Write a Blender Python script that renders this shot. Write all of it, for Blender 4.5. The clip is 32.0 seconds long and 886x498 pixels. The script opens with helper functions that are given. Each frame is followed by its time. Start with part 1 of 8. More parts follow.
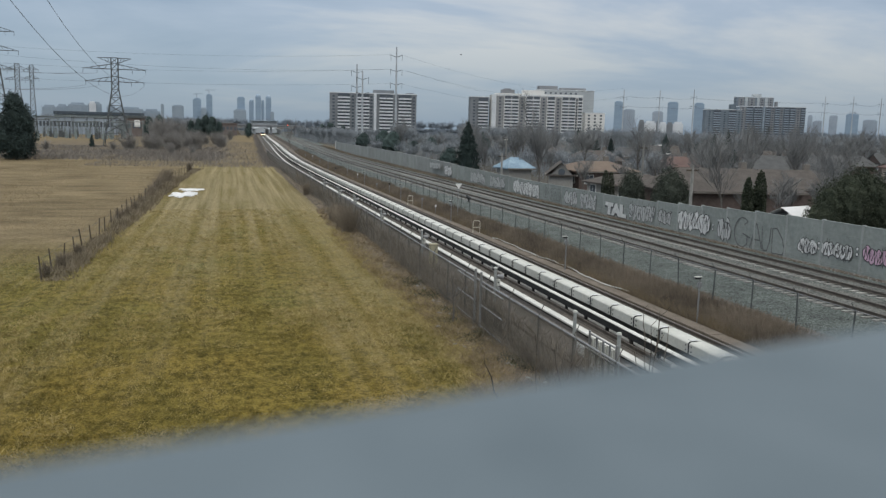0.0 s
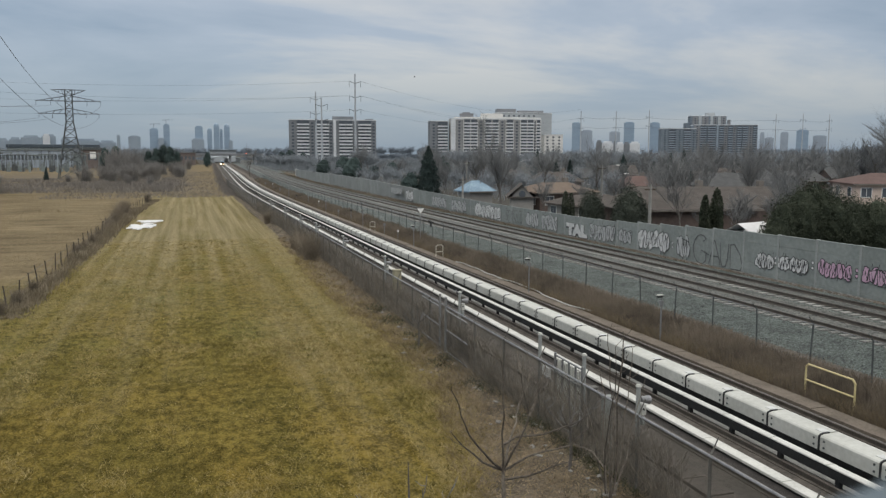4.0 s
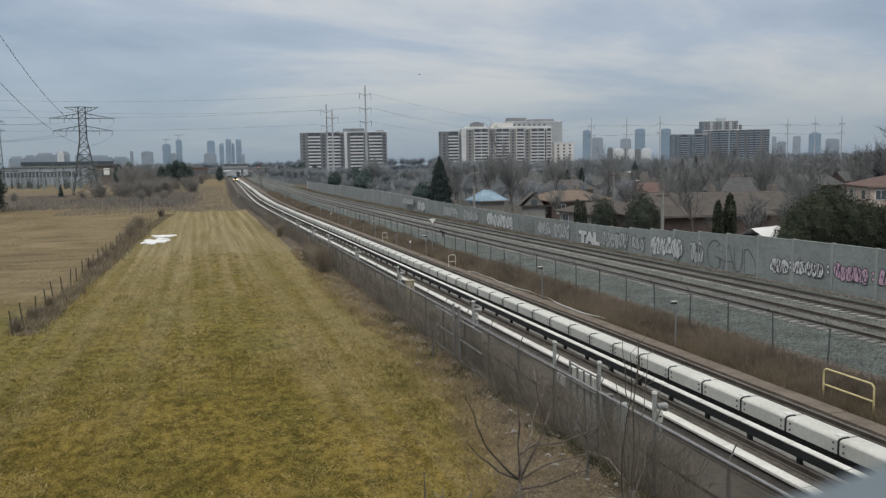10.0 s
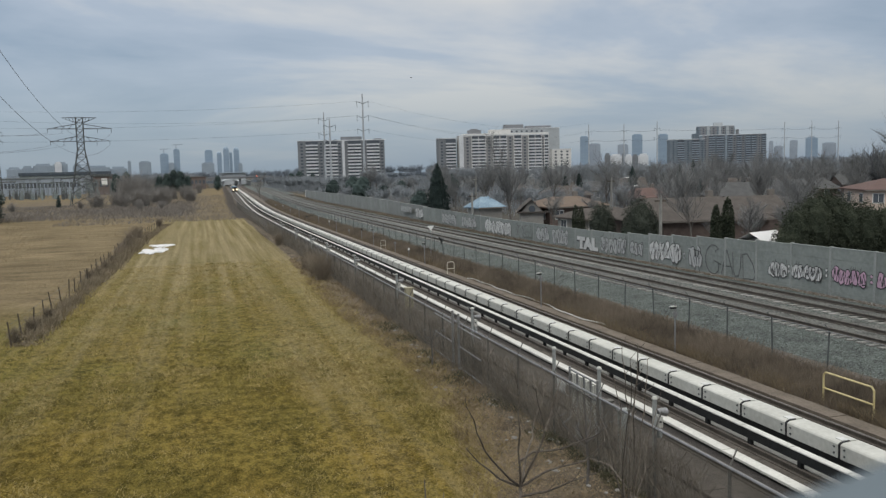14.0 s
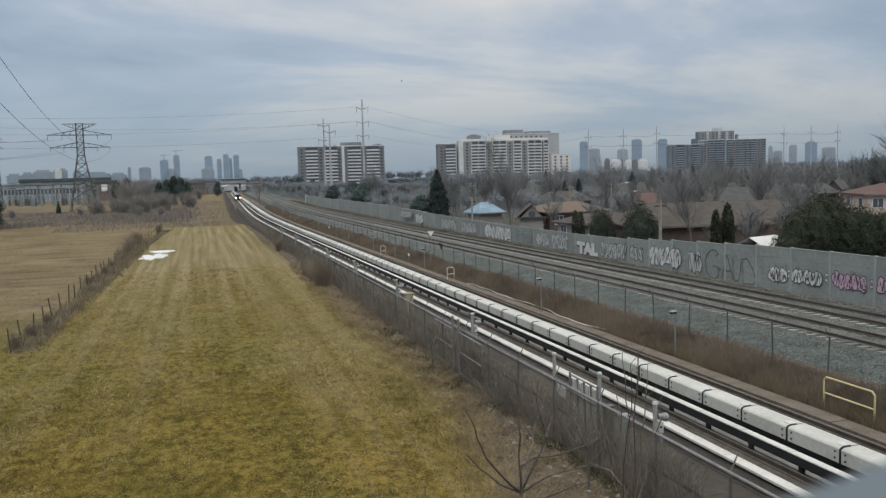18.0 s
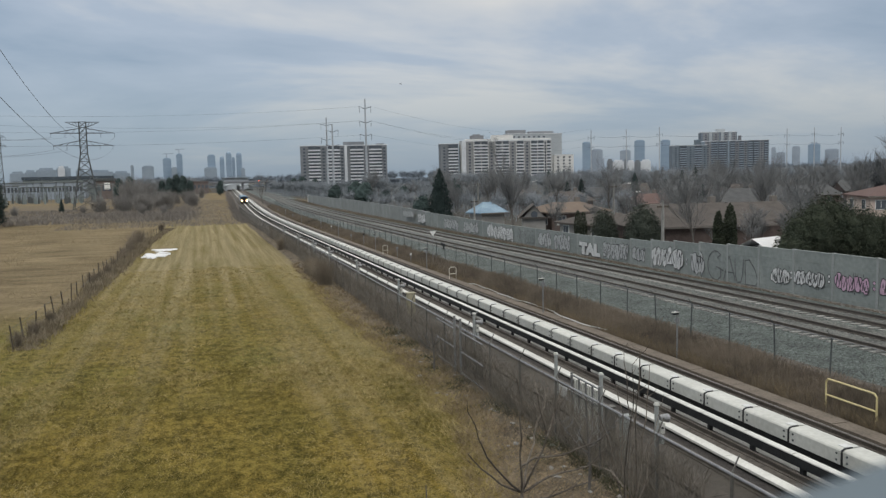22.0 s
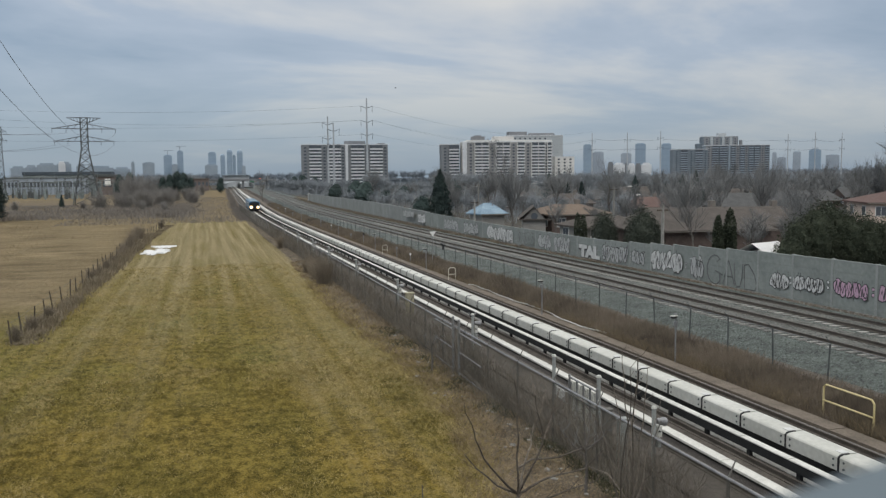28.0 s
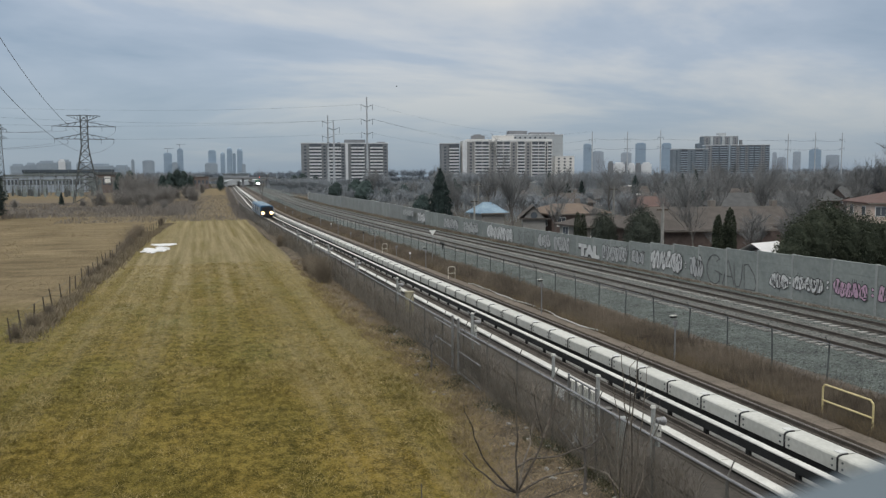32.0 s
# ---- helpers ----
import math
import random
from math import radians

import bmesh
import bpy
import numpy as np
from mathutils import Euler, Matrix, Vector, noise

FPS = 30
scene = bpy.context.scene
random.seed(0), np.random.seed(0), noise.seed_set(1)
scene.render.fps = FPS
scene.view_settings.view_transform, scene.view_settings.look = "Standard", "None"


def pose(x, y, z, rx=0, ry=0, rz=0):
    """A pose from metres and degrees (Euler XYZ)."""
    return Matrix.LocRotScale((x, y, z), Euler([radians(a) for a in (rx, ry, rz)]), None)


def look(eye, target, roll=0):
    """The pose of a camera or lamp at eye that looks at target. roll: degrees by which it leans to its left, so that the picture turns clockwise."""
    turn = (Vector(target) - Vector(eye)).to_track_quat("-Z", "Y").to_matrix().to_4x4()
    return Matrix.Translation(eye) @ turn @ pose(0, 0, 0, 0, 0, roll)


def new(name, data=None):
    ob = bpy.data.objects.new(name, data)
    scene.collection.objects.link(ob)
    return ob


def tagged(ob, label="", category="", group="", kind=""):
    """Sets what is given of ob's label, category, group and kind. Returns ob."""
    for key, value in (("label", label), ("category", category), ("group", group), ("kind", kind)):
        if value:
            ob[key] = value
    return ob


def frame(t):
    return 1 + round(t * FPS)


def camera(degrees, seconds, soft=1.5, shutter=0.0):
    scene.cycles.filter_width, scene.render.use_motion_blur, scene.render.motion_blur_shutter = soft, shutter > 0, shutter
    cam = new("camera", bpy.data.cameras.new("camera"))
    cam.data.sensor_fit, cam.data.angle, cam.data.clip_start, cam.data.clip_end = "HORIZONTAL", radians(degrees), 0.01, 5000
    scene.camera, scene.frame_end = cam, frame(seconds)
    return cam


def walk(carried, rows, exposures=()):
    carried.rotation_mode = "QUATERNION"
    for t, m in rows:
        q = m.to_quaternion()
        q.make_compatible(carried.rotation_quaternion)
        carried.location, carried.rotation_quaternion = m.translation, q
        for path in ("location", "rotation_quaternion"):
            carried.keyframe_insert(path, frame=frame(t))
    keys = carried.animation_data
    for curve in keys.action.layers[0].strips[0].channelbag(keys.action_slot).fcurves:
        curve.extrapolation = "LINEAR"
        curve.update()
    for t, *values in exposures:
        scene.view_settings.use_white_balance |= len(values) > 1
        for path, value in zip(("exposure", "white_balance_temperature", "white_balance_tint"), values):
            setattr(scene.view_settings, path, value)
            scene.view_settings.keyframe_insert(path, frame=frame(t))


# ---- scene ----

# brightness of the picture and of the clouds; centre lines x(y) of the tracks, the noise wall and the field fence
EXPO = 0.05
CLOUD = 0.81
ZENITH = 2.95
RT_KNOTS = [(-60, 12.82), (25, 12.82), (33, 12.65), (42, 12.45), (52, 12.2), (73, 11.85), (95, 11.35), (121, 10.75), (150, 10.35), (175, 10.3), (194, 10.6), (229, 11.2),
            (259, 12.0), (322, 13.5), (359, 14.2), (415, 15.2), (473, 16.8), (540, 18.4), (700, 22), (1500, 40)]
GO_KNOTS = [(-60, 28), (0, 26.7), (45, 25.9), (85, 24.2), (130, 23.1), (177, 22.3), (240, 23.0), (320, 25.8), (485, 30), (700, 36), (1500, 58)]
WALL_KNOTS = [(-60, 33.6), (35, 33.0), (60, 32.5), (85, 31.8), (117, 31.2), (170, 31.0), (200, 30.3), (240, 30.9), (280, 32), (1500, 60)]
FIELD_KNOTS = [(-60, -9.5), (42, -8.95), (58, -8.5), (73, -8.2), (113, -7.6), (140, -5.8), (1500, 10)]
FENCE_KNOTS = [(-60, 9.8), (14, 9.55), (22, 9.25), (30, 9.1), (40, 9.0), (57, 8.9), (80, 8.6), (120, 8.0), (150, 7.5), (175, 7.4), (194, 7.6), (229, 8.2), (259, 9.0),
               (322, 10.5), (415, 12.2), (540, 15.2), (1500, 36)]
MOWN_KNOTS = [(-60, 2.0), (8, 3.0), (13, 4.2), (16, 5.3), (20, 6.6), (24, 7.35), (28, 7.7), (34, 7.7), (38, 7.3), (43, 7.1), (52, 7.0), (62, 7.3), (72, 7.5), (84, 7.5), (100, 7.25), (125, 7.0), (150, 7.0), (180, 6.4), (330, 8.5), (1500, 30)]
DUCT = (1.68, 2.31)

# ------------------------------------------------------------------ camera
cam = camera(56.47, 32.0, soft=1.35)
cam.data.dof.use_dof = True
cam.data.dof.focus_distance = 60.0
cam.data.dof.aperture_fstop = 4.6
walk(cam, [
    (0, pose(0, 0, 7.5469, 81.664, -1.404, -14.194)),
    (0.5, pose(0, 0, 7.5942, 81.690, -0.835, -14.522)),
    (1, pose(0, 0, 7.6315, 82.016, 0.008, -14.763)),
    (1.5, pose(0, 0, 7.6367, 81.858, 0.715, -15.316)),
    (2, pose(0, 0, 7.6384, 81.540, 0.297, -15.350)),
    (2.5, pose(0, 0, 7.6405, 81.545, -0.140, -16.164)),
    (3, pose(0, 0, 7.6259, 82.648, -0.241, -17.226)),
    (3.5, pose(0, 0, 7.6154, 83.374, -0.244, -17.040)),
    (5.5, pose(0, 0, 7.6105, 83.224, 0.401, -16.493)),
    (6, pose(0, 0, 7.6093, 83.169, 0.443, -16.452)),
    (6.5, pose(0, 0, 7.6069, 83.130, 0.511, -16.410)),
    (7, pose(0, 0, 7.6032, 83.234, 0.742, -16.190)),
    (7.5, pose(0, 0, 7.6004, 83.848, 0.977, -16.188)),
    (8, pose(0, 0, 7.6011, 83.880, 0.962, -16.233)),
    (8.5, pose(0, 0, 7.6009, 83.910, 0.981, -16.221)),
    (9, pose(0, 0, 7.6005, 83.944, 0.935, -16.216)),
    (9.5, pose(0, 0, 7.5999, 83.994, 0.883, -16.183)),
    (10, pose(0, 0, 7.5995, 84.059, 0.913, -16.175)),
    (10.5, pose(0, 0, 7.5998, 84.108, 1.099, -16.232)),
    (11, pose(0, 0, 7.6000, 84.162, 1.229, -16.316)),
    (11.5, pose(0, 0, 7.5992, 84.290, 1.321, -16.266)),
    (12, pose(0, 0, 7.5990, 84.339, 1.318, -16.305)),
    (12.5, pose(0, 0, 7.5987, 84.423, 1.425, -16.318)),
    (13, pose(0, 0, 7.5982, 84.484, 1.425, -16.319)),
    (13.5, pose(0, 0, 7.5978, 84.542, 1.426, -16.319)),
    (14, pose(0, 0, 7.5978, 84.549, 1.417, -16.330)),
    (14.5, pose(0, 0, 7.5976, 84.589, 1.354, -16.386)),
    (16.5, pose(0, 0, 7.5959, 84.923, 1.480, -16.492)),
    (17, pose(0, 0, 7.5953, 85.033, 1.562, -16.471)),
    (17.5, pose(0, 0, 7.5953, 84.981, 1.604, -16.363)),
    (18, pose(0, 0, 7.5954, 84.928, 1.529, -16.347)),
    (18.5, pose(0, 0, 7.5952, 84.943, 1.487, -16.349)),
    (19, pose(0, 0, 7.5949, 84.953, 1.434, -16.327)),
    (19.5, pose(0, 0, 7.5945, 84.943, 1.340, -16.258)),
    (20, pose(0, 0, 7.5943, 84.956, 1.308, -16.240)),
    (20.5, pose(0, 0, 7.5943, 84.965, 1.391, -16.200)),
    (21, pose(0, 0, 7.5940, 84.952, 1.336, -16.158)),
    (21.5, pose(0, 0, 7.5943, 84.931, 1.331, -16.204)),
    (22, pose(0, 0, 7.5941, 84.918, 1.262, -16.171)),
    (22.5, pose(0, 0, 7.5940, 84.917, 1.256, -16.156)),
    (23, pose(0, 0, 7.5941, 84.909, 1.286, -16.149)),
    (23.5, pose(0, 0, 7.5940, 84.936, 1.207, -16.216)),
    (24, pose(0, 0, 7.5933, 84.934, 1.062, -16.135)),
    (24.5, pose(0, 0, 7.5931, 84.918, 0.967, -16.116)),
    (25, pose(0, 0, 7.5929, 84.911, 0.820, -16.140)),
    (25.5, pose(0, 0, 7.5925, 84.884, 0.573, -16.152)),
    (27.5, pose(0, 0, 7.5924, 84.899, 0.616, -16.144)),
    (28, pose(0, 0, 7.5917, 84.956, 0.481, -16.130)),
    (28.5, pose(0, 0, 7.5916, 84.962, 0.467, -16.126)),
    (29, pose(0, 0, 7.5914, 84.968, 0.439, -16.125)),
    (29.5, pose(0, 0, 7.5915, 84.962, 0.467, -16.126)),
    (30, pose(0, 0, 7.5915, 84.964, 0.452, -16.129)),
    (30.5, pose(0, 0, 7.5918, 84.933, 0.535, -16.118)),
    (31, pose(0, 0, 7.5914, 84.918, 0.388, -16.075)),
    (31.5, pose(0, 0, 7.5916, 84.863, 0.253, -16.127)),
    (32, pose(0, 0, 7.5916, 84.881, 0.302, -16.131)),
], exposures=[(0.0, EXPO + 0.02, 6400, 9), (0.9, EXPO + 0.02, 6720, 11), (1.55, EXPO + 0.02, 6720, 11), (1.75, EXPO + 0.38, 6760, 11), (2.6, EXPO + 0.38, 6760, 11), (2.95, EXPO, 6620, 10), (12.0, EXPO, 6620, 10), (18.0, EXPO, 6560, 10), (32.0, EXPO, 6560, 10)])

# ------------------------------------------------------------------ sky and sun
world = bpy.data.worlds.new("overcast_sky")
scene.world = world
world.use_nodes = True
wn, wl = world.node_tree.nodes, world.node_tree.links
sky = wn.new("ShaderNodeTexSky")
sky.sky_type = "NISHITA"
sky.sun_disc = False
sky.sun_elevation = radians(28)
sky.sun_rotation = radians(150)
coord = wn.new("ShaderNodeTexCoord")
sepw = wn.new("ShaderNodeSeparateXYZ")
wl.new(coord.outputs["Generated"], sepw.inputs[0])


def wmath(op, a, b=None):
    n = wn.new("ShaderNodeMath")
    n.operation = op
    for i, v in enumerate((a, b)):
        if v is None:
            continue
        if isinstance(v, (int, float)):
            n.inputs[i].default_value = v
        else:
            wl.new(v, n.inputs[i])
    return n.outputs[0]


height = wmath("ADD", wmath("MAXIMUM", sepw.outputs[2], 0.0), 0.17)
flat = wn.new("ShaderNodeCombineXYZ")
wl.new(wmath("SUBTRACT", wmath("DIVIDE", sepw.outputs[0], height), 0.5), flat.inputs[0])
wl.new(wmath("MULTIPLY", wmath("DIVIDE", sepw.outputs[1], height), 1.35), flat.inputs[1])
cloud_a = wn.new("ShaderNodeTexNoise")
cloud_a.inputs["Scale"].default_value = 0.55
cloud_a.inputs["Detail"].default_value = 6.0
cloud_a.inputs["Roughness"].default_value = 0.55
cloud_a.inputs["Distortion"].default_value = 0.35
wl.new(flat.outputs[0], cloud_a.inputs["Vector"])
ramp = wn.new("ShaderNodeValToRGB")
el = ramp.color_ramp.elements
el[0].position, el[0].color = 0.36, (0.308, 0.395, 0.512, 1)
el[1].position, el[1].color = 0.66, (0.735, 0.735, 0.725, 1)
mid = ramp.color_ramp.elements.new(0.52)
mid.color = (0.437, 0.513, 0.622, 1)
# the cloud deck thins towards the sun's side
side = wn.new("ShaderNodeMapRange")
for key, val in zip(("From Min", "From Max", "To Min", "To Max"), (-0.40, 0.33, -0.15, 0.125)):
    side.inputs[key].default_value = val
wl.new(sepw.outputs[0], side.inputs["Value"])
beyond = wn.new("ShaderNodeMapRange")
for key, val in zip(("From Min", "From Max", "To Min", "To Max"), (0.38, 0.75, 0.0, -0.08)):
    beyond.inputs[key].default_value = val
wl.new(sepw.outputs[0], beyond.inputs["Value"])
density = wmath("ADD", wmath("ADD", cloud_a.outputs["Fac"], side.outputs["Result"]), beyond.outputs["Result"])
wl.new(density, ramp.inputs[0])
low = wn.new("ShaderNodeMapRange")
low.inputs["From Min"].default_value = 0.0
low.inputs["From Max"].default_value = 0.14
wl.new(sepw.outputs[2], low.inputs["Value"])
veil = wn.new("ShaderNodeMix")
veil.data_type = "RGBA"
veil.inputs["A"].default_value = (0.268, 0.352, 0.450, 1)
wl.new(low.outputs["Result"], veil.inputs["Factor"])
wl.new(ramp.outputs["Color"], veil.inputs["B"])
over = wn.new("ShaderNodeMix")
over.data_type = "RGBA"
over.inputs["B"].default_value = (0.585, 0.585, 0.57, 1)
grey = wn.new("ShaderNodeMapRange")
grey.inputs["From Min"].default_value, grey.inputs["From Max"].default_value = 0.25, 0.6
wl.new(sepw.outputs[2], grey.inputs["Value"])
wl.new(grey.outputs["Result"], over.inputs["Factor"])
wl.new(veil.outputs["Result"], over.inputs["A"])
bg_cloud = wn.new("ShaderNodeBackground")
# an overcast sky is brighter overhead than near the horizon
zen = wn.new("ShaderNodeMapRange")
zen.interpolation_type = "SMOOTHSTEP"
for key, val in zip(("From Min", "From Max", "To Min", "To Max"), (0.22, 0.95, CLOUD, CLOUD * ZENITH)):
    zen.inputs[key].default_value = val
wl.new(sepw.outputs[2], zen.inputs["Value"])
wl.new(zen.outputs["Result"], bg_cloud.inputs["Strength"])
wl.new(over.outputs["Result"], bg_cloud.inputs["Color"])
bg_sky = wn["Background"]
bg_sky.inputs["Strength"].default_value = 0.012
wl.new(sky.outputs["Color"], bg_sky.inputs["Color"])
both = wn.new("ShaderNodeAddShader")
wl.new(bg_cloud.outputs[0], both.inputs[0])
wl.new(bg_sky.outputs[0], both.inputs[1])
wl.new(both.outputs[0], wn["World Output"].inputs["Surface"])

sun = new("sun", bpy.data.lights.new("sun", "SUN"))
sun.data.energy = 0.7
sun.data.angle = radians(35)
sun.data.color = (1.0, 0.96, 0.9)
sun.matrix_world = look((0, 0, 60), (25, 42, 0))


# ------------------------------------------------------------------ materials
def mat(name, a, b, scale=2.0, rough=0.85, metal=0.0, bump=0.2, rand=0.0, own=False, stretch=(1, 1, 1), fine=9.0, spec=0.3):
    """Two colours mixed by a coarse and a fine noise, with relief; rand varies it from piece to piece."""
    m = bpy.data.materials.new(name)
    m.use_nodes = True
    n, l = m.node_tree.nodes, m.node_tree.links
    bsdf = n["Principled BSDF"]
    if own:
        src = n.new("ShaderNodeTexCoord").outputs["Object"]
    else:
        src = n.new("ShaderNodeNewGeometry").outputs["Position"]
    mp = n.new("ShaderNodeMapping")
    mp.inputs["Scale"].default_value = stretch
    l.new(src, mp.inputs["Vector"])
    na, nb = n.new("ShaderNodeTexNoise"), n.new("ShaderNodeTexNoise")
    na.inputs["Scale"].default_value, nb.inputs["Scale"].default_value = scale, scale * fine
    na.inputs["Detail"].default_value, nb.inputs["Detail"].default_value = 4, 3
    for t in (na, nb):
        l.new(mp.outputs[0], t.inputs["Vector"])
    add = n.new("ShaderNodeMath")
    add.operation = "ADD"
    l.new(na.outputs["Fac"], add.inputs[0])
    l.new(nb.outputs["Fac"], add.inputs[1])
    rng = n.new("ShaderNodeMapRange")
    rng.inputs["From Min"].default_value, rng.inputs["From Max"].default_value = 0.72, 1.28
    l.new(add.outputs[0], rng.inputs["Value"])
    mix = n.new("ShaderNodeMix")
    mix.data_type = "RGBA"
    mix.inputs["A"].default_value, mix.inputs["B"].default_value = (*a, 1), (*b, 1)
    l.new(rng.outputs["Result"], mix.inputs["Factor"])
    col = mix.outputs["Result"]
    if rand:
        info = n.new("ShaderNodeObjectInfo")
        hsv = n.new("ShaderNodeHueSaturation")
        vr = n.new("ShaderNodeMapRange")
        vr.inputs["To Min"].default_value, vr.inputs["To Max"].default_value = 1 - rand, 1 + rand
        l.new(info.outputs["Random"], vr.inputs["Value"])
        l.new(vr.outputs["Result"], hsv.inputs["Value"])
        l.new(col, hsv.inputs["Color"])
        col = hsv.outputs["Color"]
    l.new(col, bsdf.inputs["Base Color"])
    bsdf.inputs["Roughness"].default_value = rough
    bsdf.inputs["Metallic"].default_value = metal
    bsdf.inputs["Specular IOR Level"].default_value = spec
    if bump:
        bp = n.new("ShaderNodeBump")
        bp.inputs["Strength"].default_value = bump
        bp.inputs["Distance"].default_value = 0.05
        l.new(nb.outputs["Fac"], bp.inputs["Height"])
        l.new(bp.outputs[0], bsdf.inputs["Normal"])
    return m


def glow(name, color, strength):
    m = bpy.data.materials.new(name)
    m.use_nodes = True
    bsdf = m.node_tree.nodes["Principled BSDF"]
    bsdf.inputs["Base Color"].default_value = (*color, 1)
    bsdf.inputs["Emission Color"].default_value = (*color, 1)
    bsdf.inputs["Emission Strength"].default_value = strength
    return m


def glass(name, color, rough=0.08):
    m = bpy.data.materials.new(name)
    m.use_nodes = True
    bsdf = m.node_tree.nodes["Principled BSDF"]
    bsdf.inputs["Base Color"].default_value = (*color, 1)
    bsdf.inputs["Roughness"].default_value = rough
    bsdf.inputs["Specular IOR Level"].default_value = 0.7
    return m


def chain_link(name, color, pitch, wire):
    """A woven wire mesh: diagonal wires with open diamonds between them."""
    m = bpy.data.materials.new(name)
    m.use_nodes = True
    n, l = m.node_tree.nodes, m.node_tree.links
    bsdf = n["Principled BSDF"]
    bsdf.inputs["Base Color"].default_value = (*color, 1)
    bsdf.inputs["Metallic"].default_value = 0.5
    bsdf.inputs["Roughness"].default_value = 0.55
    sep = n.new("ShaderNodeSeparateXYZ")
    l.new(n.new("ShaderNodeNewGeometry").outputs["Position"], sep.inputs[0])

    def op(kind, a, b):
        q = n.new("ShaderNodeMath")
        q.operation = kind
        for i, v in enumerate((a, b)):
            if isinstance(v, (int, float)):
                q.inputs[i].default_value = v
            else:
                l.new(v, q.inputs[i])
        return q.outputs[0]
    u = op("MULTIPLY", op("ADD", sep.outputs[1], sep.outputs[2]), 1 / pitch)
    v = op("MULTIPLY", op("SUBTRACT", sep.outputs[1], sep.outputs[2]), 1 / pitch)
    fu = op("LESS_THAN", op("FRACT", u, 0), wire)
    fv = op("LESS_THAN", op("FRACT", v, 0), wire)
    on = op("MAXIMUM", fu, fv)
    clear = n.new("ShaderNodeBsdfTransparent")
    mx = n.new("ShaderNodeMixShader")
    l.new(on, mx.inputs[0])
    l.new(clear.outputs[0], mx.inputs[1])
    l.new(bsdf.outputs[0], mx.inputs[2])
    l.new(mx.outputs[0], n["Material Output"].inputs["Surface"])
    return m


def stones(name, dark, light, scale):
    """Crushed stone: each stone its own tone, with dark gaps and relief."""
    m = bpy.data.materials.new(name)
    m.use_nodes = True
    n, l = m.node_tree.nodes, m.node_tree.links
    bsdf = n["Principled BSDF"]
    bsdf.inputs["Roughness"].default_value = 0.7
    bsdf.inputs["Specular IOR Level"].default_value = 0.5
    pos = n.new("ShaderNodeNewGeometry").outputs["Position"]
    vo = n.new("ShaderNodeTexVoronoi")
    vo.inputs["Scale"].default_value = scale
    big = n.new("ShaderNodeTexNoise")
    big.inputs["Scale"].default_value = 0.8
    big.inputs["Detail"].default_value = 5
    for q in (vo, big):
        l.new(pos, q.inputs["Vector"])
    grey = n.new("ShaderNodeSeparateColor")
    l.new(vo.outputs["Color"], grey.inputs[0])
    tone = n.new("ShaderNodeMath")
    tone.operation = "MULTIPLY_ADD"
    l.new(grey.outputs[0], tone.inputs[0])
    tone.inputs[1].default_value = 0.95
    wide = n.new("ShaderNodeMapRange")
    wide.inputs["From Min"].default_value, wide.inputs["From Max"].default_value = 0.35, 0.65
    wide.inputs["To Min"].default_value, wide.inputs["To Max"].default_value = -0.24, 0.14
    l.new(big.outputs["Fac"], wide.inputs["Value"])
    l.new(wide.outputs["Result"], tone.inputs[2])
    mix = n.new("ShaderNodeMix")
    mix.data_type = "RGBA"
    mix.inputs["A"].default_value, mix.inputs["B"].default_value = (*dark, 1), (*light, 1)
    l.new(tone.outputs[0], mix.inputs["Factor"])
    l.new(mix.outputs["Result"], bsdf.inputs["Base Color"])
    bp = n.new("ShaderNodeBump")
    bp.invert = True
    bp.inputs["Strength"].default_value = 1.0
    bp.inputs["Distance"].default_value = 0.06
    l.new(vo.outputs["Distance"], bp.inputs["Height"])
    l.new(bp.outputs[0], bsdf.inputs["Normal"])
    return m


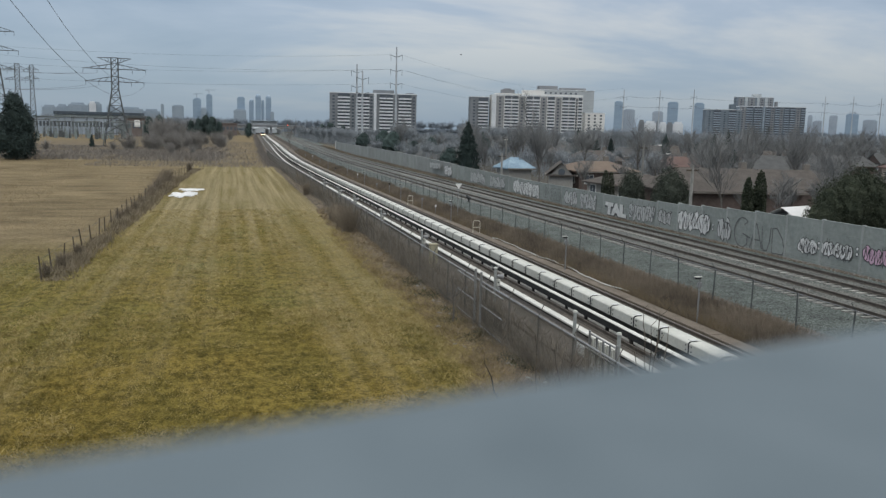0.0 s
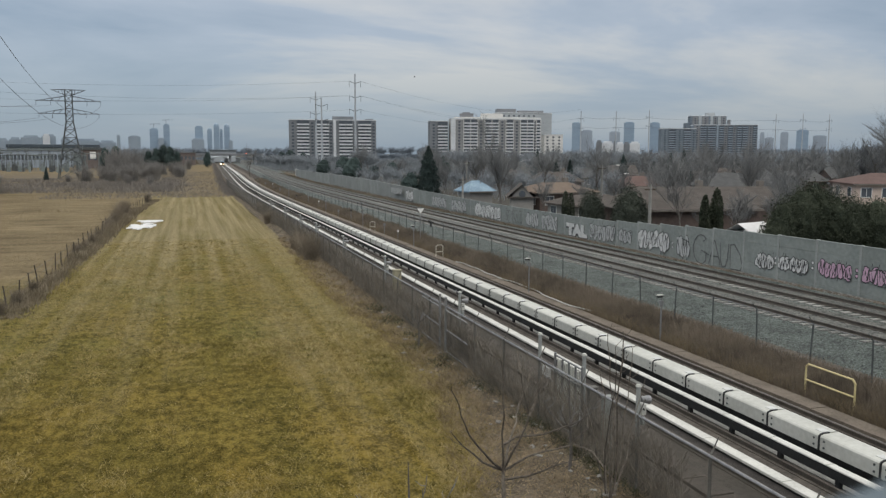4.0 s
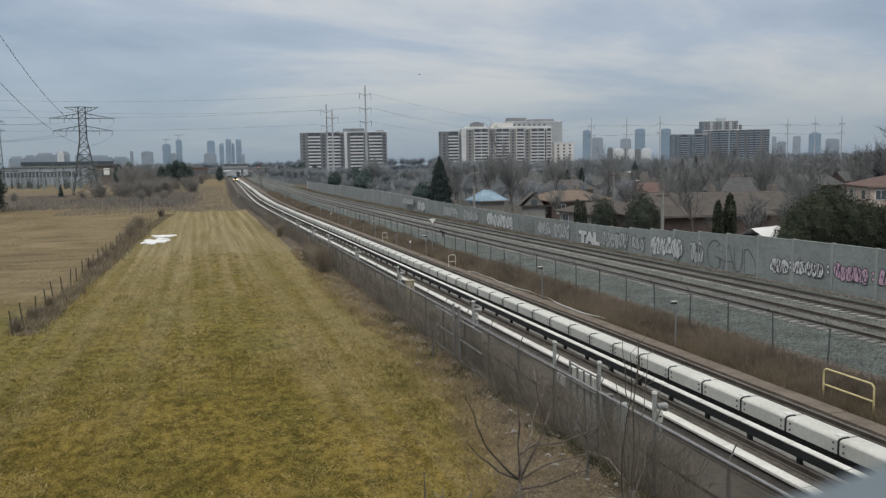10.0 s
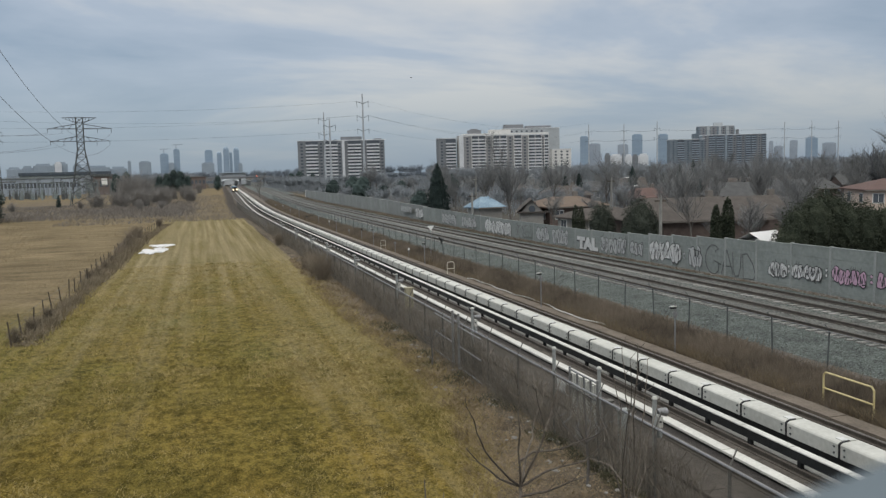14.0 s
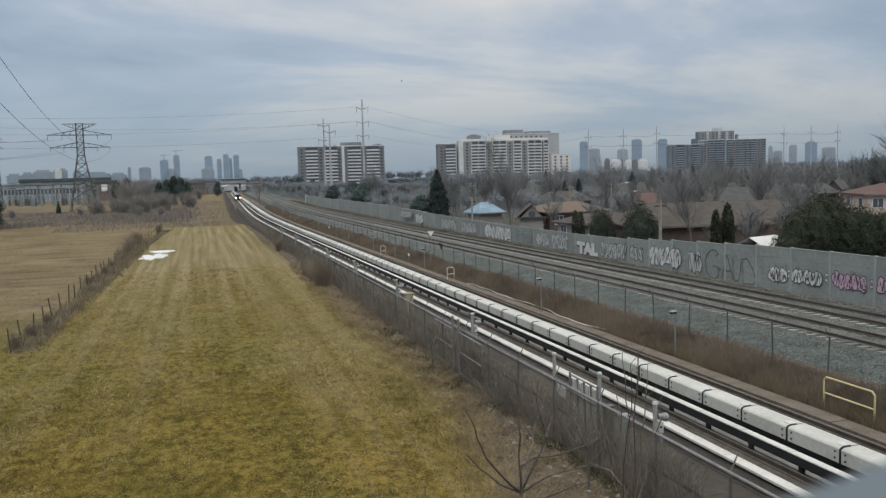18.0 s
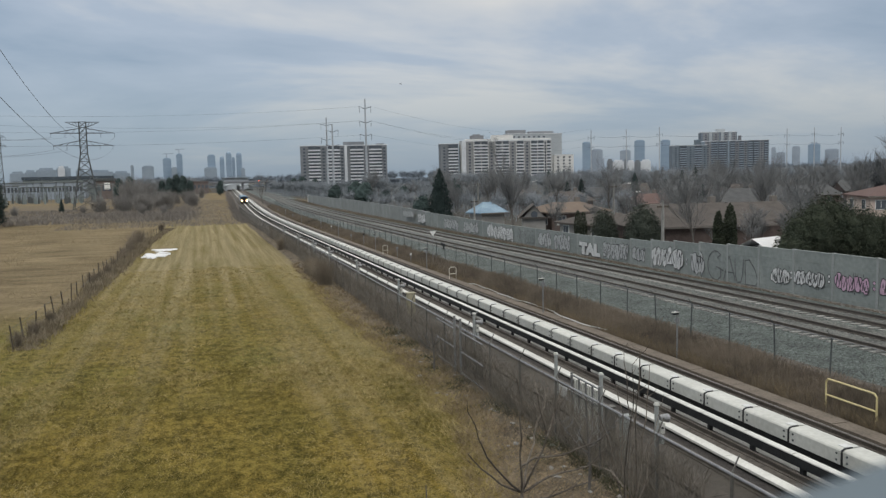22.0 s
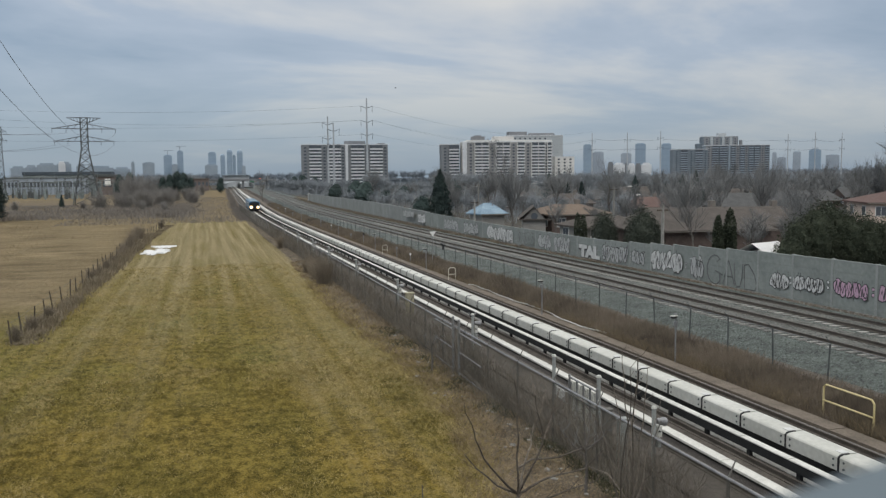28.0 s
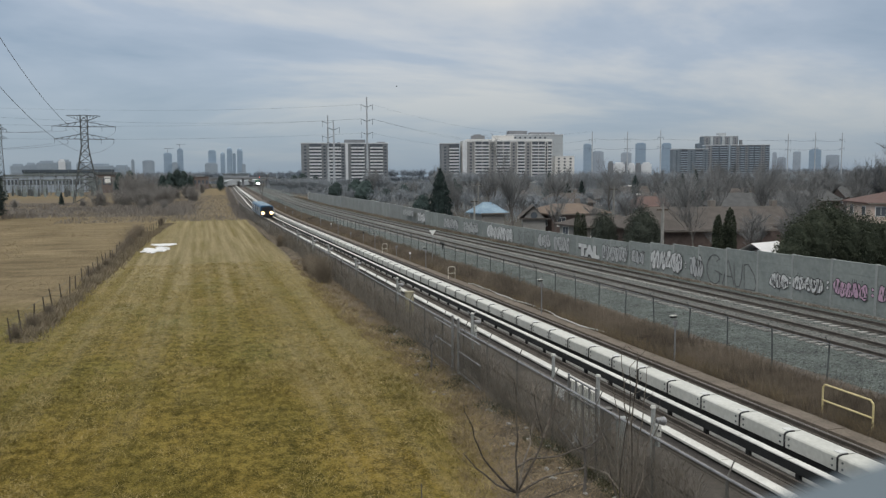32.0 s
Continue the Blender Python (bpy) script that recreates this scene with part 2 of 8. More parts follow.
def ground_material():
    """Mown grass in swaths, a dry meadow beyond the field fence and rough land past the mown end."""
    m = bpy.data.materials.new("meadow_ground")
    m.use_nodes = True
    n, l = m.node_tree.nodes, m.node_tree.links
    bsdf = n["Principled BSDF"]
    bsdf.inputs["Roughness"].default_value = 0.95
    bsdf.inputs["Specular IOR Level"].default_value = 0.1
    pos = n.new("ShaderNodeNewGeometry").outputs["Position"]
    sep = n.new("ShaderNodeSeparateXYZ")
    l.new(pos, sep.inputs[0])

    def tex(scale, stretch=(1, 1, 1), detail=4):
        mp = n.new("ShaderNodeMapping")
        mp.inputs["Scale"].default_value = stretch
        l.new(pos, mp.inputs["Vector"])
        t = n.new("ShaderNodeTexNoise")
        t.inputs["Scale"].default_value = scale
        t.inputs["Detail"].default_value = detail
        l.new(mp.outputs[0], t.inputs["Vector"])
        return t.outputs["Fac"]

    def op(kind, a, b):
        q = n.new("ShaderNodeMath")
        q.operation = kind
        for i, v in enumerate((a, b)):
            if isinstance(v, (int, float)):
                q.inputs[i].default_value = v
            else:
                l.new(v, q.inputs[i])
        return q.outputs[0]

    def span(v, lo, hi, a=0.0, b=1.0):
        q = n.new("ShaderNodeMapRange")
        for key, val in zip(("From Min", "From Max", "To Min", "To Max"), (lo, hi, a, b)):
            q.inputs[key].default_value = val
        l.new(v, q.inputs["Value"])
        return q.outputs["Result"]

    def blend(f, a, b):
        q = n.new("ShaderNodeMix")
        q.data_type = "RGBA"
        l.new(f, q.inputs["Factor"])
        for key, v in (("A", a), ("B", b)):
            if isinstance(v, tuple):
                q.inputs[key].default_value = (*v, 1)
            else:
                l.new(v, q.inputs[key])
        return q.outputs["Result"]
    big, mid_, small = tex(0.09), tex(0.7), tex(5.0)
    clump, hair = tex(3.4, (1, 0.6, 1), 6), tex(17.0, (1, 0.7, 1), 3)
    patch = tex(0.33, (1, 0.45, 1), 3)
    # mower swaths: broad bands and thin pale lines along the strip, bending where the mower turned by the bridge
    swath = tex(0.42, (1, 0.018, 1), 3)
    streak = tex(1.5, (1, 0.016, 1), 4)
    row = tex(1.15, (1, 0.05, 1), 2)
    tone = op("ADD", op("ADD", clump, hair), op("MULTIPLY", mid_, 0.4))
    olive = blend(span(tone, 1.00, 1.38), (0.053, 0.045, 0.008), (0.192, 0.151, 0.037))
    ochre = blend(span(tone, 1.00, 1.38), (0.073, 0.053, 0.008), (0.252, 0.181, 0.043))
    green = blend(span(op("ADD", patch, op("MULTIPLY", small, 0.25)), 0.52, 0.78), olive, ochre)
    # greener grass in a belt some way from the bridge, in broad patches
    belt = op("MULTIPLY", span(sep.outputs[1], 20, 36), span(sep.outputs[1], 110, 60))
    fresh = blend(span(tone, 0.97, 1.42), (0.050, 0.051, 0.011), (0.190, 0.174, 0.055))
    green = blend(op("MULTIPLY", belt, span(op("ADD", tex(0.16, (1, 0.5, 1), 3), op("MULTIPLY", patch, 0.5)), 0.66, 0.98)), green, fresh)
    straw = blend(span(op("ADD", op("ADD", op("MULTIPLY", streak, 0.8), hair), op("MULTIPLY", small, 0.8)), 1.06, 1.56), (0.135, 0.112, 0.054), (0.338, 0.282, 0.162))
    # the turf turns to straw with the distance from the bridge and in the swaths
    dry = op("ADD", span(sep.outputs[1], 14, 85, -0.40, 0.46), op("ADD", op("MULTIPLY", swath, 0.9), op("MULTIPLY", big, 0.40)))
    dry = op("ADD", dry, op("ADD", op("MULTIPLY", streak, 0.75), op("MULTIPLY", row, 0.4)))
    # the edge towards the verge is drier
    edge = op("MULTIPLY", span(sep.outputs[0], 2.5, 7.5), span(sep.outputs[1], 60, 35))
    dry = op("ADD", op("ADD", dry, op("MULTIPLY", patch, 0.35)), op("MULTIPLY", edge, 0.52))
    lawn = blend(span(op("ADD", dry, op("MULTIPLY", small, 0.35)), 1.40, 2.10), green, straw)
    # small shadows between the tufts, painted as dark spots
    lawn = blend(span(op("ADD", tex(6.5, (1, 0.55, 1), 5), op("MULTIPLY", mid_, 0.25)), 0.56, 0.45, 0.0, 0.5), lawn, (0.040, 0.035, 0.009))
    # last year's growth lies in long low ridges across the meadow
    ridge = tex(0.55, (0.40, 1, 1), 6)
    meadow = blend(span(op("ADD", op("ADD", op("MULTIPLY", big, 0.8), op("MULTIPLY", ridge, 1.0)), op("MULTIPLY", clump, 0.8)), 1.08, 1.62), (0.127, 0.099, 0.057), (0.260, 0.206, 0.123))
    rough_land = blend(span(op("ADD", mid_, small), 0.75, 1.25), (0.105, 0.088, 0.064), (0.20, 0.165, 0.115))
    # borders, uneven by the noise
    wob = op("MULTIPLY", op("SUBTRACT", mid_, 0.5), 3.0)
    xe = op("ADD", sep.outputs[0], wob)
    ye = op("ADD", sep.outputs[1], op("MULTIPLY", wob, 6.0))
    left = span(op("ADD", xe, op("MULTIPLY", sep.outputs[1], -0.018)), -10.2, -9.2)
    # the fence and the unmown meadow start some way from the bridge
    c = blend(op("MAXIMUM", left, span(op("ADD", sep.outputs[1], op("MULTIPLY", wob, 3.0)), 57, 45)), meadow, lawn)
    c = blend(span(op("SUBTRACT", xe, op("MULTIPLY", span(ye, 18, 8, 0, 1), -1.2)), 7.0, 7.9), c, rough_land)
    far = span(op("ADD", ye, op("MULTIPLY", sep.outputs[0], 0.35)), 149, 158)
    far_c = blend(span(tex(0.04, (0.35, 1, 1)), 0.42, 0.6), rough_land, meadow)
    far_c = blend(span(op("ADD", sep.outputs[0], op("MULTIPLY", wob, 2.0)), -1, 4), far_c, meadow)
    c = blend(far, c, far_c)
    town = blend(span(op("ADD", mid_, small), 0.75, 1.25), (0.060, 0.058, 0.052), (0.11, 0.103, 0.09))
    c = blend(span(sep.outputs[0], 33, 36), c, town)
    c = blend(span(sep.outputs[1], 500, 560), c, town)
    l.new(c, bsdf.inputs["Base Color"])
    bp = n.new("ShaderNodeBump")
    bp.inputs["Strength"].default_value = 0.9
    bp.inputs["Distance"].default_value = 0.12
    l.new(op("ADD", small, op("MULTIPLY", tex(22.0), 0.5)), bp.inputs["Height"])
    l.new(bp.outputs[0], bsdf.inputs["Normal"])
    return m


M_GROUND = ground_material()
M_GRASS = mat("grass_blades", (0.185, 0.145, 0.043), (0.45, 0.362, 0.168), 0.8, 0.9, bump=0, fine=14)
M_GRASSG = mat("green_blades", (0.084, 0.069, 0.014), (0.220, 0.176, 0.046), 0.9, 0.9, bump=0, fine=14)
M_MEADOW = mat("meadow_stalks", (0.178, 0.139, 0.080), (0.288, 0.230, 0.142), 0.25, 0.95, bump=0)
M_TAN = mat("tan_weeds", (0.14, 0.112, 0.070), (0.275, 0.222, 0.148), 1.0, 0.95, bump=0)
M_WEED = mat("dry_weeds", (0.098, 0.082, 0.064), (0.258, 0.216, 0.168), 0.35, 0.95, bump=0)
M_LITTER = mat("fallen_leaves", (0.115, 0.088, 0.054), (0.36, 0.285, 0.185), 3.0, 0.95, bump=0, fine=12)
M_SCRUB = mat("grey_scrub", (0.122, 0.110, 0.092), (0.245, 0.222, 0.186), 0.7, 0.95, bump=0)
M_REED = mat("brown_scrub", (0.150, 0.138, 0.126), (0.232, 0.214, 0.196), 0.2, 0.95, bump=0)
M_VERGE = mat("leaf_litter", (0.047, 0.039, 0.029), (0.205, 0.163, 0.114), 1.1, 0.95, bump=0.8, fine=16)
M_BED = mat("track_concrete", (0.048, 0.044, 0.038), (0.128, 0.113, 0.098), 0.9, 0.9, bump=0.4)
M_SOIL = mat("rusty_ballast", (0.07, 0.059, 0.050), (0.162, 0.137, 0.114), 2.2, 0.95, bump=0.9)
M_DARKSTRIP = mat("near_black_ballast", (0.022, 0.020, 0.019), (0.06, 0.054, 0.05), 3.0, 0.9, bump=0.8)
M_BALLAST = stones("grey_ballast", (0.016, 0.024, 0.021), (0.155, 0.184, 0.168), 13.0)
M_BALLAST2 = stones("dusty_ballast", (0.026, 0.029, 0.026), (0.175, 0.178, 0.162), 13.0)
M_PATH = mat("walkway_planks", (0.100, 0.084, 0.068), (0.178, 0.150, 0.122), 1.3, 0.9, bump=0.3)
M_RAIL = mat("rusted_rail", (0.082, 0.073, 0.064), (0.158, 0.140, 0.124), 3.0, 0.6, 0.4, 0.2)
M_ALU = mat("aluminium_plate", (0.47, 0.47, 0.44), (0.625, 0.625, 0.585), 1.5, 0.5, 0.0, 0.05, rand=0.05)
M_COVER = mat("white_cover", (0.44, 0.445, 0.41), (0.555, 0.56, 0.525), 0.8, 0.55, 0.0, 0.05, rand=0.04)
M_BLACK = mat("black_rubber", (0.012, 0.013, 0.014), (0.03, 0.032, 0.034), 3.0, 0.6)
M_STEEL = mat("galvanised_steel", (0.21, 0.215, 0.22), (0.34, 0.345, 0.35), 4.0, 0.5, 0.6, 0.05)
M_DARKSTEEL = mat("weathered_steel", (0.070, 0.078, 0.080), (0.122, 0.134, 0.138), 2.0, 0.7, 0.2, 0.1)
M_LINK = chain_link("chain_link", (0.138, 0.130, 0.115), 0.033, 0.21)
M_LINK2 = chain_link("dark_chain_link", (0.13, 0.135, 0.13), 0.055, 0.10)
M_FPOST = mat("dull_fence_post", (0.105, 0.102, 0.094), (0.175, 0.170, 0.158), 2.0, 0.8, 0.2, 0.1)
M_YELLOW = mat("yellow_paint", (0.52, 0.43, 0.20), (0.64, 0.56, 0.32), 6.0, 0.5, 0, 0.05)
M_TIE = mat("concrete_sleeper", (0.195, 0.194, 0.184), (0.32, 0.317, 0.30), 2.0, 0.85, bump=0.2, rand=0.18)
M_WALL = mat("noise_wall_concrete", (0.205, 0.229, 0.220), (0.282, 0.308, 0.297), 0.5, 0.9, bump=0.25, rand=0.05)
# concrete of the far wall stretch, its paler tone being painted haze
M_OLDWALL = mat("haze_paled_concrete", (0.215, 0.232, 0.226), (0.295, 0.312, 0.305), 0.5, 0.9, bump=0.25, rand=0.06)
M_WPOST = mat("pale_concrete_post", (0.250, 0.268, 0.262), (0.33, 0.348, 0.34), 1.0, 0.85, bump=0.2)
M_BARK = mat("bare_bark", (0.080, 0.074, 0.068), (0.150, 0.140, 0.130), 3.0, 0.95, bump=0.4, rand=0.2)
M_TWIG = mat("bare_twigs", (0.138, 0.143, 0.145), (0.212, 0.218, 0.220), 0.5, 0.95, bump=0, rand=0.14)
M_STEM = mat("sapling_bark", (0.064, 0.055, 0.047), (0.200, 0.176, 0.148), 1.6, 0.9, bump=0.3, rand=0.55)
M_BUSH = mat("bramble_twigs", (0.150, 0.126, 0.096), (0.255, 0.218, 0.168), 0.8, 0.95, bump=0, rand=0.15)
# the bramble colour again for far shrubs, greyed and paled by painted haze
M_FARBUSH = mat("haze_greyed_twigs", (0.165, 0.158, 0.150), (0.245, 0.236, 0.226), 0.3, 0.95, bump=0, rand=0.15)
M_BRAMBLE = mat("dry_brambles", (0.150, 0.124, 0.086), (0.30, 0.255, 0.182), 0.5, 0.95, bump=0)
# far twigs: haze is mixed into the base colour, paler and bluer
M_FARTWIG = mat("haze_paled_twigs", (0.205, 0.227, 0.247), (0.268, 0.291, 0.313), 0.05, 0.95, bump=0)
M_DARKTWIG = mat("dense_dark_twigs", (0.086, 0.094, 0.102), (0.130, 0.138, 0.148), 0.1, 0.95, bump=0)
# woods on the horizon take still more haze in their base colour
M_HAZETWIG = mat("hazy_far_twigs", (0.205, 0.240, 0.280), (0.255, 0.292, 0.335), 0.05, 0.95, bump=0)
M_CONIF = mat("conifer_needles", (0.024, 0.040, 0.039), (0.058, 0.083, 0.078), 0.9, 0.9, bump=0, rand=0.25)
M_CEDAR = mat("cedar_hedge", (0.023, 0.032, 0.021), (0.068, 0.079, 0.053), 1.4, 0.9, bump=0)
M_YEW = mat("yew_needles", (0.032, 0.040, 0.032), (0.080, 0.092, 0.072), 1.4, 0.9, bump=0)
M_DOCK = mat("dull_green_leaves", (0.030, 0.034, 0.018), (0.095, 0.100, 0.058), 1.5, 0.9, bump=0)
M_WOODPOST = mat("old_wooden_post", (0.05, 0.042, 0.034), (0.12, 0.10, 0.08), 6.0, 0.95)
M_POLE = mat("pale_steel_mast", (0.36, 0.39, 0.42), (0.47, 0.50, 0.53), 0.3, 0.6, 0.2, 0.05)
M_TRIMPOST = mat("white_post_paint", (0.50, 0.51, 0.50), (0.62, 0.63, 0.62), 2.0, 0.7, bump=0)
M_SNOW = mat("old_snow", (0.62, 0.62, 0.62), (0.74, 0.74, 0.74), 1.5, 0.6, bump=0.3)

# ------------------------------------------------------------------ mesh helpers
def mesh_of(name, verts, faces, material):
    me = bpy.data.meshes.new(name)
    me.from_pydata([tuple(v) for v in verts], [], faces)
    me.materials.append(material)
    me.update()
    return me


def bm_mesh(name, bm, material, smooth=False):
    me = bpy.data.meshes.new(name)
    bm.to_mesh(me)
    bm.free()
    me.materials.append(material)
    if smooth:
        for p in me.polygons:
            p.use_smooth = True
    return me


def part(name, data, material, parent, label=""):
    """Links a bmesh or a mesh as one object under a thing or a part."""
    if isinstance(data, bmesh.types.BMesh):
        data = bm_mesh(name, data, material)
    ob = new(name, data)
    ob.parent = parent
    if label:
        ob["label"] = label
    return ob


def thing(name, label, category, m=None, group="", kind=""):
    ob = tagged(new(name), label, category, group, kind)
    if m is not None:
        ob.matrix_world = m
    return ob


def structure(name, data, label="", category=""):
    return tagged(new(name, data), label, category, kind="structure")


def add_box(bm, lo, hi, bevel=0.0, m=None):
    """A box between two corners, its edges rounded by bevel."""
    c = [(a + b) / 2 for a, b in zip(lo, hi)]
    s = [b - a for a, b in zip(lo, hi)]
    mt = Matrix.Translation(c) @ Matrix.Diagonal((*s, 1))
    if m is not None:
        mt = m @ mt
    made = bmesh.ops.create_cube(bm, size=1, matrix=mt)
    if bevel:
        edges = {e for v in made["verts"] for e in v.link_edges}
        bmesh.ops.bevel(bm, geom=list(edges), offset=bevel, segments=2, affect="EDGES", profile=0.6)
    return bm


def box(lo, hi, bevel=0.0, m=None):
    return add_box(bmesh.new(), lo, hi, bevel, m)


def add_tube(bm, p, q, r0, r1=None, sides=8, caps=True):
    p, q = Vector(p), Vector(q)
    r1 = r0 if r1 is None else r1
    mt = Matrix.Translation((p + q) / 2) @ (q - p).to_track_quat("Z", "Y").to_matrix().to_4x4()
    bmesh.ops.create_cone(bm, cap_ends=caps, segments=sides, radius1=r0, radius2=r1, depth=(q - p).length, matrix=mt)
    return bm


def tube(p, q, r0, r1=None, sides=8):
    return add_tube(bmesh.new(), p, q, r0, r1, sides)


def tubes_data(segs, sides=3):
    """Tapered tubes for many segments (p, q, r0, r1) as vertex and face lists."""
    v, f = [], []
    for p, q, r0, r1 in segs:
        d = (q - p).normalized()
        a = d.orthogonal().normalized()
        b = d.cross(a)
        i = len(v)
        for c, r in ((p, r0), (q, r1)):
            for k in range(sides):
                w = 2 * math.pi * k / sides
                v.append(c + a * (math.cos(w) * r) + b * (math.sin(w) * r))
        for k in range(sides):
            k2 = (k + 1) % sides
            f.append((i + k, i + k2, i + sides + k2, i + sides + k))
    return v, f


def polytube(pts, radii, sides=5):
    """One continuous tapered tube along a line of points."""
    v, f = [], []
    for k, (p, r) in enumerate(zip(pts, radii)):
        d = (pts[min(k + 1, len(pts) - 1)] - pts[max(k - 1, 0)]).normalized()
        a = d.cross(Vector((0.31, 0.95, 0.02))).normalized()
        b = d.cross(a)
        for j in range(sides):
            w = 2 * math.pi * j / sides
            v.append(p + a * (math.cos(w) * r) + b * (math.sin(w) * r))
    for k in range(len(pts) - 1):
        for j in range(sides):
            f.append((k * sides + j, k * sides + (j + 1) % sides, (k + 1) * sides + (j + 1) % sides, (k + 1) * sides + j))
    return v, f


def smooth_line(knots):
    """A smooth curve x(y) through a few knots."""
    ky, kx = zip(*knots)
    ys = np.arange(-60, 1500, 5.0)
    xs = np.interp(ys, ky, kx)
    w = np.hanning(13)
    pad = np.pad(xs, 6, mode="edge")
    xs2 = np.convolve(pad, w / w.sum(), "valid")
    return lambda y: float(np.interp(y, ys, xs2))


RT = smooth_line(RT_KNOTS)
GO = smooth_line(GO_KNOTS)
FENCE = smooth_line(FENCE_KNOTS)


def MOWN(y):
    return float(np.interp(y, [k[0] for k in MOWN_KNOTS], [k[1] for k in MOWN_KNOTS]))


WALL = smooth_line(WALL_KNOTS)
YS = [-30 + 3 * i for i in range(40)] + [90 + 6 * i for i in range(50)] + [390 + 15 * i for i in range(73)]


def sweep(profile, line, ys, closed=True):
    """Carries a cross-section (x, z) along a line; returns vertices and faces."""
    v, f, n = [], [], len(profile)
    for y in ys:
        for x, z in profile:
            v.append((line(y) + x, y, z))
    for i in range(len(ys) - 1):
        for k in range(n if closed else n - 1):
            k2 = (k + 1) % n
            f.append((i * n + k, (i + 1) * n + k, (i + 1) * n + k2, i * n + k2))
    if closed:
        f.append(tuple(range(n)))
        f.append(tuple(reversed(range((len(ys) - 1) * n, len(ys) * n))))
    return v, f


def ribbon(name, profile, line, ys, material, closed=True):
    return mesh_of(name, *sweep(profile, line, ys, closed), material)


def rect(x0, x1, z0, z1):
    return [(x0, z0), (x0, z1), (x1, z1), (x1, z0)]


RAIL = [(-0.07, 0), (-0.07, 0.02), (-0.012, 0.04), (-0.012, 0.12), (-0.036, 0.13), (-0.036, 0.165),
        (0.036, 0.165), (0.036, 0.13), (0.012, 0.12), (0.012, 0.04), (0.07, 0.02), (0.07, 0)]


def rail_profile(x, z):
    return [(x + a, z + b) for a, b in RAIL]


# ------------------------------------------------------------------ ground
def build_ground():
    xs = [-3800, -1500, -600, -300, -150] + list(range(-80, -10, 8)) + list(range(-10, 10, 1)) + list(range(10, 90, 8)) + [150, 300, 600, 1500, 3800]
    ys = [-1500, -400, -100, -30] + list(range(-20, 70, 2)) + list(range(70, 260, 8)) + [300, 400, 600, 1000, 2000, 4500]
    v = []
    for y in ys:
        for x in xs:
            z = 0.0
            if -80 < x < 9 and -20 < y < 250:
                z = 0.10 * noise.noise((x * 0.11, y * 0.06, 0)) - 0.04
            if 8.5 < x < 34:
                z = -0.25
            v.append((x, y, z))
    n = len(xs)
    f = [(j * n + i, j * n + i + 1, (j + 1) * n + i + 1, (j + 1) * n + i) for j in range(len(ys) - 1) for i in range(n - 1)]
    me = mesh_of("ground", v, f, M_GROUND)
    for p in me.polygons:
        p.use_smooth = True
    structure("ground", me, "olive and straw-coloured mown grass and dry meadow", "ground")


build_ground()


def verge_mesh():
    ys = [-10 + 0.7 * i for i in range(190)] + [123 + 8 * i for i in range(60)]
    v, f = [], []
    for y in ys:
        x0 = MOWN(y) + 0.45 * noise.noise((y * 0.7, 1.0, 0)) + 0.25 * noise.noise((y * 2.1, 4.0, 0))
        x1 = FENCE(y) + 0.75
        for k in range(7):
            x = x0 + (x1 - x0) * k / 6
            v.append((x, y, (-0.02 if k == 0 else 0.03 + 0.05 * noise.noise((x * 1.3, y * 1.1, 2.0)))))
    for i in range(len(ys) - 1):
        for k in range(6):
            f.append((i * 7 + k, i * 7 + k + 1, i * 7 + k + 8, i * 7 + k + 7))
    return mesh_of("verge", v, f, M_VERGE)


structure("verge", verge_mesh(), "strip of dead leaves and litter beside the track fence", "ground")
structure("trackbed", ribbon("trackbed", [(-3.1, -0.3), (-3.1, 0.0), (-1.7, 0.02), (-1.65, 0.05), (5.0, 0.05), (5.0, -0.3)], RT, YS, M_BED), "stained concrete and ballast bed of the light railway", "track bed")
structure("weed_strip", ribbon("weed_strip", [(5.0, -0.3), (5.0, 0.06), (8.6, 0.1), (10.2, 0.05), (10.2, -0.3)], RT, YS, M_SOIL), "bare brown soil under the dry weeds", "ground")
structure("ballast_bed", ribbon("ballast_bed", [(-5.2, -0.3), (-5.2, 0.0), (-4.6, 0.05), (-1.9, 0.28), (5.4, 0.28), (8.2, 0.1), (8.2, -0.3)], GO, YS, M_BALLAST), "grey crushed stone ballast of the railway", "ballast")
structure("ballast_between", ribbon("ballast_between", [(1.5, 0.27), (1.5, 0.292), (2.3, 0.292), (2.3, 0.27)], GO, YS, M_BALLAST2), "dusty ballast between the two tracks", "ballast")


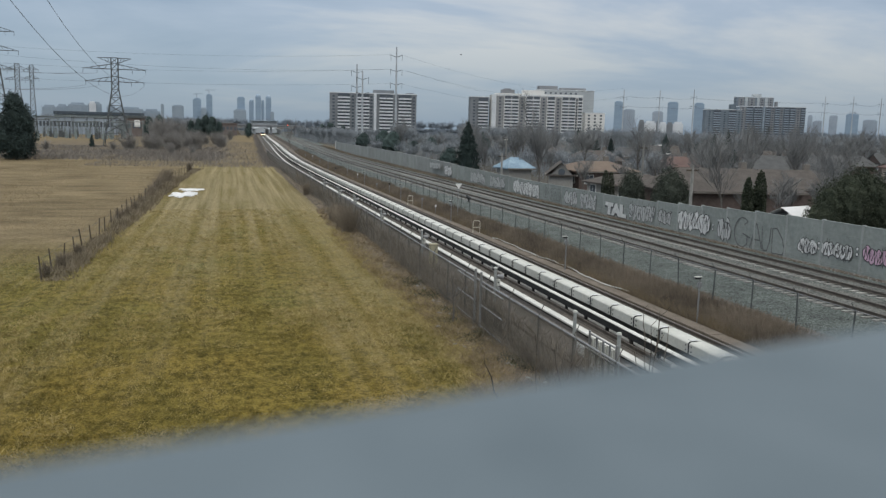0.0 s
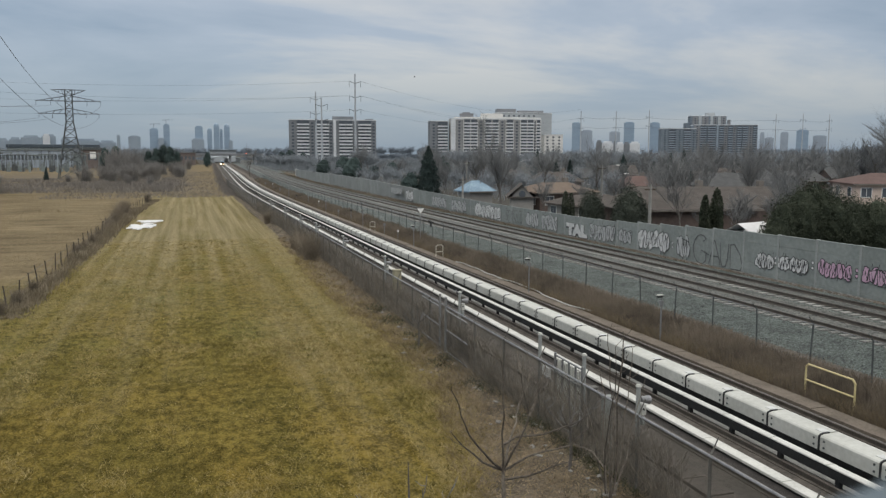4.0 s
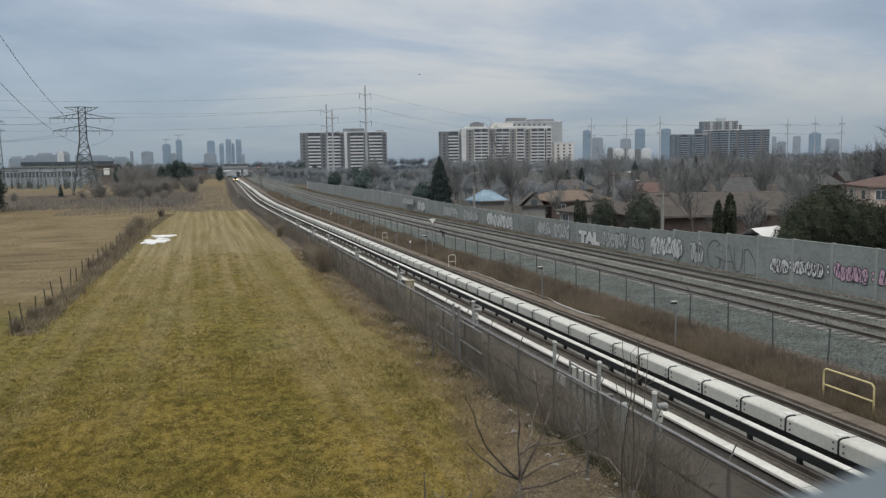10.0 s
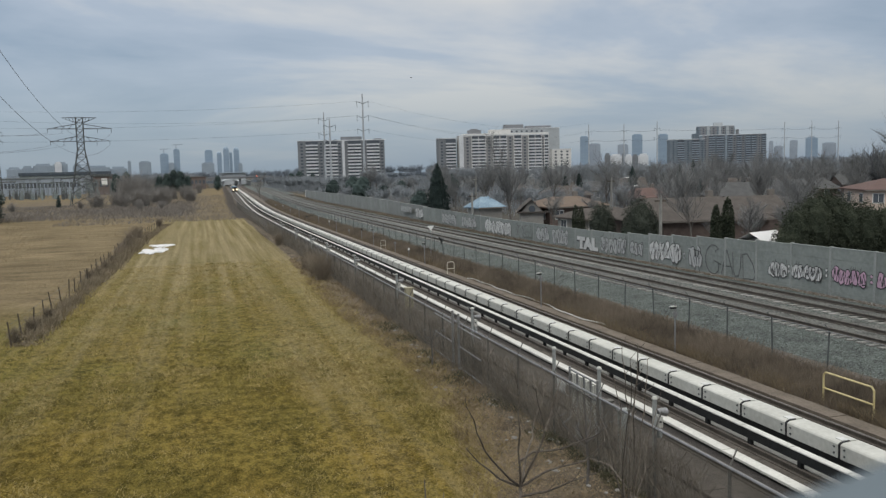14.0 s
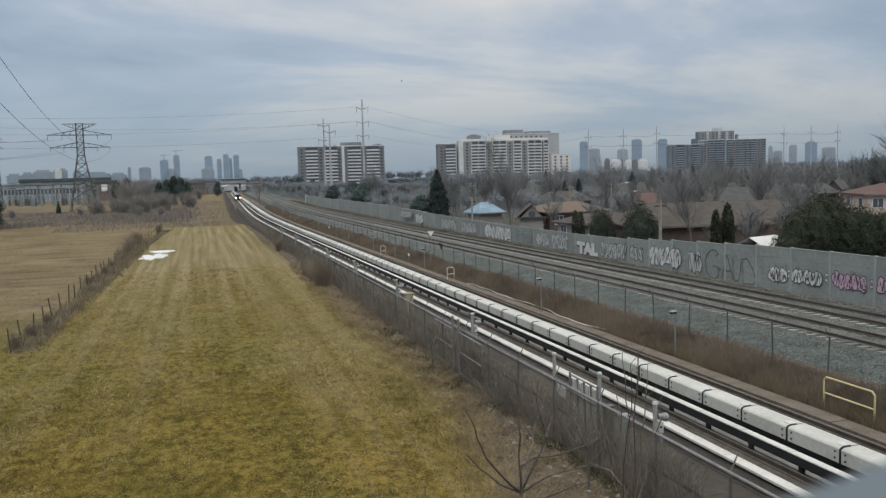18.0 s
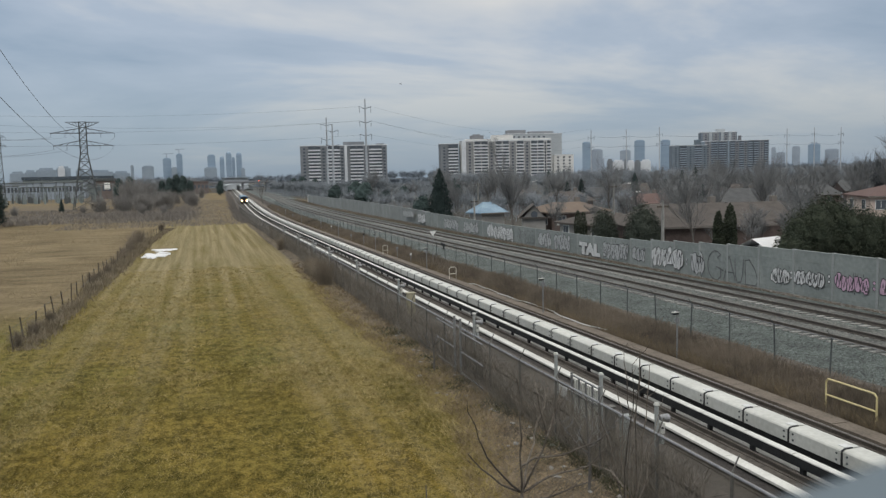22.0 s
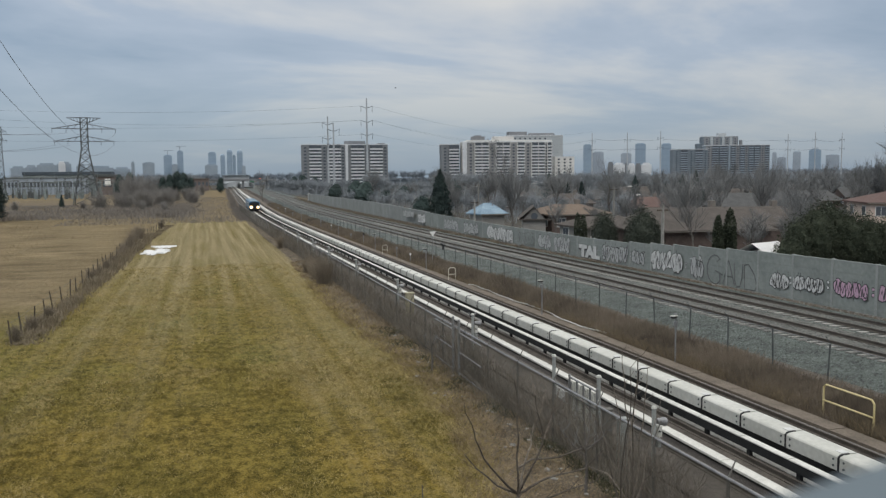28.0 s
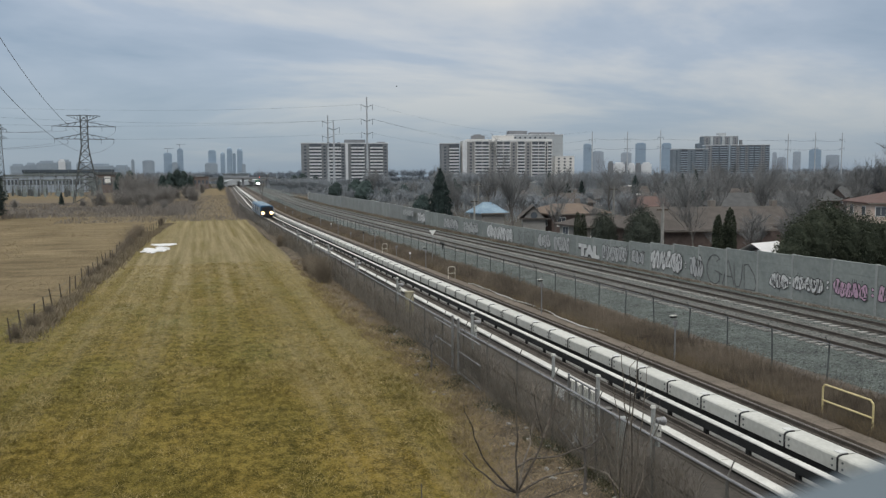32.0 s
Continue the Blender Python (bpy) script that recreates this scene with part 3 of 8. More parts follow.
# ------------------------------------------------------------------ light railway
def light_rail_track(offset, label):
    t = thing("light_rail_track", label, "railway track", kind="structure")
    for s in (-0.72, 0.72):
        part("rail", ribbon("rail", rail_profile(offset + s, 0.05), RT, YS, M_RAIL), M_RAIL, t, "rust-brown steel running rail")
    part("guard_beam", ribbon("guard_beam", rect(offset + 0.86, offset + 0.98, 0.05, 0.11), RT, YS, M_RAIL), M_RAIL, t)
    # flat near-black strip standing in for the dark gap along the plate
    part("plinth", ribbon("plinth", rect(offset - 0.70, offset - 0.15, 0.04, 0.062), RT, YS, M_DARKSTRIP), M_DARKSTRIP, t, "near-black strip beside the plate")
    part("pale_bed", ribbon("pale_bed", rect(offset + 1.12, offset + 1.62, 0.04, 0.066), RT, YS, M_TIE), M_TIE, t, "pale concrete strip under the power rail")
    # reaction plates, one after another along the middle of the track
    step = 3.0
    for i in range(60):
        y = 6 + i * step
        ys = [y + 0.015, y + step / 2, y + step - 0.015]
        part("reaction_plate", ribbon("reaction_plate", [(offset - 0.16, 0.13), (offset - 0.16, 0.188), (offset - 0.14, 0.2), (offset + 0.14, 0.2), (offset + 0.16, 0.188), (offset + 0.16, 0.13)], RT, ys, M_ALU), M_ALU, t, "pale aluminium reaction plate")
    far = part("reaction_plates", ribbon("reaction_plates", rect(offset - 0.16, offset + 0.16, 0.13, 0.2), RT, [y for y in YS if y > 186 - 1] , M_ALU), M_ALU, t)
    far["kind"] = "stuff"
    part("plate_bed", ribbon("plate_bed", rect(offset - 0.12, offset + 0.12, 0.05, 0.13), RT, YS, M_BLACK), M_BLACK, t)
    return t


light_rail_track(0.0, "light railway track with a pale aluminium plate between rusty rails")
light_rail_track(3.31, "second light railway track behind the white duct")


def power_rail():
    t = thing("power_rail", "black power rails under a row of white covers on short brackets", "power rail", kind="structure")
    x0 = 0.90
    part("conductor", ribbon("conductor", rect(x0, x0 + 0.08, 0.28, 0.53), RT, YS, M_BLACK), M_BLACK, t, "black insulated conductor rails")
    part("back_board", ribbon("back_board", rect(x0 + 0.09, x0 + 0.17, 0.24, 0.53), RT, YS, M_BLACK), M_BLACK, t)
    step, me = 1.92, None
    for i in range(130):
        y = 9.04 + i * step
        ys = [y + 0.02, y + step - 0.02]
        part("cover", ribbon("cover", [(x0 - 0.02, 0.525), (x0 - 0.02, 0.55), (x0 + 0.0, 0.56), (x0 + 0.18, 0.56), (x0 + 0.2, 0.55), (x0 + 0.2, 0.525)], RT, ys, M_ALU), M_ALU, t)
    part("covers", ribbon("covers", rect(x0 - 0.02, x0 + 0.2, 0.525, 0.56), RT, [y for y in YS if y > 249], M_ALU), M_ALU, t)["kind"] = "stuff"
    bm = box((-0.05, -0.07, 0.05), (0.05, 0.07, 0.27), 0.01)
    add_box(bm, (-0.10, -0.11, 0.05), (0.10, 0.11, 0.09), 0.01)
    add_box(bm, (-0.03, -0.04, 0.2), (0.22, 0.04, 0.3), 0.01)
    me = bm_mesh("bracket", bm, M_BLACK)
    for i in range(90):
        y = 8.75 + i * 1.92
        part("bracket", me, M_BLACK, t).location = (RT(y) + x0 + 0.08, y, 0)


def white_duct():
    t = thing("cable_duct", "row of white box covers with black joints along the track", "cable duct", kind="structure")
    x0, x1 = DUCT
    prof = [(x0, 0.42), (x0, 0.755), (x0 + 0.03, 0.79), (x0 + 0.10, 0.815), (x1 - 0.10, 0.83), (x1, 0.79), (x1, 0.42)]
    strap = [(x0 - 0.02, 0.42), (x0 - 0.02, 0.765), (x0 + 0.02, 0.812), (x0 + 0.10, 0.838), (x0 + 0.30, 0.844), (x0 + 0.30, 0.80), (x0 + 0.04, 0.76), (x0 + 0.02, 0.42)]
    tab = bm_mesh("tab", box((x0 + 0.14, 0.07, 0.80), (x0 + 0.36, 0.30, 0.838), 0.008), M_TRIMPOST)
    step = 1.88
    bolt = bm_mesh("bolt", tube((0, 0, 0), (-0.02, 0, 0), 0.03, sides=6), M_DARKSTEEL)
    for i in range(135):
        y = 8.43 + i * step
        seg = part("duct_cover", ribbon("duct_cover", prof, RT, [y + 0.03, y + step - 0.03], M_COVER), M_COVER, t, "white painted duct cover")
        part("joint_strap", ribbon("joint_strap", strap, RT, [y - 0.022, y + 0.022], M_BLACK), M_BLACK, t, "black rubber joint strap")
        if i < 22:
            part("tab", tab, M_TRIMPOST, seg, "bright white lifting tab").location = (RT(y + 0.15), y, 0)
            for dy, z in ((0.17, 0.52), (0.17, 0.68), (step - 0.17, 0.52), (step - 0.17, 0.68)):
                part("bolt", bolt, M_DARKSTEEL, seg).location = (RT(y + dy) + x0, y + dy, z)
    part("duct_covers", ribbon("duct_covers", prof, RT, [y for y in YS if y > 257], M_COVER), M_COVER, t)["kind"] = "stuff"
    part("duct_stand", ribbon("duct_stand", rect(x0 + 0.15, x1 - 0.15, 0.05, 0.42), RT, YS, M_BLACK), M_BLACK, t)


power_rail()
white_duct()


def walkway():
    t = thing("walkway", "narrow brown walkway slabs beside the far track", "walkway", kind="structure")
    for i in range(120):
        y = 5 + i * 2.4
        dz = 0.006 * math.sin(i * 2.3)
        part("slab", ribbon("slab", rect(4.45, 5.08, 0.02, 0.16 + dz), RT, [y + 0.012, y + 1.2, y + 2.388], M_PATH), M_PATH, t)
    part("slabs", ribbon("slabs", rect(4.45, 5.08, 0.02, 0.16), RT, [y for y in YS if y > 293], M_PATH), M_PATH, t)["kind"] = "stuff"


walkway()


# ------------------------------------------------------------------ railway with two tracks
def main_track(offset, label, count):
    t = thing("railway_track", label, "railway track", kind="structure")
    for s in (-0.755, 0.755):
        part("rail", ribbon("rail", rail_profile(offset + s, 0.34), GO, YS, M_RAIL), M_RAIL, t, "brown steel rail")
    part("crib_ballast", ribbon("crib_ballast", [(offset - 0.66, 0.30), (offset - 0.6, 0.339), (offset - 0.2, 0.352), (offset + 0.2, 0.352), (offset + 0.6, 0.339), (offset + 0.66, 0.30)], GO, YS, M_BALLAST2), M_BALLAST2, t, "ballast heaped between the rails")
    bm = bmesh.new()
    add_box(bm, (-1.3, -0.13, 0.14), (1.3, 0.13, 0.335), 0.025)
    me = bm_mesh("sleeper", bm, M_TIE)
    rest_v, rest_f = [], []
    for i in range(count):
        y = 16 + i * 0.56
        ob = part("sleeper", me, M_TIE, t)
        ob.matrix_basis = pose(GO(y) + offset + 0.03 * math.sin(i * 1.7), y, 0, 0, 0, 0.5 * math.sin(i * 2.1))
    y = 16 + count * 0.56
    while y < 420:
        i = len(rest_v)
        for dx in (-1.3, 1.3):
            for dy in (-0.13, 0.13):
                rest_v.append((GO(y) + offset + dx, y + dy, 0.335))
        rest_f.append((i, i + 2, i + 3, i + 1))
        y += 0.56
    part("sleepers", mesh_of("sleepers", rest_v, rest_f, M_TIE), M_TIE, t)["kind"] = "stuff"


main_track(0.0, "railway track with brown rails on pale concrete sleepers", 260)
main_track(3.75, "railway track beside the noise wall on concrete sleepers", 200)


# ------------------------------------------------------------------ noise wall
WALL_TOP = [(-60, 2.9), (36, 2.9), (41, 2.86), (44, 2.76), (47, 2.68), (50, 2.57), (53, 2.45), (56, 2.33), (60, 2.16), (66, 2.08), (90, 2.07), (105, 2.24), (116, 2.32), (122, 2.36),
            (137, 2.52), (161, 2.69), (194, 2.7), (237, 2.45), (263, 2.3)]


def wall_top(y):
    return float(np.interp(y, [k[0] for k in WALL_TOP], [k[1] for k in WALL_TOP]))


def noise_wall():
    t = thing("wall_noise_barrier", "long grey concrete noise barrier of panels between posts, sprayed with graffiti", "noise wall", kind="structure")
    pitch = 3.08
    rng = random.Random(12)
    for i in range(35):
        y = 9.43 + i * pitch
        a = math.degrees(math.atan2(WALL(y) - WALL(y + pitch), pitch))
        h = wall_top(y + pitch / 2) - 0.05
        bm = bmesh.new()
        k = 5
        for j in range(k):
            z0, z1 = -0.2 + (h + 0.2) * j / k, -0.2 + (h + 0.2) * (j + 1) / k
            d = rng.uniform(-0.004, 0.004)
            add_box(bm, (-0.06 + d, 0.07, z0), (0.06, pitch - 0.07, z1 - 0.006), 0.006)
        add_box(bm, (-0.072, 0.06, h - 0.02), (0.072, pitch - 0.06, h + 0.05), 0.01)
        part("panel", bm, M_WALL, t).matrix_basis = pose(WALL(y), y, 0, 0, 0, a)
        hp = max(wall_top(y - pitch / 2), wall_top(y + pitch / 2)) + 0.03
        part("post", box((-0.095, -0.085, -0.2), (0.095, 0.085, hp), 0.015), M_WPOST, t).matrix_basis = pose(WALL(y), y, 0, 0, 0, a)
    # the older stretch further off stands a little back
    y0 = 117.0
    part("post", box((-0.1, -0.09, -0.2), (0.1, 0.09, 2.42), 0.015), M_WPOST, t).matrix_basis = pose(WALL(y0), y0 + 0.2, 0)
    for i in range(41):
        y = y0 + 0.4 + i * 3.6
        h = wall_top(y + 1.8) + 0.03 * math.sin(i * 1.3)
        a = math.degrees(math.atan2(WALL(y) - WALL(y + 3.6), 3.6))
        bm = box((-0.12, 0, -0.2), (0.12, 3.58, h), 0.03)
        add_box(bm, (-0.15, 0.0, h - 0.09), (0.15, 3.58, h + 0.02), 0.02)
        part("panel", bm, M_OLDWALL, t).matrix_basis = pose(WALL(y) + 0.5, y, 0, 0, 0, a)
    part("end_post", box((-0.25, -0.25, -0.2), (0.25, 0.25, 2.5), 0.03), M_TRIMPOST, t, "white end post").matrix_basis = pose(WALL(265.2) + 0.5, 265.2, 0)
    return t


WALL_OB = noise_wall()


# ------------------------------------------------------------------ footbridge under the camera
def footbridge():
    t = thing("footbridge", "grey steel footbridge parapet and deck over the tracks", "bridge", pose(0, 0, 0, 0, 0, 15.6), kind="structure")
    part("parapet_cap", box((-14, 0.02, 7.40), (30, 0.182, 7.48), 0.012), M_CAP, t, "smooth blue-grey painted parapet cap")
    part("parapet_panel", box((-14, 0.04, 6.1), (30, 0.165, 7.40)), M_CAP, t)
    part("deck", box((-14, -2.6, 5.7), (30, 0.2, 6.0), 0.02), M_BED, t)
    part("rear_parapet", box((-14, -2.6, 6.0), (30, -2.45, 7.40), 0.02), M_CAP, t)
    for x in (-12, 28):
        part("pier", box((x - 0.5, -2.2, -0.3), (x + 0.5, -0.2, 5.7), 0.05), M_BED, t)


M_CAP = mat("parapet_paint", (0.098, 0.127, 0.148), (0.130, 0.163, 0.187), 3.0, 0.75, 0, 0.03)
footbridge()


# ------------------------------------------------------------------ track fence beside the field
def track_fence():
    t = thing("chain_link_fence", "grey chain-link fence with steel posts and top rail along the track", "fence", kind="structure")
    off = 0.0
    h = 1.79
    post = bm_mesh("post", add_tube(tube((0, 0, 0), (0, 0, h + 0.02), 0.035, sides=8), (0, 0, h), (0.17, 0, h + 0.36), 0.02, 0.014, sides=6), M_FPOST)
    for i in range(70):
        y = 7.9 + i * 2.65
        part("post", post, M_FPOST, t).matrix_basis = pose(FENCE(y) + off, y, 0, 1.2 * math.sin(i * 2.3), 0.8 * math.sin(i * 4.1), 0)
    ys = [y for y in YS if y < 420]
    part("top_rail", ribbon("top_rail", [(off + 0.03 * math.cos(a * 1.047), h + 0.03 * math.sin(a * 1.047)) for a in range(6)][::-1], FENCE, ys, M_STEEL), M_STEEL, t)
    part("mesh", ribbon("mesh", [(off + 0.04, 0.02), (off + 0.04, h)], FENCE, ys, M_LINK, False), M_LINK, t, "woven wire mesh")


def railway_fence():
    t = thing("chain_link_fence", "dark chain-link fence between the dry weeds and the ballast", "fence", kind="structure")
    off = 7.35
    h = 1.85
    post = bm_mesh("post", add_tube(tube((0, 0, 0), (0, 0, h + 0.02), 0.03, sides=8), (0, 0, h), (-0.2, 0, h + 0.25), 0.015, sides=6), M_DARKSTEEL)
    for i in range(80):
        y = 11.93 + i * 2.72
        part("post", post, M_DARKSTEEL, t).matrix_basis = pose(RT(y) + off, y, 0, 2.2 * math.sin(i * 2.1), 1.5 * math.sin(i * 3.7), 0)
    ys = [y for y in YS if y < 420]
    part("mesh", ribbon("mesh", [(off + 0.03, 0.02), (off + 0.03, h)], RT, ys, M_LINK2, False), M_LINK2, t)
    part("top_wire", ribbon("top_wire", rect(off - 0.012, off + 0.012, h - 0.012, h + 0.012), RT, ys, M_STEEL), M_STEEL, t)


track_fence()
railway_fence()


# ------------------------------------------------------------------ field fence, snow
def field_fence():
    t = thing("field_fence", "row of weathered wooden posts with sagging wire across the meadow", "fence")
    rng = random.Random(4)
    me = bm_mesh("post", tube((0, 0, -0.1), (0, 0, 1.2), 0.042, 0.034, 7), M_WOODPOST)
    y = 42.0
    segs = []
    last = None
    while y < 140:
        x = FIELD(y)
        ob = part("post", me, M_WOODPOST, t)
        ob.matrix_basis = pose(x, y, -0.02, rng.uniform(-6, 6), rng.uniform(-7, 7), 0) @ Matrix.Diagonal((1, 1, rng.uniform(0.8, 1.1), 1))
        if last:
            for z in (0.5, 0.95):
                segs.append((Vector((*last, z)), Vector((x, y, z)), 0.008, 0.008))
        last = (x, y)
        y += rng.choice((1.9, 2.2, 2.8, 3.4))
    part("wire", mesh_of("wire", *tubes_data(segs), M_DARKSTEEL), M_DARKSTEEL, t)


FIELD = smooth_line(FIELD_KNOTS)
field_fence()


def snow_patch(x, y, rx, ry, seed):
    n = 44
    bm = bmesh.new()
    ring = []
    for k in range(n):
        a = 2 * math.pi * k / n
        r = 0.92 + 0.75 * noise.noise((math.cos(a) * 1.4 + seed, math.sin(a) * 1.4, 0)) + 0.4 * noise.noise((math.cos(a) * 4 + seed, math.sin(a) * 4, 3))
        ring.append((math.cos(a) * r * rx, math.sin(a) * r * ry))
    lower = [bm.verts.new((a, b, 0.0)) for a, b in ring]
    upper = [bm.verts.new((a * 0.93, b * 0.93, 0.10)) for a, b in ring]
    for k in range(n):
        bm.faces.new((lower[k], lower[(k + 1) % n], upper[(k + 1) % n], upper[k]))
    bm.faces.new(upper)
    ob = new("snow_patch", bm_mesh("snow_patch", bm, M_SNOW))
    ob.location = (x, y, 0.0)
    tagged(ob, "patch of old white snow on the mown grass", "snow", "snow patches")


snow_patch(-5.25, 89.6, 1.45, 2.4, 1)
snow_patch(-4.55, 96.5, 1.35, 1.5, 6)
snow_patch(-4.5, 92.3, 0.7, 1.0, 9)


# ------------------------------------------------------------------ apartment blocks and towers
# brown brick shifted to blue-grey, with distance haze in the colour
M_BRICK = mat("haze_greyed_brick", (0.165, 0.182, 0.200), (0.228, 0.244, 0.262), 0.15, 0.9, bump=0)
M_SLATEWALL = mat("slate_grey_cladding", (0.140, 0.175, 0.208), (0.198, 0.236, 0.272), 0.15, 0.9, bump=0)
M_PALE = mat("pale_concrete", (0.55, 0.575, 0.60), (0.67, 0.695, 0.72), 0.1, 0.85, bump=0)
M_CREAM = mat("cream_render", (0.60, 0.60, 0.585), (0.70, 0.695, 0.675), 0.1, 0.85, bump=0)
M_GREYBLOCK = mat("grey_block", (0.20, 0.21, 0.225), (0.265, 0.275, 0.29), 0.1, 0.85, bump=0)
M_PANE = glass("dark_window", (0.09, 0.105, 0.125), 0.25)
# skyline glass with the haze of distance put into its blue
M_BLUEGLASS = mat("haze_paled_glass", (0.235, 0.315, 0.405), (0.295, 0.38, 0.47), 0.02, 0.4, 0, 0, own=True, stretch=(1, 1, 6))
M_BAY = mat("taupe_brick", (0.232, 0.238, 0.246), (0.302, 0.306, 0.312), 0.15, 0.9, bump=0)
# wall colour blued and lightened to carry distant haze
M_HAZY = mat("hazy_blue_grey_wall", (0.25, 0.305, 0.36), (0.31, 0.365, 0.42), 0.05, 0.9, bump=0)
M_FLANK = mat("pale_grey_panels", (0.36, 0.39, 0.41), (0.44, 0.47, 0.49), 0.1, 0.85, bump=0)
# grey walls lightened towards blue, haze painted into them
M_GREYTOWER = mat("haze_paled_grey", (0.29, 0.34, 0.40), (0.36, 0.41, 0.47), 0.03, 0.5, 0, 0, own=True)


def apartment(label, m, width, depth, height, columns, floor_h, wall, base=3.0, bay=None, front=None):
    """A slab block: columns are (from, to, kind) in parts of the width; b: balconies, w: windows, p: a plain pale pillar."""
    t = thing("apartment_building", label, "apartment building", m)
    front = front or M_PALE
    part("wall", box((0, 0, 0), (width, depth, height), 0.1), wall, t)
    part("roof", box((-0.3, -0.3, height), (width + 0.3, depth + 0.3, height + 0.7), 0.1), M_PALE, t)
    n = int((height - base) / floor_h)
    for a, b, kind in columns:
        x0, x1 = a * width, b * width
        if kind == "p":
            part("pillar", box((x0, -0.8, 0), (x1, 0.02, height + 0.5)), front, t)
            continue
        if kind == "b":
            rec = part("recess", box((x0, -0.06, base), (x1, 0.0, height - 0.2)), M_PANE, t)
            bal = bm_mesh("balcony", add_box(box((x0, -1.3, -0.12), (x1, 0.0, 0.06)), (x0, -1.3, 0.06), (x1, -1.16, 1.15)), front)
            for k in range(n):
                part("balcony", bal, front, t).location = (0, 0, base + k * floor_h)
            bays = max(1, int((x1 - x0) / 5.5))
            for k in range(1, bays):
                x = x0 + (x1 - x0) * k / bays
                part("divider", box((x - 0.13, -1.34, base), (x + 0.13, 0, height)), wall, t)
            for x in (x0, x1):
                part("fin", box((x - 0.15, -1.3, base), (x + 0.15, 0, height)), wall, t)
        else:
            w = x1 - x0
            if bay:
                part("bay", box((x0, -0.3, 0), (x1, 0.02, height - 0.5)), bay, t, "brown brick bay")
            k_n = max(1, int(w / 4.5))
            me = bm_mesh("window", box((-0.95, -0.05, 0), (0.95, 0.0, 1.5)), M_PANE)
            for k in range(n):
                for j in range(k_n):
                    part("window", me, M_PANE, t).location = (x0 + w * (j + 0.5) / k_n, -0.3 if bay else 0, base + k * floor_h + 0.8)
    return t


blk = apartment("twelve-storey brown brick apartment slab with white balconies", pose(79.1, 700, 0, 0, 0, -6), 72.8, 14, 34.5, [
    (0.0, 0.09, "w"), (0.09, 0.23, "b"), (0.23, 0.30, "w"), (0.30, 0.455, "b"), (0.455, 0.50, "w"), (0.505, 0.535, "p"),
    (0.57, 0.725, "b"), (0.725, 0.79, "w"), (0.79, 0.94, "b"), (0.94, 1.0, "w")], 2.75, M_BRICK)
part("penthouse", box((36.4, 3, 34.5), (54, 11, 38.0), 0.2), M_BRICK, blk)
part("penthouse", box((64.4, 3, 34.5), (70.7, 9, 36.2), 0.2), M_BRICK, blk)

blk = apartment("long cream apartment block with brown bays and white balconies", pose(220.7, 700, 0, 0, 0, -8), 81.4, 15, 37.2, [
    (0.0, 0.045, "p"), (0.047, 0.13, "w"), (0.135, 0.29, "b"), (0.292, 0.365, "w"), (0.37, 0.525, "b"), (0.53, 0.60, "w"), (0.605, 0.69, "b"),
    (0.692, 0.762, "w"), (0.767, 0.918, "b"), (0.92, 0.94, "w"), (0.945, 0.995, "b")], 2.75, M_CREAM, 3.0, M_BAY)
part("top_storey", box((3.8, 0.5, 37.9), (81.4, 14, 39.1), 0.2), M_CREAM, blk)
part("penthouse", box((9.1, 3, 39.1), (20.5, 11, 42.5), 0.3), M_GREYBLOCK, blk)
part("penthouse", box((11.4, 4, 42.5), (17.5, 9, 43.5), 0.2), M_GREYBLOCK, blk)
part("penthouse", box((28.2, 3, 39.1), (47.2, 11, 42.5), 0.3), M_CREAM, blk)
blk = apartment("narrow brown apartment wing with dark window bands", pose(203.9, 709, 0, 0, 0, -8), 16, 13.5, 35.3, [(0.0, 0.4, "w"), (0.42, 0.98, "b")], 2.75, M_BRICK)
blk = apartment("tall pale grey apartment block rising behind the cream one", pose(281.6, 749.6, 0, 0, 0, -8), 54.8, 16.5, 45.6, [(0.0, 0.72, "w")], 2.75, M_FLANK)
part("roof_room", box((1.5, 2.5, 46.3), (19.8, 12, 49.8), 0.3), M_GREYBLOCK, blk)
part("roof_room", box((22.8, 2.5, 46.3), (47.2, 12, 48.4), 0.3), M_GREYBLOCK, blk)
blk = apartment("low cream annex beside the apartment block", pose(307.4, 696.3, 0, 0, 0, -8), 18.3, 13.5, 23.9, [(0.05, 0.95, "w")], 2.9, M_CREAM)

blk = apartment("wide grey apartment complex with stepped wings", pose(554, 900, 0, 0, 0, -22), 42, 20, 37.5, [
    (0.02, 0.2, "w"), (0.22, 0.42, "b"), (0.44, 0.62, "w"), (0.64, 0.85, "b"), (0.86, 1.0, "w")], 2.75, M_SLATEWALL, 3.0, None, M_HAZY)
blk = apartment("wide grey apartment complex with balconies", pose(592, 888, 0, 0, 0, -22), 76, 20, 42.0, [
    (0.0, 0.1, "w"), (0.1, 0.2, "b"), (0.22, 0.34, "b"), (0.36, 0.385, "p"), (0.40, 0.47, "b"), (0.48, 0.53, "w"), (0.54, 0.61, "b"), (0.62, 0.66, "w"), (0.68, 0.75, "b"), (0.765, 0.84, "b"), (0.86, 0.92, "w"), (0.93, 0.99, "b")], 2.75, M_SLATEWALL, 3.0, M_GREYBLOCK, M_HAZY)
blk = apartment("upper grey slab with pale stripes over the complex", pose(609, 921, 0, 0, 0, -22), 44, 18, 54.5, [
    (0.05, 0.2, "w"), (0.22, 0.3, "p"), (0.32, 0.5, "w"), (0.55, 0.62, "p"), (0.64, 0.74, "w"), (0.76, 0.84, "p"), (0.86, 0.98, "w")], 2.75, M_SLATEWALL, 3.0, M_GREYBLOCK, M_FLANK)
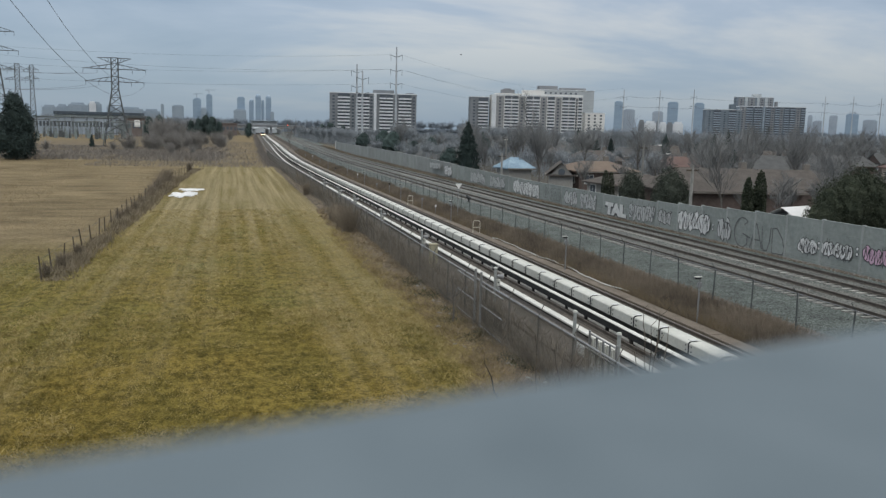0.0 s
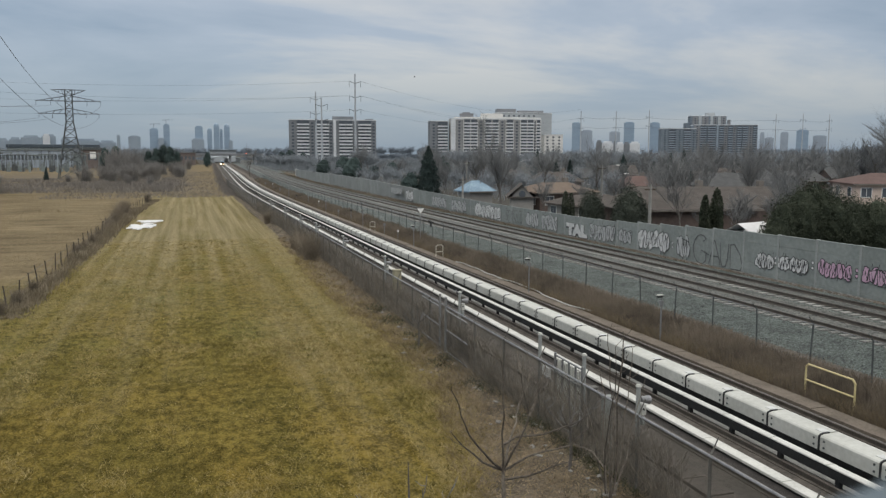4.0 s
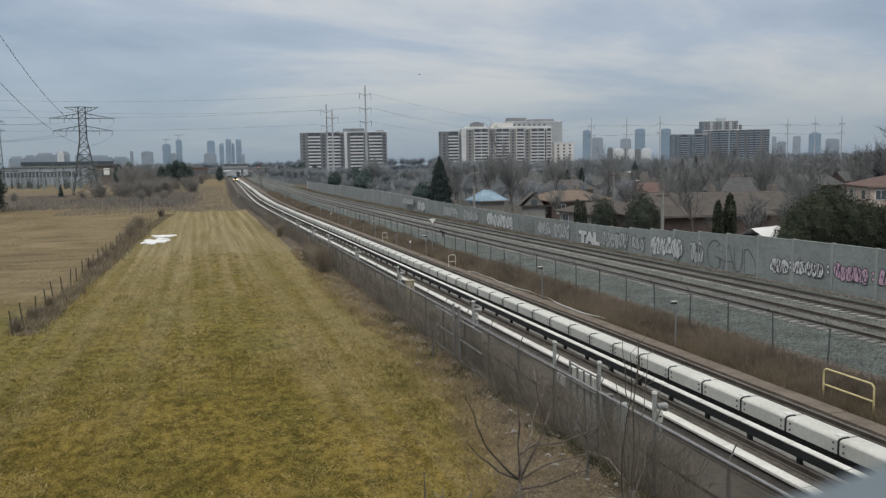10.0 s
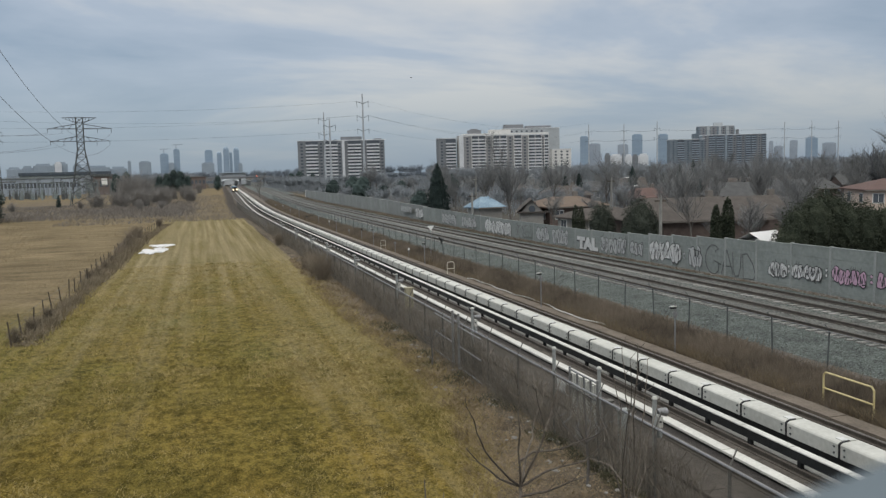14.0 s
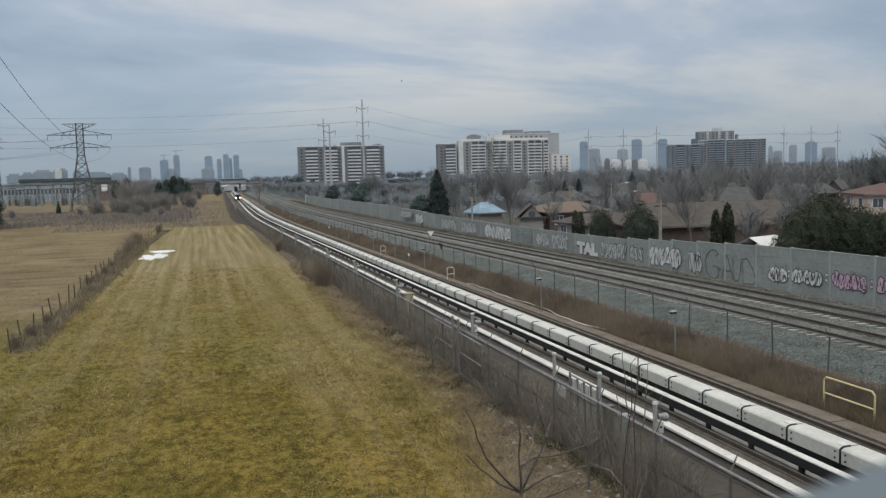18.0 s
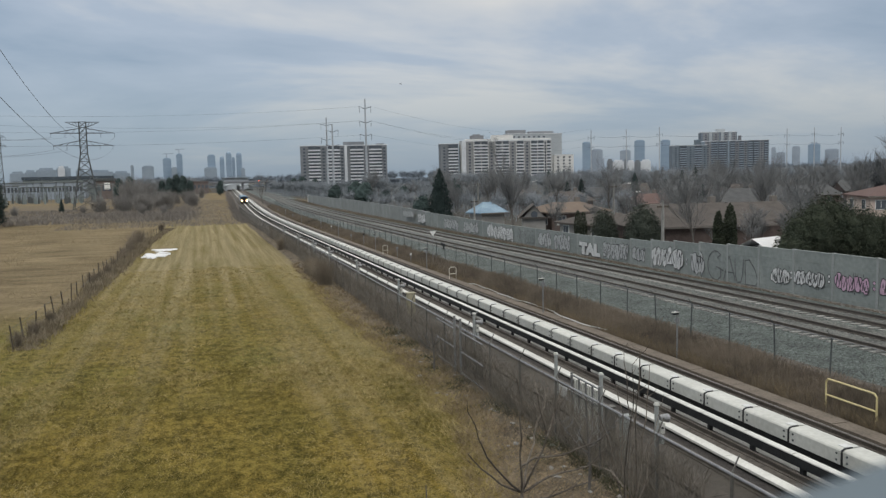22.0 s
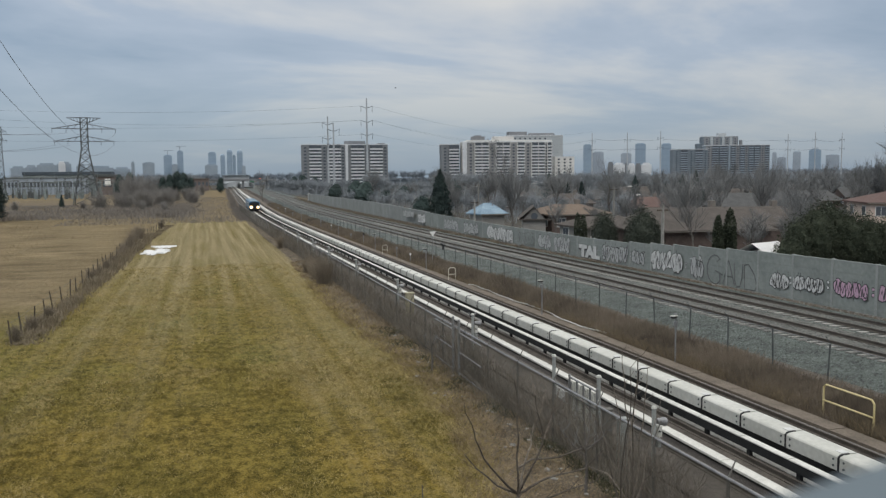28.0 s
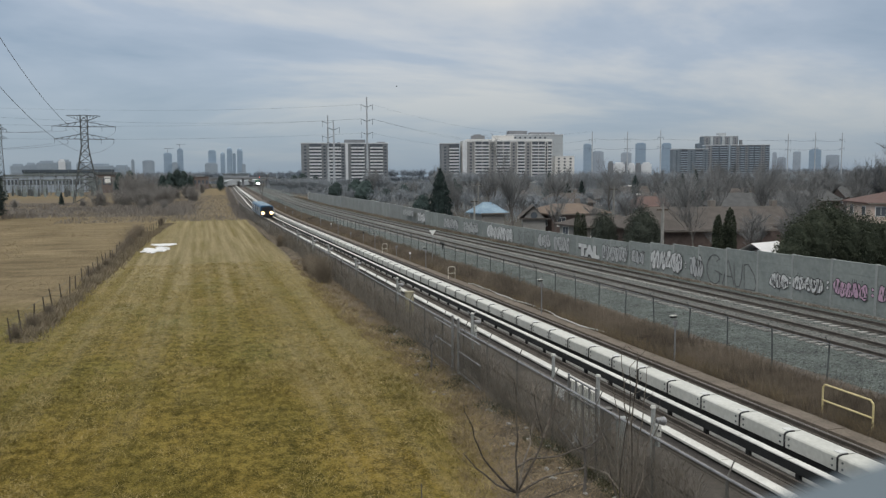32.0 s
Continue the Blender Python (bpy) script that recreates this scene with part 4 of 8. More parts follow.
part("lift_tower", box((20, 3, 54.5), (30, 14, 59.0), 0.3), M_FLANK, blk)
part("step_wing", box((-6, 1, 0), (0, 16, 46), 0.2), M_SLATEWALL, blk)
part("chimney", box((47, 3, 36), (50, 8, 50), 0.2), M_GREYBLOCK, blk)


def tower(x0, x1, y, z, material, label, dome=0.0):
    t = thing("tower", label, "tower", pose((x0 + x1) / 2, y, 0, 0, 0, -math.degrees(math.atan2(x0 + x1, 2 * y))), "skyline towers")
    w = (x1 - x0) * math.cos(math.atan2(x0 + x1, 2 * y))
    bm = box((-w / 2, -w / 2, 0), (w / 2, w / 2, z - dome), 0.4)
    part("body", bm, material, t)
    if dome:
        bm = bmesh.new()
        bmesh.ops.create_uvsphere(bm, u_segments=20, v_segments=10, radius=1, matrix=Matrix.Translation((0, 0, z - dome)) @ Matrix.Diagonal((w / 2, w / 2, dome, 1)))
        part("crown", bm, material, t)
    else:
        part("parapet", box((-w * 0.35, -w * 0.35, z), (w * 0.35, w * 0.35, z + 3), 0.3), material, t)
    return t


for x0, x1, z, d in ((15, 37, 80, 0), (49, 62, 78, 8), (67, 83, 92, 9), (84, 92, 72, 0), (96, 112, 90, 9), (-108, -85, 72, 0), (-71, -54, 84, 0)):
    tower(x0, x1, 2500, z, M_BLUEGLASS, "distant blue-grey glass tower with a rounded top" if d else "distant blue-grey glass tower", d)
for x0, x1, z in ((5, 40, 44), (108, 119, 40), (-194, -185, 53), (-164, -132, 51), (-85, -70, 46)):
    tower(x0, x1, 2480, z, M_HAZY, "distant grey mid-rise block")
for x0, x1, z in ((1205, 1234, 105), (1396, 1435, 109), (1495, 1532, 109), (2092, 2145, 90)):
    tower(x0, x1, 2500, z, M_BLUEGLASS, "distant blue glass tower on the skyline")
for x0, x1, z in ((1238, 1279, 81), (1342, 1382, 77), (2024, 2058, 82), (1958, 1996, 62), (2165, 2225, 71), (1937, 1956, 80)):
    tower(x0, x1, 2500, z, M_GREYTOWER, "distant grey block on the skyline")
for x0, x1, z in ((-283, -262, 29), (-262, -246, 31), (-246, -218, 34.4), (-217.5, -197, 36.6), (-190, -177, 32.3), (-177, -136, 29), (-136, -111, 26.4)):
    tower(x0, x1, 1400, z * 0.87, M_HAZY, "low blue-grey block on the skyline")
tower(-214, -204, 1390, 32, M_PALE, "low white block on the skyline")
for x0, x1, z, mm in ((673, 684, 27, M_BRICK), (684, 706, 25, M_PALE), (706, 712, 26, M_BRICK), (712, 726, 24, M_PALE), (726, 738, 24, M_BRICK), (738, 758, 25, M_PALE)):
    tower(x0, x1, 1300, z, mm, "white and brown mid-rise housing block")


def tower_crane(x, y, z):
    """A building crane standing on an unfinished tower."""
    t = thing("tower_crane", "thin building crane on top of a distant tower", "crane", pose(x, y, z), "cranes")
    part("mast", tube((0, 0, -0.3), (0, 0, 13), 0.5, 0.5, 4), M_DARKSTEEL, t)
    part("jib", tube((-8, 0, 12), (18, 0, 13), 0.45, 0.3, 4), M_DARKSTEEL, t)
    part("counterweight", box((-9, -1, 10.5), (-7, 1, 12.3), 0.1), M_GREYBLOCK, t)


tower_crane(-97, 2500, 75)
tower_crane(-63, 2500, 87)


# ------------------------------------------------------------------ power line: lattice pylon, masts, wires
def lattice(name, label, m, h, base, top, arms):
    """A four-legged lattice pylon; arms are (z, half-width, rise)."""
    t = thing(name, label, "pylon", m, "pylons")
    waist = h * 0.64
    th = 0.13

    def corner(z, sx, sy):
        w = base + (top - base) * min(z / waist, 1)
        return Vector((sx * w, sy * w, z))
    levels = [0, 0.22 * waist, 0.42 * waist, 0.58 * waist, 0.72 * waist, 0.86 * waist, waist]
    z = waist
    while z < h - 0.5:
        z += 1.9
        levels.append(min(z, h))
    for sx, sy in ((1, 1), (1, -1), (-1, 1), (-1, -1)):
        pts = [corner(z, sx, sy) for z in levels]
        part("leg", mesh_of("leg", *polytube(pts, [th] * len(pts), 4), M_DARKSTEEL), M_DARKSTEEL, t)
    segs = []
    for a, b in zip(levels, levels[1:]):
        for (sx, sy), (ux, uy) in (((1, 1), (1, -1)), ((1, -1), (-1, -1)), ((-1, -1), (-1, 1)), ((-1, 1), (1, 1))):
            segs += [(corner(a, sx, sy), corner(b, ux, uy), 0.07, 0.07), (corner(a, ux, uy), corner(b, sx, sy), 0.07, 0.07), (corner(b, sx, sy), corner(b, ux, uy), 0.06, 0.06)]
    part("bracing", mesh_of("bracing", *tubes_data(segs, 3), M_DARKSTEEL), M_DARKSTEEL, t)
    for z, half, rise in arms:
        for s in (-1, 1):
            tip = Vector((s * half, 0, z))
            segs = []
            for sy in (-1, 1):
                a, b = Vector((s * top, sy * top, z)), Vector((s * top, sy * top, z + rise))
                segs += [(a, tip, 0.09, 0.08), (b, tip, 0.08, 0.07)]
                for k in (0.25, 0.5, 0.75):
                    segs.append((a.lerp(tip, k), b.lerp(tip, max(0, k - 0.12)), 0.05, 0.05))
            part("crossarm", mesh_of("crossarm", *tubes_data(segs, 4), M_DARKSTEEL), M_DARKSTEEL, t)
            for k in (0.55, 0.98) if rise > 0 else ():
                p = Vector((s * half * k, 0, z))
                part("insulator", tube(p, p - Vector((0, 0, 1.2)), 0.06, 0.06, 6), M_DARKSTEEL, t, "string of grey insulator discs")
    return t


lattice("pylon", "grey steel lattice pylon with two pairs of crossarms", pose(-33, 262, 0, 0, 0, 4), 25.5, 3.6, 0.95, [(22.2, 8.7, 1.4), (18.6, 8.1, 1.4), (25.4, 4.6, -1.5)])
lattice("pylon", "tall grey lattice pylon beyond the meadow", pose(-74, 300, 0, 0, 0, 10), 38.5, 4.0, 1.1, [(35, 6, 1.5), (29, 7, 1.5), (23, 6, 1.5)])
lattice("pylon", "tall grey lattice pylon beyond the meadow", pose(-97, 430, 0, 0, 0, 10), 33, 3.6, 1.0, [(30, 5, 1.5), (25, 6, 1.5)])
lattice("pylon", "slender grey lattice pylon beyond the meadow", pose(-91, 431, 0, 0, 0, 10), 32.5, 1.6, 0.8, [(30, 3, 1.2), (26, 3, 1.2)])


def mast(x, y, h, arm_zs):
    t = thing("power_mast", "tall pale tapered steel power mast with short arms", "power mast", pose(x, y, 0), "power masts")
    part("pole", tube((0, 0, 0), (0, 0, h), 0.58, 0.26, 10), M_POLE, t)
    for z in arm_zs:
        for s in (-1, 1):
            bm = add_tube(tube((0, 0, z), (s * 2.6, 0, z + 1.0), 0.14, 0.09, 5), (s * 2.5, 0, z + 0.9), (s * 2.4, 0, z - 1.4), 0.08, 0.08, 5)
            part("arm", bm, M_DARKSTEEL, t)


mast(67.6, 350, 40.8, (36.6, 30.6, 25))
mast(54.5, 375, 34.8, (31, 24.5))
mast(52.5, 345, 30, (26.5, 20.5))
for x, h in ((277, 38.5), (306, 39), (334, 40.5), (448.5, 39), (474.5, 40), (500.5, 40)):
    mast(x, 560, h, (h - 6, h - 13))


def wire(name, a, b, sag, r=0.03, label="thin dark power line sagging between pylons"):
    a, b = Vector(a), Vector(b)
    pts = [a.lerp(b, k / 24) - Vector((0, 0, 4 * sag * (k / 24) * (1 - k / 24))) for k in range(25)]
    tagged(new(name, mesh_of(name, *polytube(pts, [r] * len(pts), 4), M_WIRE)), label, "power line", "power lines")


M_WIRE = mat("dark_cable", (0.06, 0.065, 0.07), (0.10, 0.105, 0.11), 1.0, 0.6, 0.2, 0)


def slung(x0, x1, z0, c, m, r=0.034):
    """A line between the near and the far pylon, lowest at y = m."""
    pts = [Vector((x0 + (x1 - x0) * k / 30, 262 - 222 * k / 30, z0 + c * (262 - 222 * k / 30 - m) ** 2)) for k in range(31)]
    tagged(new("power_line", mesh_of("power_line", *polytube(pts, [r] * len(pts), 4), M_WIRE)), "thick dark power line sagging between two pylons", "power line", "power lines")


lattice("pylon", "very tall grey lattice pylon beside the footbridge meadow", pose(-31, 40, 0, 0, 0, 0), 50, 4.5, 1.3, [(47, 8.5, 1.5), (36, 8.5, 1.5)])
slung(-24.6, -23.6, 16.2, 0.00123, 201)
slung(-25.2, -24.0, 12.9, 0.00101, 195)
for x in (-41.6, -37.4):
    wire("power_line", (x, 262, 21.0), (x - 26, 60, 24), 5, 0.03)
    wire("power_line", (x + 0.4, 262, 17.4), (x - 26, 60, 19), 5, 0.03)
for z0, z1, sag in ((36, 37.6, 4), (35.6, 31.6, 5), (30, 31.6, 4), (24, 25.6, 3)):
    wire("power_line", (-150, 330, z0), (65, 350, z1), sag, 0.024)
    wire("power_line", (70.2, 350, z1), (277, 560, z1 + 2), sag + 3, 0.024)
for a, b in ((279.4, 306), (308.6, 334), (336.6, 448), (451, 474), (477, 500)):
    wire("power_line", (a, 560, 34), (b, 560, 34), 1.0, 0.06)
    wire("power_line", (a, 560, 27), (b, 560, 27), 1.0, 0.06)


# ------------------------------------------------------------------ road overpass
def overpass():
    t = thing("road_overpass", "grey concrete road bridge over the railway", "bridge", pose(0, 575, 0, 0, 0, -1), kind="structure")
    part("deck", box((1, 0, 5.5), (47, 12, 6.2), 0.1), M_GREYBLOCK, t)
    part("parapet", box((1, -0.3, 6.1), (47, 0.05, 6.9), 0.05), M_GREYBLOCK, t)
    for x in (9, 25, 41):
        part("pier", box((x, 2, -0.3), (x + 1.4, 10, 5.5), 0.1), M_GREYBLOCK, t)
    for s in (-1, 1):
        # grassy ramps that carry the road up to the bridge
        x = 24 + s * 23
        v = [(x, -1, 5.5), (x, 13, 5.5), (x + s * 70, -1, -0.2), (x + s * 70, 13, -0.2), (x, -12, -0.2), (x, 24, -0.2), (x - s * 5, -1, -0.2), (x - s * 5, 13, -0.2)]
        part("ramp", mesh_of("ramp", v, [(0, 1, 3, 2), (0, 2, 4), (1, 5, 3), (0, 4, 6), (1, 7, 5), (0, 6, 7, 1)], M_VERGE), M_VERGE, t, "brown grass ramp of the road")
    s = thing("station_canopy", "pale arched station roofs beyond the overpass", "station", pose(24, 615, 0))
    for x0, x1, top in ((-8.5, 1.5, 4.9), (1.8, 11, 4.4)):
        v, f = [], []
        n = 10
        for k in range(n + 1):
            u = k / n
            z = top - 0.9 + 0.9 * math.sin(math.pi * u)
            for y in (0, 60):
                v += [(x0 + (x1 - x0) * u, y, z), (x0 + (x1 - x0) * u, y, z - 0.5)]
        for k in range(n):
            a = 4 * k
            f += [(a, a + 2, a + 6, a + 4), (a + 1, a + 5, a + 7, a + 3), (a, a + 4, a + 5, a + 1), (a + 2, a + 3, a + 7, a + 6)]
        part("roof", mesh_of("roof", v, f, M_FLANK), M_FLANK, s, "pale arched roof")
    for x in (-8, 1.5, 10.5):
        for y in range(2, 60, 8):
            part("column", box((x, y, -0.3), (x + 0.4, y + 0.4, 3.8)), M_FLANK, s)
    part("concourse", box((-8, 86, -0.3), (12, 130, 9.6), 0.4), M_FLANK, s, "pale station hall")
    part("concourse_roof", box((-9, 84, 9.6), (13, 132, 10.2), 0.3), M_HAZY, s)


overpass()


# ------------------------------------------------------------------ trains
M_TBLUE = mat("blue_train_paint", (0.022, 0.085, 0.160), (0.032, 0.112, 0.205), 0.6, 0.35, 0, 0, own=True)
M_TWHITE = mat("white_train_paint", (0.62, 0.64, 0.66), (0.72, 0.74, 0.75), 0.6, 0.4, 0, 0, own=True)
M_TROOF = mat("blue_grey_roof", (0.14, 0.22, 0.28), (0.19, 0.28, 0.35), 0.6, 0.5, 0, 0, own=True)
M_TDARK = mat("underframe_black", (0.012, 0.013, 0.015), (0.03, 0.03, 0.032), 2, 0.7, 0, 0, own=True)
M_TGREEN = mat("green_engine_paint", (0.05, 0.16, 0.09), (0.07, 0.21, 0.12), 0.6, 0.4, 0, 0, own=True)
M_HEAD = glow("warm_headlight", (1.0, 0.78, 0.46), 20.0)
# emission for a disc that imitates the warm glare round the bulbs
M_HALO = glow("headlight_halo", (1.0, 0.60, 0.26), 2.4)
M_HEADFAR = glow("white_headlight", (1.0, 0.95, 0.84), 36.0)
M_RED = glow("red_signal_lens", (1.0, 0.16, 0.08), 4.0)
M_LAMP = glow("white_street_lens", (1.0, 0.95, 0.85), 8.0)


def shell(w, h0, h1, l0, l1, r):
    """A car body: a rounded section carried along y."""
    prof = []
    for cx, cz, a0 in ((w - r, h1 - r, 0), (-w + r, h1 - r, 90), (-w + r * 0.5, h0 + r * 0.5, 180), (w - r * 0.5, h0 + r * 0.5, 270)):
        rr = r if cz > (h0 + h1) / 2 else r * 0.5
        for k in range(5):
            a = radians(a0 + k * 22.5)
            prof.append((cx + rr * math.cos(a), cz + rr * math.sin(a)))
    v, f, n = [], [], len(prof)
    for y, s in ((l0, 0.93), (l0 + 0.25, 1.0), (l1 - 0.25, 1.0), (l1, 0.93)):
        for x, z in prof:
            v.append((x * s, y, (z - 1.6) * s + 1.6))
    for i in range(3):
        for k in range(n):
            f.append((i * n + k, i * n + (k + 1) % n, (i + 1) * n + (k + 1) % n, (i + 1) * n + k))
    f.append(tuple(reversed(range(n))))
    f.append(tuple(range(3 * n, 4 * n)))
    return v, f


def light_rail_car(leading):
    t = thing("light_rail_car", "blue light railway car with dark windows" + (" and lit headlights" if leading else ""), "train", group="cars of the blue train")
    part("body", mesh_of("body", *shell(1.12, 0.40, 2.28, 0, 12.4, 0.30), M_TBLUE), M_TBLUE, t)
    part("roof", box((-0.78, 0.6, 2.25), (0.78, 11.8, 2.34), 0.04), M_TROOF, t, "pale blue-grey roof")
    part("underframe", box((-1.05, 0.3, 0.22), (1.05, 12.1, 0.47), 0.03), M_TDARK, t)
    for s in (-1, 1):
        x0, x1 = sorted((s * 1.105, s * 1.132))
        for y in (1.4, 5.0, 6.7, 10.2):
            part("window", box((x0, y, 1.25), (x1, y + 1.2, 1.85), 0.01), M_PANE, t)
        for y in (3.0, 8.4):
            part("door", box((x0, y, 0.5), (x1, y + 1.4, 1.95), 0.01), M_TWHITE, t, "pale double doors with glass")
    if leading:
        part("windscreen", box((-0.95, -0.03, 1.30), (0.95, 0.04, 2.0), 0.02), M_TDARK, t, "wide dark windscreen")
        part("bumper", box((-1.0, -0.12, 0.4), (1.0, 0.1, 0.75), 0.05), M_TDARK, t)
        part("front_panel", box((-1.02, -0.05, 0.72), (1.02, 0.03, 1.28), 0.02), M_TDARK, t, "black front panel round the headlights")
        part("destination_sign", box((-0.5, -0.035, 2.04), (0.5, 0.03, 2.16), 0.01), M_TDARK, t)
        for s in (-1, 1):
            hl = part("headlight", tube((s * 0.72, 0.03, 1.0), (s * 0.72, -0.08, 1.0), 0.30, 0.28, 14), M_HALO, t, "bright warm headlight with a glowing halo disc")
            part("bulb", tube((s * 0.72, -0.07, 1.0), (s * 0.72, -0.11, 1.0), 0.15, 0.13, 14), M_HEAD, hl)
    for y in (2.2, 10.2):
        bg = part("bogie", box((-0.95, y - 1.2, 0.15), (0.95, y + 1.2, 0.4), 0.05), M_TDARK, t)
        for s in (-0.72, 0.72):
            for dy in (-0.85, 0.85):
                part("wheel", tube((s - 0.06, y + dy, 0.28), (s + 0.06, y + dy, 0.28), 0.28, sides=16), M_TDARK, bg)
    return t


def engine():
    t = thing("locomotive", "green and white locomotive far off with lit headlights", "train")
    part("body", mesh_of("body", *shell(1.55, 0.9, 4.4, 0, 20, 0.4), M_TGREEN), M_TGREEN, t)
    part("nose", box((-1.5, -0.08, 1.0), (1.5, 0.2, 2.3), 0.05), M_TWHITE, t)
    part("windscreen", box((-1.2, -0.1, 2.9), (1.2, 0.1, 3.7), 0.03), M_PANE, t)
    part("underframe", box((-1.3, 0.3, 0.3), (1.3, 19.5, 0.95), 0.05), M_TDARK, t)
    # lenses are oversized so their glow takes in the lamps' flare
    part("headlight", tube((-0.3, 0.0, 2.35), (-0.3, -0.15, 2.35), 0.32, sides=12), M_HEADFAR, t)
    part("headlight", tube((0.3, 0.0, 2.35), (0.3, -0.15, 2.35), 0.32, sides=12), M_HEADFAR, t)
    for s in (-1, 1):
        part("ditch_light", tube((s * 0.8, 0.0, 1.75), (s * 0.8, -0.15, 1.75), 0.26, sides=12), M_HEADFAR, t)
    for y in (3.5, 16.5):
        bg = part("bogie", box((-1.2, y - 2, 0.2), (1.2, y + 2, 0.7), 0.05), M_TDARK, t)
        for s in (-0.74, 0.74):
            for dy in (-1.4, 0, 1.4):
                part("wheel", tube((s - 0.07, y + dy, 0.48), (s + 0.07, y + dy, 0.48), 0.48, sides=16), M_TDARK, bg)
    return t


def coach():
    t = thing("railway_coach", "green and white double-deck coach far off", "train")
    part("body", mesh_of("body", *shell(1.5, 0.5, 4.7, 0, 25, 0.45), M_TWHITE), M_TWHITE, t)
    for s in (-1, 1):
        x0, x1 = sorted((s * 1.49, s * 1.515))
        part("stripe", box((x0, 0.5, 1.0), (x1, 24.5, 1.6)), M_TGREEN, t)
        for z in (1.7, 3.3):
            part("window_band", box((x0, 1.5, z), (x1, 23.5, z + 0.8)), M_PANE, t)
    for y in (3.5, 21.5):
        part("bogie", box((-1.2, y - 1.6, 0.1), (1.2, y + 1.6, 0.6), 0.05), M_TDARK, t)
    return t


CARS = [light_rail_car(i == 0) for i in range(2)]
ENGINE = engine()
COACHES = [coach() for i in range(3)]


def bird():
    t = thing("bird", "small dark bird gliding far off in the sky", "bird")
    bm = bmesh.new()
    bmesh.ops.create_uvsphere(bm, u_segments=10, v_segments=8, radius=1, matrix=Matrix.Diagonal((0.06, 0.2, 0.06, 1)))
    part("body", bm, M_TDARK, t)
    for s in (-1, 1):
        v = [(0, 0.08, 0.01), (0, -0.10, 0.01), (s * 0.26, -0.04, 0.07), (s * 0.46, -0.12, 0.05), (s * 0.24, 0.08, 0.07),
             (0, 0.08, -0.01), (0, -0.10, -0.01), (s * 0.26, -0.04, 0.055), (s * 0.24, 0.08, 0.055)]
        part("wing", mesh_of("wing", v, [(0, 1, 2, 4), (2, 3, 4), (5, 8, 7, 6), (7, 8, 3)], M_TDARK), M_TDARK, t)
    return t


BIRD = bird()
TRAIN_Y = [(0, 501.2), (3, 481.0), (6, 459.8), (9, 435.8), (13, 396.3), (15, 372.3), (17, 344.4), (19, 313.6), (21, 281.9), (23, 250.1), (25, 220.3), (26.3, 203.0), (27.5, 189.5), (29, 172.7), (30, 163.1), (31, 154.4), (32, 146.2)]


def on_line(line, y, dx, length, z):
    """A car's pose: its front over the line at y, its tail over the line further back."""
    a, b = line(y) + dx, line(y + length) + dx
    return pose(a, y, z, 0, 0, math.degrees(math.atan2(a - b, length)))


def motions():
    for i, car in enumerate(CARS):
        walk(car, [(t, on_line(RT, y + 12.7 * i, 0.0, 12.4, 0.2)) for t, y in TRAIN_Y])
    for i, car in enumerate([ENGINE] + COACHES):
        back = 0 if i == 0 else 20.5 + 25.5 * (i - 1)
        walk(car, [(t, on_line(GO, y + back, 3.75, 20, 0.45)) for t, y in ((0, 1380), (8, 1250), (16, 1090), (24, 885), (28, 745), (32, 602))])
    walk(BIRD, [(t, pose(x, 150, z, 0, 0, 80)) for t, x, z in ((0, 41, 21.0), (6, 39.8, 22.2), (9, 39.4, 23.6), (13, 38.6, 24.6), (19, 36.2, 25.2), (23, 35.6, 24.3), (28, 34.4, 23.8), (32, 34.6, 23.9))])


# ------------------------------------------------------------------ plants
def join_data(list_of):
    v, f = [], []
    for a, b in list_of:
        k = len(v)
        v += a
        f += [tuple(i + k for i in q) for q in b]
    return v, f


def tree_data(seed, h, spread=0.55, twigs=5, side=4, level3=5, thick=1.0):
    """Segments of a bare tree: wood (trunk and limbs) and twigs."""
    rng = random.Random(seed)
    wood, fine = [], []

    def grow(p, d, length, r, level):
        steps = 4 if level == 0 else (3 if level < 2 else 4 - level)
        pts = [p]
        for k in range(steps):
            d = (d + Vector((rng.gauss(0, 0.12), rng.gauss(0, 0.12), 0.10 if level else 0.03))).normalized()
            q = pts[-1] + d * (length / steps)
            r0, r1 = r * (1 - 0.6 * k / steps), r * (1 - 0.6 * (k + 1) / steps)
            (wood if level < 2 else fine).append((pts[-1], q, r0, r1))
            pts.append(q)
        if level == 3:
            return
        for k in range((9, twigs, level3)[level]):
            a = rng.uniform(0.28 if level == 0 else 0.2, 1.0) * steps
            i = min(int(a), steps - 1)
            s = pts[i].lerp(pts[i + 1], a - i)
            w = rng.uniform(0, 2 * math.pi)
            o = Vector((math.cos(w), math.sin(w), 0))
            nd = (d * rng.uniform(0.5, 1.0) + o * rng.uniform(0.5, 1.0) * (spread + 0.25) + Vector((0, 0, 0.25))).normalized()
            grow(s, nd, length * rng.uniform(0.42, 0.68), r * rng.uniform(0.33, 0.5), level + 1)
    grow(Vector((0, 0, -0.1)), Vector((0, 0, 1)), h * 0.62, h * 0.017 * thick, 0)
    fine = [(p, q, max(a, 0.014 * thick), max(b, 0.008 * thick)) for p, q, a, b in fine]
    return tubes_data(wood, side), tubes_data(fine, 3)


